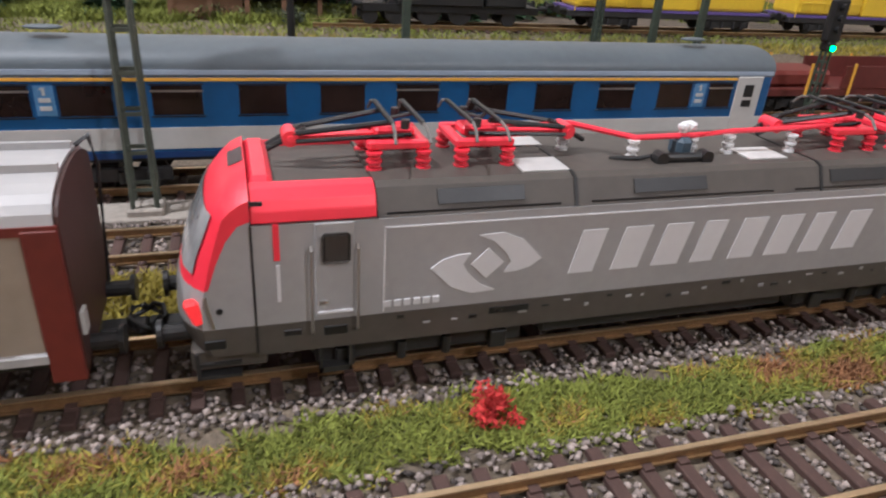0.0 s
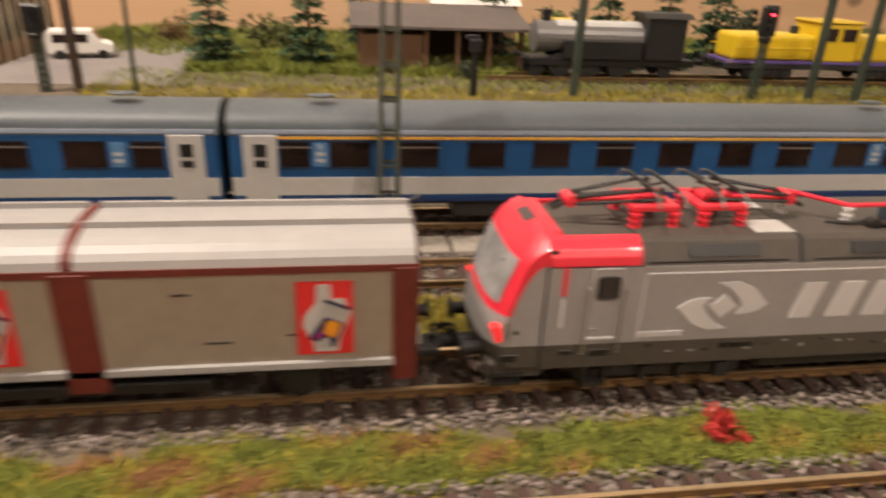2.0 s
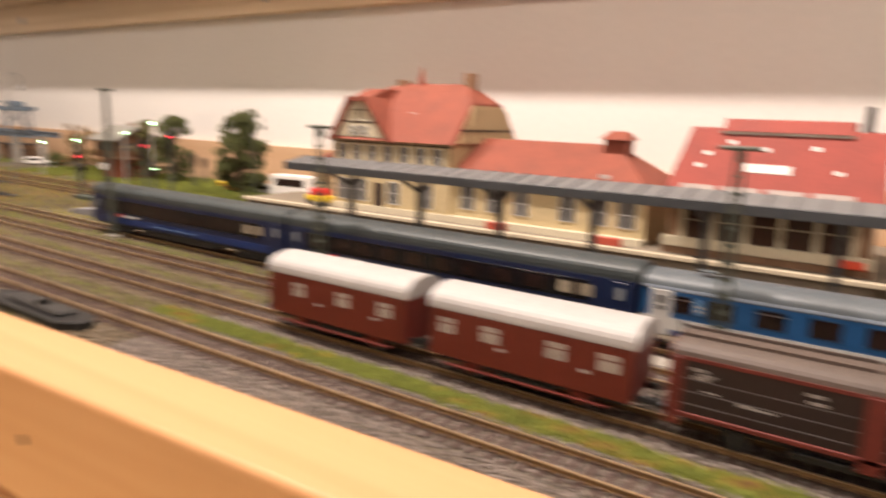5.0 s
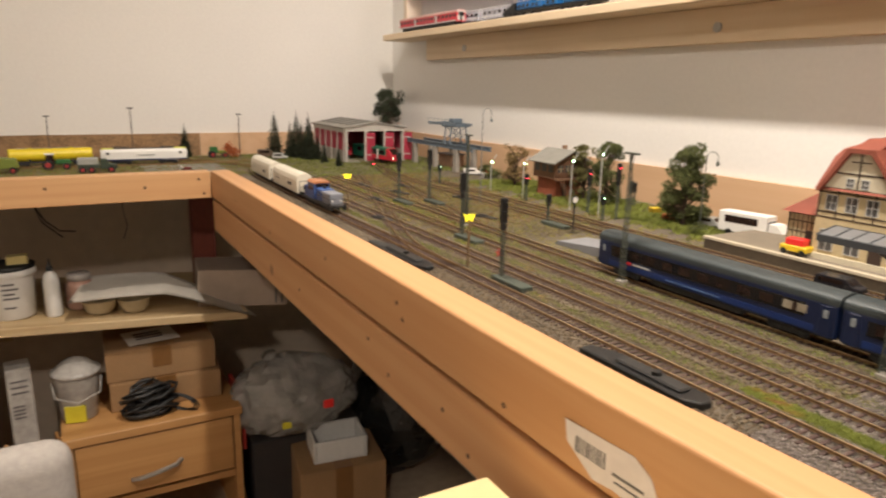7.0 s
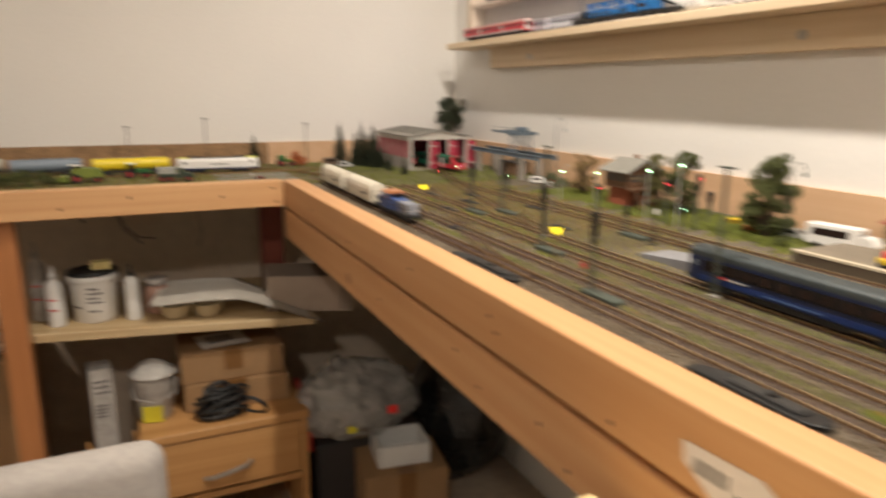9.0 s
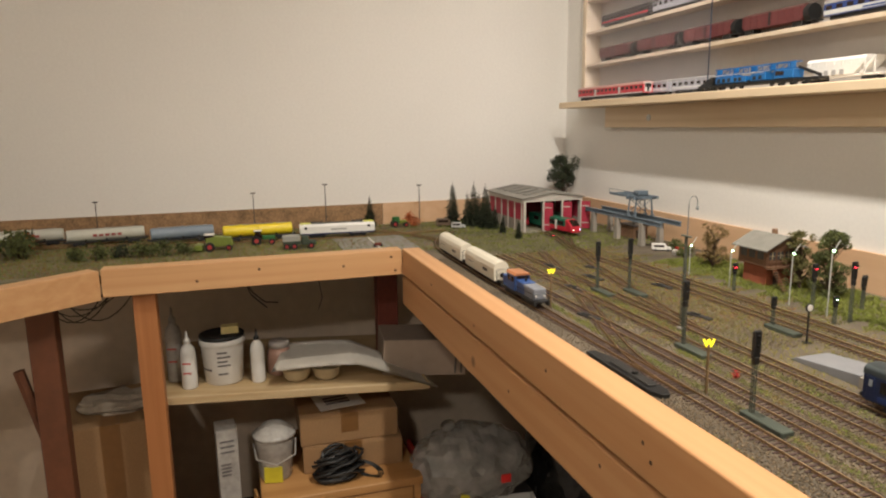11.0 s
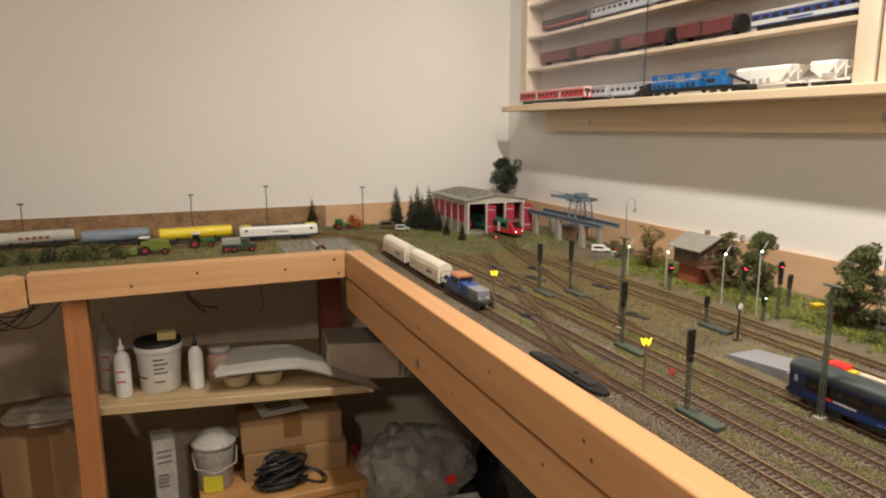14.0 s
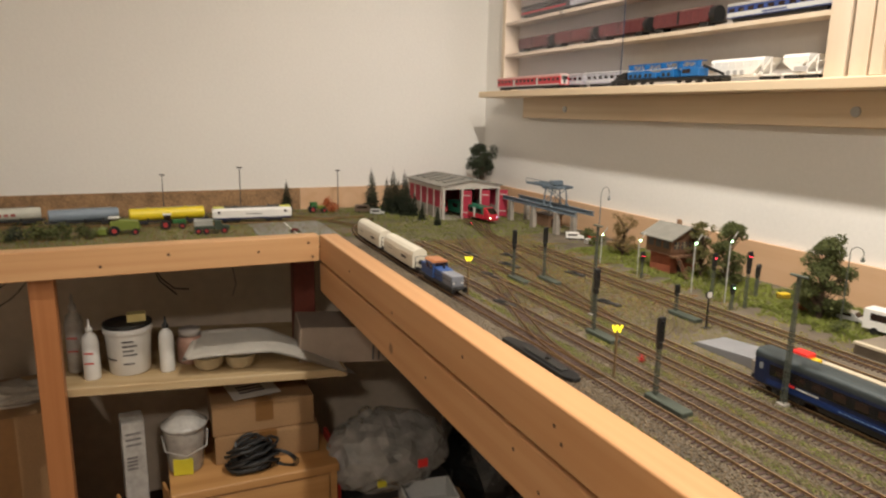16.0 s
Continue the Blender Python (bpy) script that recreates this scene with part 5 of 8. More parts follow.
for k, (x, y, h) in enumerate(((-2.42, .106, .148), (-2.40, .150, .118), (-2.39, .168, .150), (-2.36, .196, .146), (-2.37, .178, .12), (-2.32, .188, .125), (-2.30, .205, .085), (-2.224, .201, .062), (-2.113, .204, .060), (-2.50, -.15, .108))):
    conifer((x, y, GZ), h, h * .19, 30 + k, None, 3000, 13, .8)
for k, (x, y, h) in enumerate(((-.044, .345, .098), (.022, .345, .100), (.165, .40, .11), (.245, .36, .11), (.300, .375, .10), (.062, .47, .09), (.355, .40, .115))):
    conifer((x, y, PZ - .001), h, h * .19, 60 + k, mat("fir_needles", (.05, .10, .045), .85, var=.5, island=1.0), 1500, 10, .55)
for k, (x, y, r, pm) in enumerate(((.16, .43, .02, LEAF_GRN), (-.01, .42, .016, LEAF_GRN), (.23, .44, .022, LEAF_GRN), (.42, .46, .024, LEAF_DK), (.55, .44, .02, LEAF_GRN), (-.09, .45, .012, LEAF_AUT), (.13, .316, .007, LEAF_DK), (.178, .33, .009, LEAF_AUT))):
    bush((x, y, PZ), r, pm, "low bushy shrub on the grass terrace", 80 + k, 500)
for k, (x, y, r, pm) in enumerate(((-2.20, -.70, .022, LEAF_GRN), (-2.19, -.75, .025, LEAF_GRN), (-2.2, -.80, .024, LEAF_GRN), (-2.21, -.85, .022, LEAF_DK), (-2.2, -.90, .024, LEAF_GRN), (-2.2, -.95, .024, LEAF_GRN), (-2.46, -.02, .024, mat("orange_foliage", (.42, .11, .03), .85, var=.4, island=1.0)), (-2.3, -1.1, .05, LEAF_GRN), (-2.42, -1.12, .03, MATS["orange_foliage"] if "orange_foliage" in MATS else LEAF_AUT), (-1.72, .47, .02, LEAF_GRN), (-1.80, .50, .018, LEAF_GRN), (-1.02, .40, .012, LEAF_GRN))):
    bush((x, y, GZ), r, pm, "low bushy shrub standing on the meadow", 100 + k, 420)
# hedge rows
for k in range(16):
    bush((-1.16 + k * .0175, .398 + .004 * math.sin(k), GZ), .0085, mat("hedge_green", (.17, .20, .03), .85, var=.5, island=1.2), "trimmed yellow-green hedge piece along the road", 200 + k, 160)
for k in range(9):
    bush((.075 + k * .012, .332, PZ), .007, LEAF_GRN, "low green hedge piece before the hut", 230 + k, 150)

# ---- platforms, canopy and station ----
PLAT = mat("platform_surface", (.20, .165, .12), .9, var=.25, scale=300, bump=.0003)
PEDGE = mat("platform_edge", (.52, .45, .33), .85, var=.15, scale=300)
isl = thing("island_platform", "brown island platform with pale edge stones and grey ramp", "platform", kind="structure")
part("deck", bx(-.955, .02, .152, .228, GZ, .0100, .0005), PLAT, isl)
for y in (.1505, .2295):
    for k in range(24):
        part("edge_stone", bx(-.955 + k * .0405, -.955 + k * .0405 + .0398, y - .0045, y + .0045, GZ, .0108, .0004), PEDGE if k % 5 else CONCRETE, isl)
part("ramp", prism([(-1.065, GZ), (-.957, GZ), (-.957, .0112), (-1.055, .002)], "y", .150, .205, .0006), mat("grey_ramp", (.22, .22, .23), .8, var=.12), isl, "pale grey concrete ramp")
mp = thing("station_platform", "raised station platform with cream edge along the buildings", "platform", kind="structure")
part("deck", bx(-.95, -.1755, .338, YN - .011, GZ, .0135, .0005), PLAT, mp)
part("edge", bx(-.95, -.1755, .334, .342, .0105, .0145, .0004), PEDGE, mp)
part("road_patch", bx(-.1745, -.06, .27, .46, PZ - .002, PZ + .0004), mat("road_grey", (.22, .20, .19), .9, var=.15), mp)

can = thing("platform_canopy", "long dark steel platform canopy with glazed roof on posts", "canopy")
STEEL = mat("canopy_steel", (.05, .055, .06), .5, var=.2)
part("gutter", bx(-.677, -.168, .160, .163, .0795, .0865, .0004), STEEL, can)
part("gutter", bx(-.677, -.168, .217, .220, .0795, .0865, .0004), STEEL, can)
part("roof_glass", prism([(.161, .0850), (.190, .0905), (.219, .0850), (.219, .0858), (.190, .0914), (.161, .0858)], "x", -.677, -.168), mat("frosted_glazing", (.17, .175, .18), .3, var=.2), can, "greyish glazed roof")
for k in range(32):
    x = -.677 + k * .0164
    part("roof_bar", prism([(.160, .0856), (.190, .0912), (.220, .0856), (.220, .0866), (.190, .0922), (.160, .0866)], "x", x - .0006, x + .0006), STEEL, can)
for k in range(6):
    x = -.617 + k * .0817
    c = part("post", join(bx(x - .0022, x + .0022, .1865, .1935, .0100, .0805, .0004), bx(x - .0035, x + .0035, .1845, .1955, .0100, .0150, .0004)), STEEL, can)
    part("bracket", join(prism([(.160, .0795), (.188, .0660), (.188, .0690), (.165, .0800)], "x", x - .0012, x + .0012), prism([(.220, .0795), (.192, .0660), (.192, .0690), (.215, .0800)], "x", x - .0012, x + .0012)), STEEL, c)

ROOF_RED = mat("roof_tile_red", (.235, .062, .036), .75, var=.25, scale=500, bump=.0005, bscale=900, big=40)
ROOF_RED2 = mat("roof_tile_bright_red", (.29, .058, .042), .75, var=.22, scale=500, bump=.0005, bscale=900, big=40)
OCHRE = mat("ochre_render", (.50, .40, .23), .9, var=.15, scale=300)
CREAMW = mat("cream_render", (.60, .54, .40), .9, var=.1, scale=300)
TIMBER = mat("dark_timber", (.045, .026, .017), .8, var=.3, scale=500)
BRICK = mat("brown_brick", (.24, .14, .08), .85, var=.3, scale=700)
PANE = mat("house_pane", (.10, .095, .09), .15, var=.4, scale=200)


def windows(parent, xs, y, z0, z1, w, frame_mat, pane=None):
    for x in xs:
        o = part("window", bx(x - w, x + w, y - .0006, y + .001, z0, z1), pane or PANE, parent)
        part("window_frame", join(bx(x - w - .0008, x + w + .0008, y - .0012, y, z0 - .0008, z0), bx(x - w - .0008, x + w + .0008, y - .0012, y, z1, z1 + .0008), bx(x - w - .0008, x - w, y - .0012, y, z0, z1), bx(x + w, x + w + .0008, y - .0012, y, z0, z1), bx(x - .0004, x + .0004, y - .0011, y, z0, z1), bx(x - w, x + w, y - .0011, y, (z0 + z1) / 2 - .0004, (z0 + z1) / 2 + .0004)), frame_mat, o)


def hip(x0, x1, y0, y1, z0, z1, l, r, t=.0):
    """A roof with a ridge along x; l and r are the hips' runs at the two ends."""
    ym = (y0 + y1) / 2
    bm = bmesh.new()
    v = [bm.verts.new(p) for p in ((x0, y0, z0), (x1, y0, z0), (x1, y1, z0), (x0, y1, z0), (x0 + l, ym, z1), (x1 - r, ym, z1))]
    for f in ((0, 1, 5, 4), (2, 3, 4, 5), (1, 2, 5), (3, 0, 4), (3, 2, 1, 0)):
        bm.faces.new([v[k] for k in f])
    bmesh.ops.recalc_face_normals(bm, faces=bm.faces[:])
    return bm


B0 = .0135
st = thing("station_building", "half-timbered station building with steep red tile roofs", "building")
FY = .362
# left low wing, main block, low middle wing
part("wing_wall", bx(-.850, -.803, FY + .016, .50, B0, .066), OCHRE, st)
part("wing_roof", hip(-.857, -.790, FY + .009, .51, .0655, .112, .050, .0), ROOF_RED, st)
part("main_wall", bx(-.803, -.617, FY, .51, B0, .105), OCHRE, st, "ochre rendered walls with timber framing")


def curved_roof(x0, x1, y0, y1, rise, cut, run0, run1):
    """Convex roof slopes on both sides of a ridge along x, with half-hips at both ends."""
    bm, rows = bmesh.new(), []
    ym, top = (y0 + y1) / 2, rise[-1][1]
    for t, z in rise:
        u = max(0.0, (z - cut) / (top - cut))
        rows.append([bm.verts.new((x, y, z)) for x, y in ((x0 + run0 * u, y0 + (ym - y0) * t), (x1 - run1 * u, y0 + (ym - y0) * t), (x1 - run1 * u, y1 - (y1 - ym) * t), (x0 + run0 * u, y1 - (y1 - ym) * t))])
    bm.faces.new(rows[0])
    for a, b in zip(rows, rows[1:]):
        for k in range(4):
            bm.faces.new((a[k], a[(k + 1) % 4], b[(k + 1) % 4], b[k]))
    bmesh.ops.remove_doubles(bm, verts=bm.verts[:], dist=1e-5)
    bmesh.ops.recalc_face_normals(bm, faces=bm.faces[:])
    return bm


RISE = [(0, .103), (.12, .114), (.28, .129), (.42, .142), (.55, .152), (.76, .165), (1.0, .176)]
part("main_roof", curved_roof(-.806, -.6125, FY - .006, .516, RISE, .150, .056, .030), ROOF_RED, st, "steep convex red main roof with half-hips")
YM = (FY - .006 + .516) / 2
ends = [(FY + .002 + (YM - FY - .006) * t, z - .003) for t, z in RISE[:5]]
endw = [(FY + .002, .104)] + ends[1:] + [(2 * YM - y, z) for y, z in ends[:0:-1]] + [(2 * YM - FY - .002, .104)]
part("gable_wall", prism(endw, "x", -.6124, -.6110), OCHRE, st, "ochre gable wall with brown timbers")
for k in range(5):
    y = FY + .030 + k * .024
    part("timber_post", bx(-.6111, -.6104, y - .0012, y + .0012, .104, .126 if k in (0, 4) else .146), TIMBER, st)
part("timber_rail", bx(-.6111, -.6105, FY + .012, .500, .118, .1205), TIMBER, st)
gab = prism([(-.797, .104), (-.705, .104), (-.742, .150), (-.766, .150)], "y", FY - .003, FY + .07)
part("gable", gab, CREAMW, st)
part("gable_roof", prism([(-.803, .101), (-.770, .156), (-.738, .156), (-.699, .101), (-.703, .101), (-.742, .1505), (-.766, .1505), (-.798, .101)], "y", FY - .010, FY + .072), ROOF_RED, st)
part("gable_hip", prism([(FY - .010, .1515), (FY + .030, .167), (FY + .07, .167), (FY + .07, .1515)], "x", -.769, -.739), ROOF_RED, st)
part("gable_beam", join(bx(-.756, -.754, FY - .0036, FY - .0030, .104, .149), bx(-.782, -.722, FY - .0036, FY - .0030, .124, .126), bx(-.797, -.707, FY - .0036, FY - .0030, .1045, .1065), bx(-.766, -.743, FY - .0036, FY - .0030, .139, .1405)), TIMBER, st)
windows(st, (-.764, -.746), FY - .0032, .109, .119, .004, COACH_WHITE)
windows(st, (-.785, -.760, -.735, -.710, -.685, -.660, -.635), FY, .078, .096, .0065, COACH_WHITE)
for k in range(9):
    x = -.801 + k * .0228
    part("timber_post", bx(x - .0009, x + .0009, FY - .0006, FY + .001, .068, .104), TIMBER, st)
for z in (.068, .0745, .0995):
    part("timber_rail", bx(-.803, -.617, FY - .0005, FY + .001, z - .0008, z + .0008), TIMBER, st)
for k in range(8):
    x = -.848 + k * .0064
    part("timber_post", bx(x - .0007, x + .0007, FY + .0154, FY + .017, B0 + .002, .066), TIMBER, st)
for z in (.016, .040, .054, .064):
    part("timber_rail", bx(-.850, -.803, FY + .0155, FY + .017, z - .0007, z + .0007), TIMBER, st)
part("door", bx(-.822, -.812, FY + .015, FY + .017, B0, .043), TIMBER, st, "dark wooden door")
windows(st, (-.785, -.752, -.700, -.650), FY, .026, .052, .0085, COACH_WHITE)
part("door", bx(-.732, -.716, FY - .0008, FY + .001, B0, .050), TIMBER, st)
for x, z in ((-.745, .164), (-.640, .172)):
    part("chimney", bx(x - .006, x + .006, .430, .444, z - .012, z + .017, .0006), BRICK, st)
part("turret", cyl((-.715, .437, .166), (-.715, .437, .198), .008, .0005, 8), ROOF_RED, st)
part("roof_window", bx(-.697, -.685, FY + .024, FY + .030, .1345, .1385), COACH_WHITE, st)
part("annex_wall", bx(-.617, -.386, FY + .006, .49, B0, .068), OCHRE, st)
part("annex_roof", hip(-.617, -.380, FY - .002, .50, .067, .111, .0, .062), ROOF_RED, st, "low red roof")
part("dormer", join(bx(-.452, -.428, .415, .44, .100, .118), hip(-.456, -.424, .410, .445, .117, .126, .006, .006)), ROOF_RED, st)
windows(st, (-.595, -.560, -.525, -.470, -.435, -.405), FY + .006, .030, .056, .0085, COACH_WHITE)
part("roof_window", bx(-.44, -.43, FY + .014, FY + .02, .0775, .081), COACH_WHITE, st)
part("plinth", bx(-.805, -.386, FY - .003, FY + .02, B0, .0205), CREAMW, st)
for x in (-.545, -.415):
    part("bench", bx(x - .012, x + .012, FY - .016, FY - .008, B0, .0215, .0006), mat("bench_red", (.42, .07, .04), .6), st)

ss = thing("station_hall", "station hall with large bright red roof and glazed front", "building")
part("wall", bx(-.362, -.193, FY, .47, B0, .068), BRICK, ss)
sroof = prism([(FY - .012, .0665), (FY + .028, .134), (.455, .134), (.482, .0665)], "x", -.368, -.187)
for v in sroof.verts:
    if v.co.z > .1:
        v.co.x = -.354 if v.co.x < -.28 else -.192
part("roof", sroof, ROOF_RED2, ss, "bright red tile roof with snow boards")
part("roof_monitor", prism([(FY + .022, .131), (FY + .032, .1425), (.445, .1425), (.452, .131)], "x", -.325, -.219), ROOF_RED2, ss)
part("monitor_band", bx(-.326, -.218, FY + .0225, FY + .026, .1285, .1315), CONCRETE, ss)


def on_slope(x0, x1, u, h, name, m):
    y, z = FY - .012 + .040 * u, .0665 + .0675 * u
    part(name, prism([(y - .0008, z), (y - .0008 + h * .5, z + h), (y + h * .5, z + h - .0006), (y + .0006, z - .0006)], "x", x0, x1), m, ss)


on_slope(-.302, -.262, .42, .0075, "white_panel", WHITE)
for k in range(4):
    on_slope(-.352 + k * .037, -.352 + k * .037 + .031, .10, .008, "roof_window", mat("roof_pane", (.42, .36, .33), .3))
for x, u in ((-.335, .62), (-.315, .78), (-.285, .70), (-.245, .74), (-.225, .45), (-.34, .45)):
    on_slope(x - .003, x + .003, u, .0035, "roof_vent", WHITE)
part("chimney", bx(-.213, -.206, .405, .414, .132, .156, .0005), DARK, ss)
for k in range(6):
    x = -.348 + k * .0285
    part("window_pillar", bx(x - .0028, x + .0028, FY - .003, FY + .001, .020, .066, .0003), CREAMW, ss)
for k in range(5):
    x = -.348 + (k + .5) * .0285
    w = part("window", bx(x - .0115, x + .0115, FY - .0008, FY + .002, .030, .062), mat("hall_pane", (.055, .028, .02), .15, var=.3), ss)
    part("window_bar", bx(x - .0115, x + .0115, FY - .0014, FY, .0465, .0475), CREAMW, w)
part("sill", bx(-.365, -.190, FY - .006, FY + .001, .0205, .0300, .0004), CREAMW, ss)
part("plinth", bx(-.365, -.190, FY - .004, FY + .001, B0, .0205), BRICK, ss)
part("front_canopy", prism([(FY - .034, .0605), (FY, .0665), (FY, .0680), (FY - .034, .0620)], "x", -.366, -.189), mat("canopy_metal", (.22, .22, .22), .4, metal=.4), ss)
for k in range(7):
    y = FY + .005 + k * .016
    part("end_timber", bx(-.1932, -.1922, y - .001, y + .001, B0, .066), CREAMW, ss)
    part("end_window", bx(-.1931, -.1925, y + .002, y + .012, .030, .060), PANE, ss)
part("flower_box", bx(-.218, -.196, FY - .014, FY - .007, .021, .0275, .001), mat("flower_red", (.60, .07, .03), .7, var=.5, scale=900), ss)
kiosk = thing("luggage_cart", "small red-topped luggage cart on the island platform", "cart", "", (-.133, .183, .0100))
part("bed", bx(-.016, .016, -.007, .007, .004, .007, .0005), mat("cart_wood", (.20, .12, .06), .7), kiosk)
part("load", bx(-.015, .015, -.0065, .0065, .0222, .0285, .0008), mat("cart_red", (.70, .04, .04), .5), kiosk, "red cover")
for x in (-.013, .013):
    part("wheel", cyl((x, -.008, .0035), (x, -.0065, .0035), .0035), BLACK, kiosk)
    part("upright", bx(x - .0012, x + .0012, -.006, .006, .007, .0222), mat("cart_wood", (.2, .12, .06), .7), kiosk)


def small_van(place, turn, L, H, W, paint, label, box=False):
    v = thing("model_van", label, "vehicle", "", place, turn)
    if box:
        part("box", bx(0, L * .76, -W, W, H * .22, H, .0008), paint, v)
        part("cab", prism([(L * .78, H * .18), (L * .78, H * .75), (L * .90, H * .75), (L, H * .45), (L, H * .18)], "y", -W * .92, W * .92, .0006), paint, v)
    else:
        part("body", prism([(0, H * .2), (0, H * .85), (L * .06, H), (L * .68, H), (L * .82, H * .6), (L * .98, H * .5), (L, H * .2)], "y", -W, W, .0008, 2), paint, v)
    for s in (-1, 1):
        part("side_window", bx(L * .1, L * .62, s * W - .0002, s * W + .0002, H * .58, H * .86), WIN_DARK, v)
        for x in (L * .18, L * .82):
            part("wheel", cyl((x, s * W * .8, H * .16), (x, s * (W + .0004), H * .16), H * .16, seg=14), BLACK, v)
    part("windscreen", prism([(L * .69, H * .95), (L * .82, H * .62), (L * .825, H * .63), (L * .695, H * .96)], "y", -W * .85, W * .85), WIN_DARK, v)
    return v


small_van((-.158, .365, PZ + .0004), 15, .042, .019, .0095, WHITE, "white model car on the station road")
small_van((-1.010, .452, GZ), 8, .105, .040, .014, WHITE, "white box lorry parked beside the hedge", True)
small_van((-1.080, .475, GZ), 10, .050, .017, .010, mat("silver_car", (.5, .5, .48), .3, metal=.3), "silver model car beside the road")
small_van((-.745, .290, GZ + .003), 4, .052, .017, .0105, mat("black_car", (.02, .02, .025), .25), "black model car before the station platform")
yc = thing("luggage_tractor", "yellow station cart with red load", "cart", "", (-.835, .352, B0 + .001), 4)
part("body", bx(0, .036, -.009, .009, .004, .012, .001), YELLOW, yc)
part("load", bx(.006, .030, -.008, .008, .012, .021, .001), RED, yc)
for x in (.006, .030):
    part("wheel", cyl((x, -.0095, .004), (x, -.0080, .004), .004), BLACK, yc)
rb = thing("luggage_tractor", "yellow station cart with red load", "cart", "", (-.945, .205, .010), 0)
part("body", bx(0, .038, -.010, .010, .003, .008, .001), YELLOW, rb)
part("load", bx(.006, .030, -.008, .008, .008, .014, .001), RED, rb)

# hut behind the lawn
hut = thing("timber_shed", "open dark timber shed with grey felt roof on the terrace", "building", "", (0, 0, PZ))
part("roof", prism([(.325, .0300), (.395, .0400), (.395, .0418), (.325, .0318)], "x", .050, .178), mat("felt_roof", (.12, .10, .09), .9, var=.2), hut)
part("back_wall", bx(.056, .172, .390, .394, 0, .0395), TIMBER, hut)
for k in range(6):
    part("post", bx(.056 + k * .0226, .059 + k * .0226, .330, .333, 0, .0312), mat("shed_wood", (.16, .085, .045), .8), hut)
part("front_board", bx(.056, .10, .331, .333, 0, .026), mat("shed_wood", (.16, .085, .045), .8), hut)
wt = thing("white_roof_shed", "low building with white roof behind the timber shed", "building", "", (.155, .44, PZ))
part("wall", bx(-.035, .035, -.015, .015, 0, .040), BRICK, wt)
part("roof", prism([(-.018, .040), (0, .050), (.018, .040)], "x", -.038, .038), WHITE, wt)

# ---- locomotives and wagons on the raised siding ----
def yellow_diesel(x0, label):
    d = thing("yellow_diesel_locomotive", label, "locomotive", "yellow diesel locomotives", (x0, .312, PZ + .004))
    part("frame", bx(0, .166, -.0150, .0150, .0085, .0125, .0005), DARK, d)
    part("stripe", bx(.002, .164, -.0153, .0153, .0125, .0142), mat("stripe_violet", (.12, .08, .28), .5), d)
    part("long_hood", bx(.006, .068, -.0130, .0130, .0142, .0320, .0025, 2), YELLOW, d)
    part("cab", bx(.068, .100, -.0150, .0150, .0142, .0400, .0012, 2), YELLOW, d)
    part("cab_roof", bx(.066, .102, -.0155, .0155, .0398, .0420, .001), mat("yellow_roof", (.62, .42, .03), .5), d)
    part("short_hood", bx(.100, .160, -.0130, .0130, .0142, .0320, .0025, 2), YELLOW, d)
    for s in (-1, 1):
        for x in (.071, .086):
            part("cab_window", bx(x, x + .011, s * .0151 - .0003, s * .0151 + .0003, .0285, .0370, .0004), WIN_DARK, d)
        for k in range(5):
            part("hood_door", bx(.009 + k * .0116, .0195 + k * .0116, s * .0131 - .0003, s * .0131 + .0003, .0155, .0285, .0002), YELLOW, d)
        part("handrail", tube([(.004, s * .0152, .0125), (.004, s * .0152, .023), (.066, s * .0152, .023)], .0005, 6), YELLOW, d)
    part("exhaust", cyl((.058, 0, .032), (.058, 0, .037), .003), DARK, d)
    for x in (.036, .130):
        bogie(d, x, .026, .0055)
    buffers(d, 0, -1)
    buffers(d, .166, 1)
    return d


yellow_diesel(.309, "yellow hood diesel locomotive with violet stripe")
yellow_diesel(.492, "yellow hood diesel locomotive with violet stripe")
bl = thing("steam_locomotive", "black steam locomotive with pale boiler top on the siding", "locomotive", "", (.170, .312, PZ + .004))
part("frame", bx(0, .118, -.012, .012, .008, .0125), BLACK, bl)
# Boiler greyed to paint in the light reflected on the black engine.
part("boiler", cyl((.004, 0, .0255), (.080, 0, .0255), .0105, seg=24), mat("boiler_sheen_grey", (.16, .155, .15), .35, var=.2), bl)
part("boiler_top", prism([(-.0085, .0315), (-.005, .0355), (0, .0367), (.005, .0355), (.0085, .0315)], "x", .018, .078), COACH_WHITE, bl, "pale boiler top")
part("cab", bx(.080, .108, -.0145, .0145, .0125, .0400, .0008), BLACK, bl)
part("cab_roof", prism([(-.0155, .0400), (-.008, .0432), (.008, .0432), (.0155, .0400)], "x", .077, .112), BLACK, bl)
part("chimney", cyl((.012, 0, .035), (.012, 0, .043), .003, .0036), BLACK, bl)
part("dome", cyl((.034, 0, .034), (.034, 0, .041), .004, .003), BLACK, bl)
part("water_tank", join(bx(.022, .078, -.0145, -.0115, .0125, .0245, .0005), bx(.022, .078, .0115, .0145, .0125, .0245, .0005)), BLACK, bl)
for x in (.022, .043, .064):
    wheelset(bl, x, .0080, material=DARK)
for x in (.005, .098):
    wheelset(bl, x, .0050, material=DARK)
buffers(bl, 0, -1)
buffers(bl, .118, 1)
bw = thing("tarpaulin_wagon", "dark blue covered wagon beside the steam locomotive", "freight wagon", "", (.205, .372, PZ))
part("body", bx(0, .07, -.014, .014, .008, .030), mat("wagon_navy", (.02, .03, .09), .6), bw)
part("load", prism([(-.014, .030), (-.008, .036), (.008, .036), (.014, .030)], "x", 0, .07), YELLOW, bw)
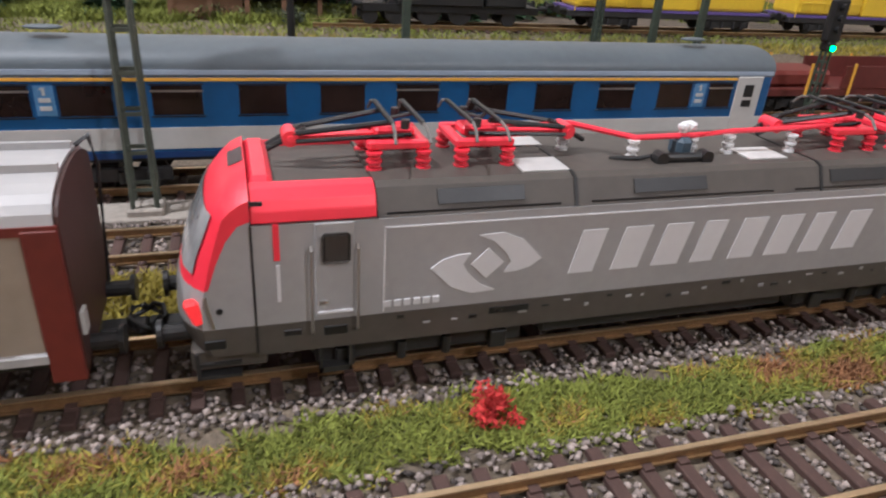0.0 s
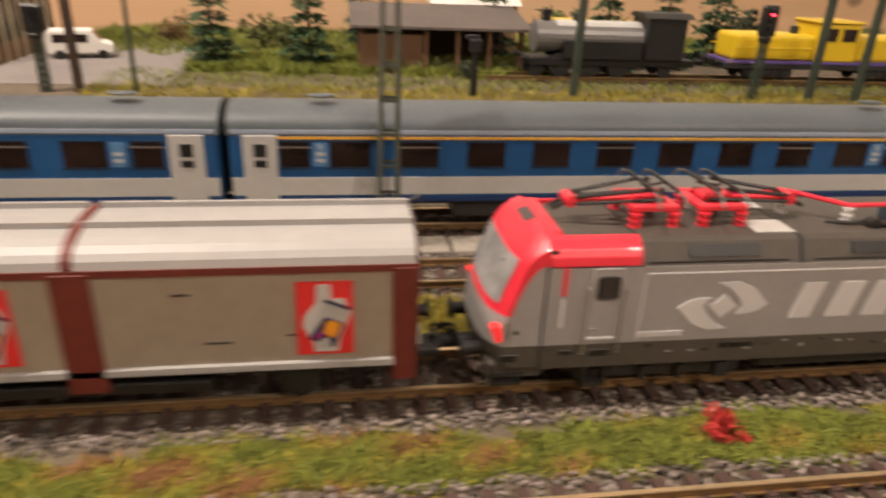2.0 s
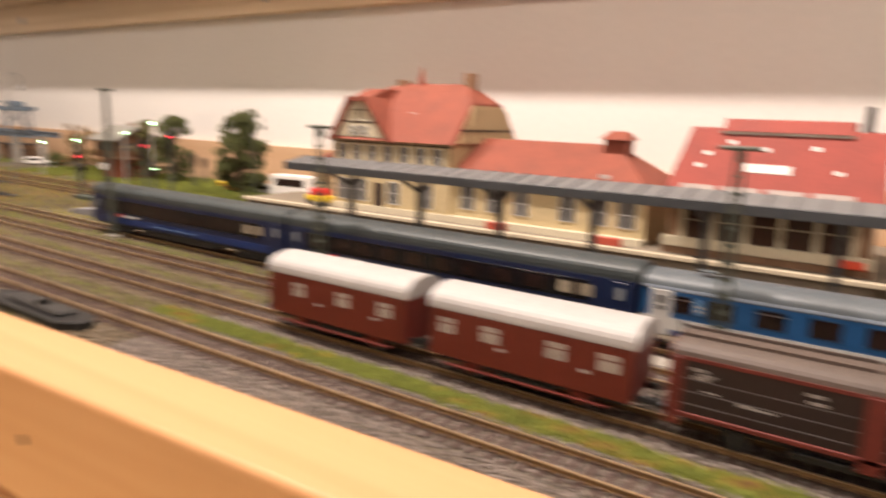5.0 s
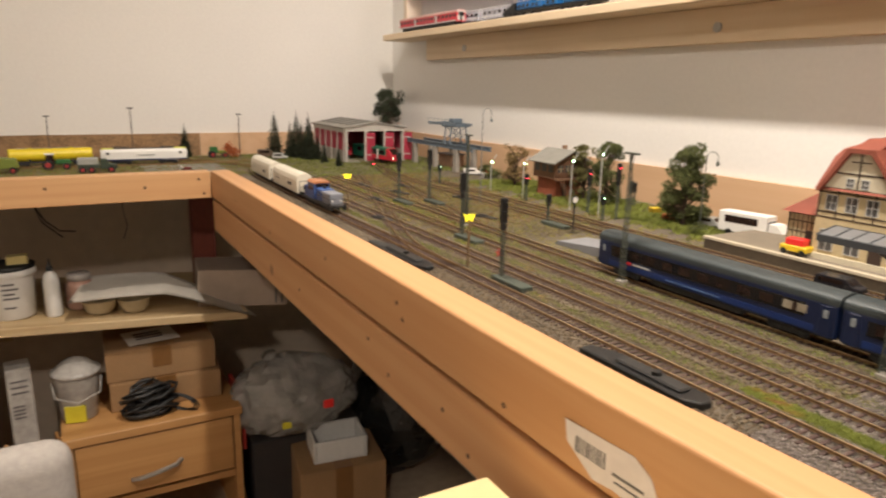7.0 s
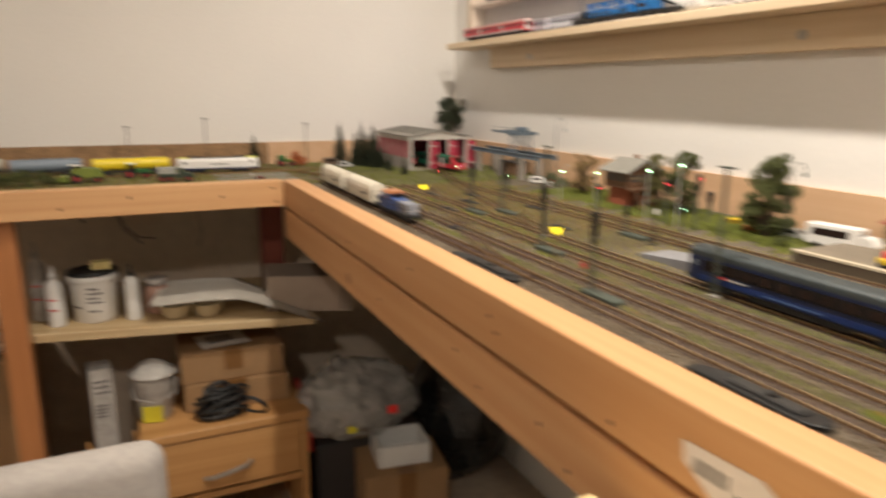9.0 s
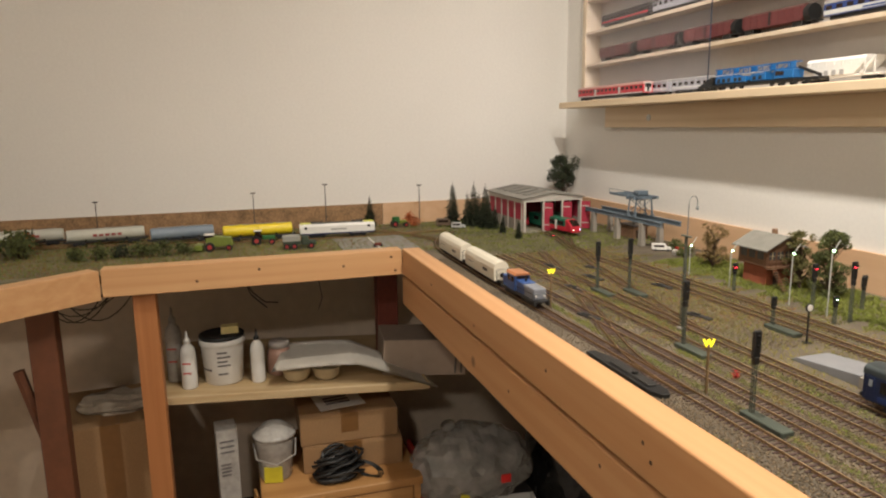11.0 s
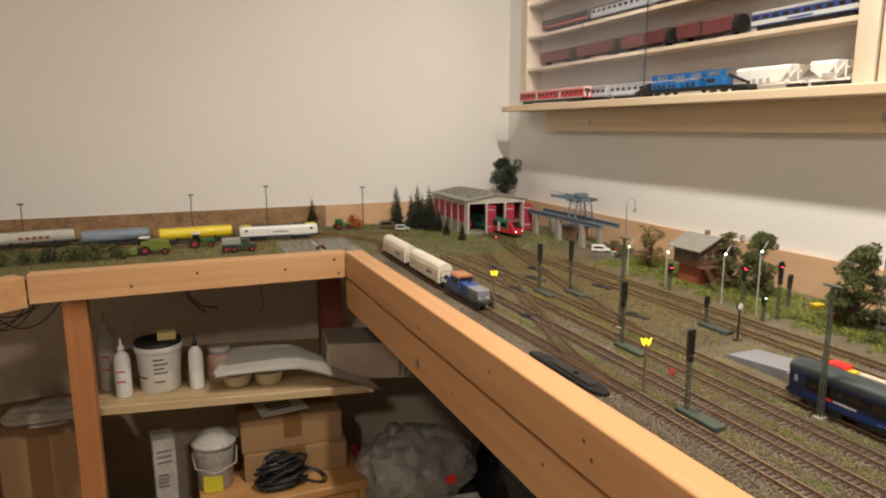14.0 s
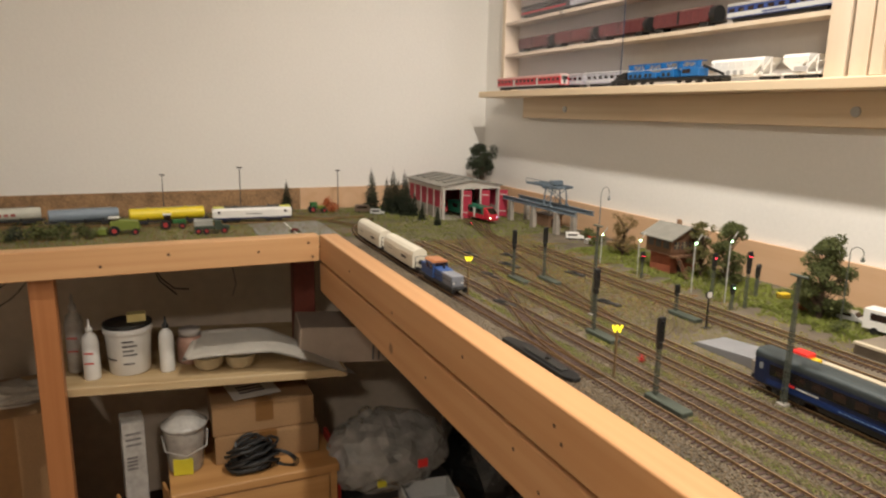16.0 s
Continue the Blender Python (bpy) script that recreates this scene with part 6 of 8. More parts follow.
part("frame", bx(0, .07, -.012, .012, .0, .008), DARK, bw)
rw = thing("stake_wagon", "red-brown flat wagon with yellow stanchions", "freight wagon", "", (.365, .190, 0))
part("deck", bx(0, .225, -.0160, .0160, .0105, .0150, .0005), mat("stake_wagon_brown", (.10, .017, .012), .55, var=.2, scale=250), rw)
part("side_wall", join(bx(.06, .225, -.0163, -.0153, .0150, .0275), bx(.06, .225, .0153, .0163, .0150, .0275)), mat("stake_wagon_brown", (.10, .017, .012), .55, var=.2, scale=250), rw)
for k in range(8):
    x = .004 + k * .031
    for s in (-1, 1):
        part("stanchion", tube([(x, s * .0168, .011), (x, s * .0168, .029)], .0008, 6), mat("stanchion_yellow", (.62, .33, .03), .5), rw)
for x in (.035, .190):
    bogie(rw, x)
part("load", bx(.004, .055, -.013, .013, .015, .024, .002), RUST, rw)

# ---- masts, signals and lamps ----
MAST = mat("mast_green_grey", (.075, .085, .065), .6, var=.25, scale=500)
LIT_RED, LIT_GREEN, LIT_WHITE = glow("lit_red", (1, .03, .05), 16), glow("lit_green", (.03, 1, .14), 20), glow("lit_white", (.5, 1, .45), 30)
LIT_YEL, LIT_WARM = glow("lit_yellow", (1, .80, .02), 2.2), glow("lit_warm", (1, .85, .3), 6)


def lattice(parent, h, b0, b1, rungs, z0=0.0, paint=None):
    """A four-cornered lattice post: corner angles and cross rungs."""
    p = paint or MAST
    for sx, sy in ((-1, -1), (1, -1), (1, 1), (-1, 1)):
        part("corner_angle", cyl((sx * b0, sy * b0, z0), (sx * b1, sy * b1, z0 + h), .00085, .0007, 5), p, parent)
    for k in range(rungs):
        u = (k + .5) / rungs
        r = b0 + (b1 - b0) * u
        z = z0 + h * u
        bm = bmesh.new()
        sq = ((-1, -1), (1, -1), (1, 1), (-1, 1))
        ring = [[bm.verts.new((a * (r + o), b * (r + o), z + t)) for a, b in sq] for o, t in ((-.0003, -.0006), (.0003, -.0006), (.0003, .0006), (-.0003, .0006))]
        for m in range(4):
            for q in range(4):
                bm.faces.new((ring[m][q], ring[m][(q + 1) % 4], ring[(m + 1) % 4][(q + 1) % 4], ring[(m + 1) % 4][q]))
        part("rung", bm, p, parent)


def catenary_mast(place, h, label, head=True, base=.0036):
    m = thing("lattice_mast", label, "mast", "lattice masts between the tracks", place)
    part("footing", bx(-.0055, .0055, -.0055, .0055, -.002, .0045, .0006), CONCRETE, m)
    lattice(m, h - .004, base, base * .5, 13, .0045)
    if head:
        part("lamp_head", join(bx(-.011, .011, -.0025, .0025, h, h + .0025, .0008), bx(-.0015, .0015, -.0015, .0015, h - .006, h + .001)), MAST, m, "flat twin lamp head")
    return m


catenary_mast((.060, .087, GZ), .160, "grey-green lattice mast beside the blue coach", False)
catenary_mast((-.255, .088, GZ), .126, "grey-green lattice mast with flat lamp head")
catenary_mast((-.560, .088, GZ), .126, "grey-green lattice mast with flat lamp head")
catenary_mast((-.860, .090, GZ), .152, "tall grey-green lattice mast with flat lamp head", True, .0022)
catenary_mast((-1.226, .095, GZ), .148, "tall grey-green lattice mast with flat lamp head", True, .0022)
strips = thing("concrete_strip", "low concrete strip with slab joints between the tracks", "kerb", kind="structure")
for k in range(14):
    part("slab", bx(-.30 + k * .055, -.30 + k * .055 + .0535, .0795, .0945, GZ, GZ + .0022, .0004), CONCRETE, strips)


def signal(place, h, lights, label, base=True, facing=1, group="light signals"):
    """A colour-light signal: lattice post, black head with lit lamps, facing along x."""
    s = thing("light_signal", label, "signal", group, place)
    if base:
        part("footing", bx(-.010, .052, -.0085, .0085, -.001, .0065, .0012), mat("signal_plinth", (.05, .06, .045), .7, var=.3), s, "dark green plinth")
    lattice(s, h * .72, .0017, .0014, 10, .004 if base else 0)
    hd = part("head", join(bx(-.0022, .0022, -.0052, .0052, h * .70, h, .0012), bx(-.003, .003, -.003, .003, h * .62, h * .70, .0006)), BLACK, s, "black signal head")
    for k, (dy, u, m) in enumerate(lights):
        x = facing * .0024
        part("lamp", cyl((x, dy, h * u), (x + facing * .001, dy, h * u), .0013, seg=10), m, hd)
        part("hood", cyl((x, dy, h * u + .0012), (x + facing * .003, dy, h * u + .0012), .0016, seg=8), BLACK, hd)
    return s


OFF = mat("lamp_off", (.03, .03, .03), .3)
signal((-.930, -.034, GZ), .100, [(0, .93, OFF), (0, .82, OFF)], "unlit light signal on dark green plinth")
signal((-1.152, .043, GZ), .100, [(0, .93, OFF), (0, .82, OFF)], "unlit light signal on dark green plinth")
signal((-1.490, .098, GZ), .098, [(0, .93, OFF)], "unlit light signal on dark green plinth")
signal((-1.465, .153, GZ), .105, [(0, .93, OFF)], "unlit light signal on dark green plinth")
signal((-1.404, .345, GZ), .055, [(-.002, .86, LIT_RED), (.002, .86, LIT_RED)], "light signal showing two red lamps", False)
signal((-1.245, .372, GZ), .082, [(-.002, .90, LIT_RED), (.002, .90, LIT_RED)], "light signal showing two red lamps", False)
signal((-1.170, .372, GZ), .100, [(-.002, .92, LIT_RED), (.002, .92, LIT_RED)], "light signal showing two red lamps", False)
signal((-1.170, .340, GZ), .046, [(0, .90, LIT_WHITE)], "low light signal with white lamp", False)
signal((-1.690, .300, GZ), .045, [(0, .9, LIT_WHITE)], "low light signal with white lamp", False)
signal((-1.185, .232, GZ), .052, [(0, .9, OFF)], "unlit light signal beside the road", True)
signal((-1.215, .448, GZ), .060, [(0, .9, OFF)], "unlit warning signal with turned head", False)
signal((-1.262, .505, GZ), .048, [(0, .9, OFF)], "low unlit signal by the meadow", False)


def front_signal(place, h, lamp, u, label):
    """A signal seen from the front of the layout, its lamp facing the table edge."""
    s = thing("light_signal", label, "signal", "signals on the terrace", place)
    lattice(s, h * .74, .0018, .0015, 9, 0, IRON)
    hd = part("head", join(bx(-.0055, .0055, -.0022, .0022, h * .68, h, .0014), bx(-.003, .003, -.003, .003, h * .62, h * .68, .0006)), BLACK, s, "black signal head")
    part("lamp", cyl((.0005, -.0024, h * u), (.0005, -.0034, h * u), .0014, seg=12), lamp, hd)
    for z in (.76, .84, .92):
        part("hood", cyl((0, -.0024, h * z + .0012), (0, -.0045, h * z + .0012), .0017, seg=8), BLACK, hd)
    return s


front_signal((.392, .160, GZ), .069, LIT_GREEN, .64, "signal with glowing green lamp beside the coach")
front_signal((.305, .250, PZ), .058, LIT_RED, .92, "signal with glowing red lamp on the terrace")
front_signal((-.118, .250, PZ), .046, OFF, .9, "unlit signal on the terrace")
for x, h in ((.345, .075), (.379, .075), (-.101, .066), (.185, .088)):
    pl = thing("iron_pole", "slender dark iron pole on the terrace", "pole", "poles on the terrace", (x, .250, PZ))
    part("shaft", bx(-.0022, .0022, -.0018, .0018, 0, h, .0003), IRON if h > .07 else TIMBER, pl)
    part("cross_arm", bx(-.007, .007, -.0012, .0012, h - .010, h - .008), IRON, pl)
dk = thing("water_crane", "black water crane post on the terrace", "post", "", (.122, .250, PZ))
part("column", cyl((0, 0, 0), (0, 0, .026), .0022, .0018), BLACK, dk)
part("head", join(bx(-.0035, .0035, -.003, .003, .026, .034, .001), bx(-.006, .002, -.0015, .0015, .0335, .036, .0005)), BLACK, dk)


def street_lamp(place, h, lit, label, arm=.012, turn=0.0, paint=None):
    p = thing("street_lamp", label, "lamp", "street lamps", place, turn)
    m = paint or MAST
    part("post", cyl((0, 0, 0), (0, 0, h), .0013, .0009, 8), m, p)
    pts = [(arm / 2 - arm / 2 * math.cos(a), 0, h + arm / 2 * math.sin(a)) for a in [k * math.pi / 8 for k in range(9)]] + [(arm, 0, h - .006)]
    part("arm", tube(pts, .0007, 6), m, p)
    part("shade", cyl((arm, 0, h - .011), (arm, 0, h - .005), .0036, .0012, 12), m, p)
    part("glass", ball((arm, 0, h - .0115), .0022, 1), lit, p)
    return p


street_lamp((-1.413, .240, GZ), .172, OFF, "tall curved street lamp in the yard", .028, 110, mat("lamp_grey", (.16, .17, .17), .5))
street_lamp((-1.035, .428, GZ), .122, OFF, "curved dark street lamp beside the large tree", .018, 20)
for x, y, h in ((-1.425, .352, .083), (-1.285, .362, .102), (-1.205, .362, .121), (-1.545, .350, .074)):
    q = thing("yard_lamp", "pale post with slanted arm and lit white lamp", "lamp", "yard lamps", (x, y, GZ))
    part("post", cyl((0, 0, 0), (0, 0, h - .012), .0011, seg=8), mat("pale_post", (.45, .45, .42), .5), q)
    part("arm", tube([(0, 0, h - .012), (.002, .013, h + .008)], .0008, 6), mat("pale_post", (.45, .45, .42), .5), q)
    part("lamp", ball((.0015, .001, h - .009), .0017, 1), LIT_WHITE, q)
for x, y, h in ((-2.395, -.305, .150), (-2.49, -.512, .124), (-2.47, .008, .130), (-2.47, -.945, .118)):
    q = thing("post_lamp", "dark lamp post with flat twin head on the wing", "lamp", "post lamps on the wing", (x, y, GZ))
    part("post", cyl((0, 0, 0), (0, 0, h), .0017, .0012, 8), mat("post_brown", (.06, .05, .045), .6), q)
    part("head", bx(-.004, .004, -.008, .008, h, h + .0035, .001), mat("post_brown", (.06, .05, .045), .6), q)
q = thing("gas_lamp", "dark post with glowing yellow lamp on the terrace", "lamp", "", (-.071, .250, PZ))
part("post", cyl((0, 0, 0), (0, 0, .074), .0014, .001, 8), IRON, q)
part("lamp", join(bx(-.0028, .0028, -.0028, .0028, .074, .0785, .0008)), LIT_WARM, q)
ck = thing("platform_clock", "black post with round white station clock", "clock", "", (-1.110, .224, GZ))
part("post", cyl((0, 0, 0), (0, 0, .050), .0014, seg=8), BLACK, ck)
part("foot", bx(-.005, .005, -.005, .005, 0, .002, .0005), BLACK, ck)
part("rim", cyl((-.0012, 0, .054), (.0012, 0, .054), .0062, seg=20), BLACK, ck)
part("dial", cyl((.0013, 0, .054), (.0018, 0, .054), .0050, seg=20), WHITE, ck)


def letter_board(place, h, label):
    """A post with a lit yellow letter W on top, facing along the tracks."""
    b = thing("whistle_board", label, "sign", "lit letter boards", place)
    part("post", bx(-.0013, .0013, -.0013, .0013, 0, h - .010, .0002), mat("board_post", (.20, .13, .06), .7), b)
    cu = bpy.data.curves.new("letter", "FONT")
    cu.body, cu.size, cu.extrude, cu.align_x, cu.offset = "W", .0125, .0008, "CENTER", .0004
    cu.materials.append(LIT_YEL)
    o = new("letter", cu)
    o.parent = b
    o.matrix_basis = pose(.0, 0, h - .010, 90, 0, 72)
    tagged(o, "glowing yellow letter W")
    return b


letter_board((-1.0, -.038, GZ), .070, "small post with glowing yellow letter W")
letter_board((-1.412, -.040, GZ), .072, "small post with glowing yellow letter W")

# turnout motors along the table edge
for x0, x1, y in ((-1.170, -1.003, -.092), (-.712, -.588, -.088)):
    sl = thing("turnout_motor", "flat black turnout motor casing beside the rails", "casing", "turnout motors", (x0, y, GZ))
    L = x1 - x0
    part("plate", prism([(0, -.012), (L * .9, -.012), (L, -.004), (L, .006), (L * .93, .012), (L * .25, .012), (0, .002)], "z", 0, .0065, .001), BLACK, sl)
    part("cover", bx(L * .3, L * .85, -.007, .006, .0065, .0095, .0015), mat("motor_dark", (.02, .018, .016), .6), sl)
    part("lever", cyl((L * .62, -.001, .0095), (L * .62, -.001, .0125), .004, seg=14), BLACK, sl)
for k, (x, y, L) in enumerate(((-1.36, -.012, .05), (-1.55, .06, .06), (-1.62, .14, .06), (-1.70, .19, .05), (-1.5, .23, .05), (-1.75, .11, .06), (-1.3, .16, .05))):
    tb = thing("point_lever_box", "small dark point lever box beside the rails", "casing", "point lever boxes", (x, y, GZ), 12)
    part("box", bx(0, L, -.006, .006, 0, .004, .001), DARK, tb)
    part("cap", bx(L * .2, L * .55, -.004, .004, .004, .0062, .0008), BLACK, tb)

# ---- signal cabin ----
sg = thing("signal_cabin", "brown half-timbered signal cabin with grey roof and balcony", "building", "", (-1.480, .418, GZ))
sg.scale = (.84, .84, .84)
CABR = mat("cabin_red_brick", (.27, .075, .035), .85, var=.25, scale=700)
CABT = mat("cabin_timber", (.15, .075, .038), .8, var=.3, scale=500)
part("lower_wall", bx(.008, .082, .010, .090, 0, .048), CABR, sg, "red brick ground floor")
part("upper_wall", bx(.0, .090, .0, .100, .048, .088), CABT, sg, "brown timber upper floor")
part("roof", prism([(-.012, .086), (.050, .117), (.112, .086), (.112, .089), (.050, .120), (-.012, .089)], "x", -.012, .102), mat("cabin_roof", (.24, .23, .20), .8, var=.2, scale=400), sg, "weathered grey roof")
part("gable", prism([(.0, .088), (.050, .114), (.100, .088)], "x", .0875, .0900), CABT, sg)
part("chimney", bx(.030, .040, .066, .076, .105, .127, .0006), BRICK, sg)
part("balcony", bx(.088, .108, -.004, .104, .046, .050), CABT, sg)
for k in range(8):
    part("rail_post", bx(.1055, .107, -.002 + k * .0145, -.0005 + k * .0145, .050, .062), CABT, sg)
part("hand_rail", bx(.105, .1075, -.004, .104, .062, .0636), CABT, sg)
for k in range(4):
    y = .008 + k * .023
    w = part("window", bx(.0898, .0906, y, y + .017, .064, .082), PANE, sg)
    part("window_frame", join(bx(.0903, .0912, y + .0078, y + .0092, .064, .082), bx(.0903, .0912, y, y + .017, .0725, .0738)), OCHRE, w)
for k in range(3):
    x = .008 + k * .027
    part("window", bx(x, x + .019, -.0006, .0004, .064, .082), PANE, sg)
part("door", bx(.0815, .083, .030, .045, 0, .034), TIMBER, sg)
for k in range(9):
    part("stair_step", bx(.110 + k * .0042, .115 + k * .0042, -.004, .010, .046 - k * .0051, .0475 - k * .0051), CABT, sg)
part("porch_roof", prism([(.060, .092), (.096, .092), (.096, .0945), (.060, .1005)], "x", .09, .112), mat("cabin_roof", (.24, .23, .20), .8), sg)

# ---- engine shed ----
es = thing("engine_shed", "engine shed with red-panelled walls, white portal posts and grey roof", "building", "", (-2.485, .258, GZ))
SX, SYW = .283, .195
SRED = mat("shed_red_panel", (.36, .022, .050), .6, var=.15, scale=300)
SPOST = mat("shed_white_post", (.50, .46, .41), .7, var=.12, scale=300)
part("roof", prism([(-.008, .100), (SYW / 2, .117), (SYW + .008, .100), (SYW + .008, .104), (SYW / 2, .121), (-.008, .104)], "x", -.006, SX + .008), mat("shed_roof", (.27, .255, .225), .8, var=.25, scale=200), es, "grey felt roof with raised strips")
for k in range(5):
    for u in (.10, .56):
        part("roof_strip", prism([(SYW * u, .1052 + .034 * min(u, 1 - u)), (SYW * (u + .34), .1052 + .034 * min(u + .34, .66 - u)), (SYW * (u + .34), .1085 + .034 * min(u + .34, .66 - u)), (SYW * u, .1085 + .034 * min(u, 1 - u))] if u < .5 else [(SYW * u, .1192 - .034 * (u - .5)), (SYW * (u + .34), .1192 - .034 * (u - .16)), (SYW * (u + .34), .1225 - .034 * (u - .16)), (SYW * u, .1225 - .034 * (u - .5))], "x", .018 + k * .054, .042 + k * .054), mat("roof_strip_grey", (.20, .19, .17), .7, var=.2), es)
part("gable_beam", prism([(0, .092), (0, .1015), (SYW / 2, .1175), (SYW, .1015), (SYW, .092)], "x", SX - .002, SX + .003), SPOST, es, "pale portal gable")
part("eaves_beam", bx(.002, SX - .003, -.003, .001, .088, .100, .0005), SPOST, es)
part("rear_wall", bx(0, .004, 0, SYW, 0, .100), SRED, es)
for y in (0, SYW - .004):
    part("side_wall", bx(.004, SX - .003, y, y + .004, .036, .100), SRED, es, "dark red side wall")
    part("plinth", bx(.004, SX - .003, y - .0005, y + .0045, 0, .036), CONCRETE, es, "grey rendered plinth")
    for k in range(6):
        part("wall_post", bx(.004 + k * .053, .010 + k * .053, y - .002, y + .006, 0, .088), SPOST, es)
for k in range(4):
    y = k * (SYW - .007) / 3
    part("portal_post", bx(SX - .003, SX + .004, y, y + .007, 0, .092), SPOST, es, "pale portal post")
    if k:
        # gate leaves stand open, folded back against the posts
        o = part("gate", turned(bx(0, .026, 0, .0022, .004, .088, .0004), pose(SX + .0045, y + .0045, 0, 0, 0, 52)), SRED, es, "open red gate leaf")
        for z in (.020, .072):
            part("hinge_strap", turned(bx(.001, .022, -.0006, .0001, z, z + .003), pose(SX + .0045, y + .0045, 0, 0, 0, 52)), SPOST, o)
part("floor_slab", bx(0, SX + .01, 0, SYW, 0, .002), CONCRETE, es)
rl = thing("parked_locomotive", "dark red locomotive parked inside the engine shed", "locomotive", "", (-2.43, .291, 0), 0)
part("body", bx(0, .150, -.015, .015, .010, .040, .003, 2), mat("loco_dark_red", (.22, .025, .025), .5), rl)
part("nose", prism([(.150, .010), (.150, .040), (.158, .038), (.166, .024), (.166, .010)], "y", -.0145, .0145, .002), mat("railcar_red", (.52, .02, .04), .4), rl)
part("windscreen", prism([(.1585, .0372), (.1645, .0270), (.1655, .0275), (.1595, .0378)], "y", -.011, .011), WIN_DARK, rl)
for k in (-1, 1):
    part("headlamp", ball((.1663, k * .009, .017), .0013, 1), WHITE, rl)
for x in (.03, .125):
    bogie(rl, x)
rc = thing("railcar", "green and red regional railcar leaving the engine shed", "railcar", "", (-2.309, .340, 0), 7)
part("body", bx(0, .20, -.017, .017, .008, .044, .003, 2), mat("railcar_green", (.02, .13, .075), .4), rc)
part("nose", prism([(.200, .008), (.200, .044), (.212, .042), (.232, .026), (.236, .008)], "y", -.0165, .0165, .003, 2), mat("railcar_red", (.52, .02, .04), .4), rc, "red sloping nose")
part("red_band", bx(.10, .202, -.0174, .0174, .009, .022), mat("railcar_red", (.52, .02, .04), .4), rc)
part("windscreen", prism([(.2125, .0418), (.2315, .0268), (.2330, .0275), (.2140, .0426)], "y", -.0125, .0125), WIN_DARK, rc)
for s in (-1, 1):
    for x in (.03, .075, .120, .165):
        part("window", bx(x, x + .028, s * .0171 - .0003, s * .0171 + .0003, .025, .037), WIN_DARK, rc)
    part("headlamp", ball((.2335, s * .011, .0165), .0016, 1), glow("blue_white_lamp", (.45, .6, 1), 8) if s > 0 else LIT_WHITE, rc)
    part("door", bx(.150, .160, s * .0173 - .0003, s * .0173 + .0003, .010, .039), WHITE, rc)
for x in (.04, .18):
    bogie(rc, x)
stop = thing("ground_signal", "low ground signal with red lamp before the shed", "signal", "", (-2.089, .300, GZ))
part("box", bx(-.003, .003, -.004, .004, 0, .010, .001), BLACK, stop)
part("lamp", ball((.0035, 0, .007), .0014, 1), LIT_RED, stop)

# ---- gantry crane and yard goods ----
cr = thing("gantry_crane", "blue-grey steel gantry crane on a long craneway with concrete piers", "crane", "", (-2.005, .486, GZ))
CRN = mat("crane_blue_grey", (.13, .17, .21), .5, var=.2)
for y in (-.028, .028):
    part("craneway", join(bx(-.180, .205, y - .0030, y + .0030, .070, .0725, .0003), bx(-.180, .205, y - .0008, y + .0008, .062, .070), bx(-.180, .205, y - .0030, y + .0030, .0600, .0625, .0003)), CRN, cr, "steel runway girder")
    for x in (-.130, 0, .120):
        part("pier", prism([(x - .010, 0), (x + .010, 0), (x + .007, .0600), (x - .007, .0600)], "y", y - .006, y + .006, .0006), CONCRETE, cr, "pale concrete pier")
for x in (.050, .082):
    for y in (-.028, .028):
        part("leg", join(cyl((x, y, .0725), (x, y * .8, .122), .0024, .0020, 8), bx(x - .006, x + .006, y - .003, y + .003, .0725, .0775, .0006)), CRN, cr)
    part("cross_beam", bx(x - .003, x + .003, -.034, .034, .118, .126, .0008), CRN, cr)
    part("brace", join(tube([(x, -.028, .080), (x, .022, .118)], .0011, 6), tube([(x, .028, .080), (x, -.022, .118)], .0011, 6)), CRN, cr)
for y in (-.024, .024):
    part("top_beam", bx(-.050, .110, y - .0028, y + .0028, .122, .129, .0008), CRN, cr)
for k in range(9):
    part("tie", bx(-.046 + k * .018, -.043 + k * .018, -.024, .024, .1255, .1275), CRN, cr)
part("trolley", bx(.055, .078, -.016, .016, .129, .141, .0015), CRN, cr)
part("hook_rope", cyl((.066, 0, .050), (.066, 0, .129), .0006, seg=6), BLACK, cr)
part("handrail", tube([(-.05, -.026, .129), (-.05, -.026, .138), (.11, -.026, .138), (.11, -.026, .129)], .0007, 6), CRN, cr)
gb = thing("goods_shed", "small brown goods shed under the crane", "building", "", (-2.05, .495, GZ))
part("wall", bx(0, .07, 0, .045, 0, .035), BRICK, gb)
part("roof", bx(-.004, .074, -.004, .049, .035, .038), mat("felt_roof", (.12, .10, .09), .9), gb)
part("door", bx(.0695, .0712, .008, .028, 0, .025), TIMBER, gb)
small_van((-1.82, .445, GZ), 60, .048, .018, .010, WHITE, "white model car in the goods yard")
for k, (x, y, m) in enumerate(((-1.78, .50, RED), (-1.75, .47, WHITE), (-1.70, .50, BRICK), (-1.13, .46, mat("crate_orange", (.5, .14, .03), .6)), (-1.19, .49, YELLOW), (-1.16, .52, mat("crate_orange", (.5, .14, .03), .6)))):
    cb = thing("goods_crate", "small painted crate standing in the yard", "crate", "yard crates", (x, y, GZ), 20 * k)
    part("box", bx(-.010, .010, -.007, .007, 0, .011, .0008), m, cb)
    for z in (.0035, .0075):
        part("batten", bx(-.0106, .0106, -.0076, .0076, z - .0006, z + .0006), TIMBER, cb)

# ---- vehicles on the wing ----
LIME = mat("harvester_lime", (.16, .20, .03), .5, var=.12)
TGREEN = mat("tractor_green", (.03, .13, .03), .5, var=.2)


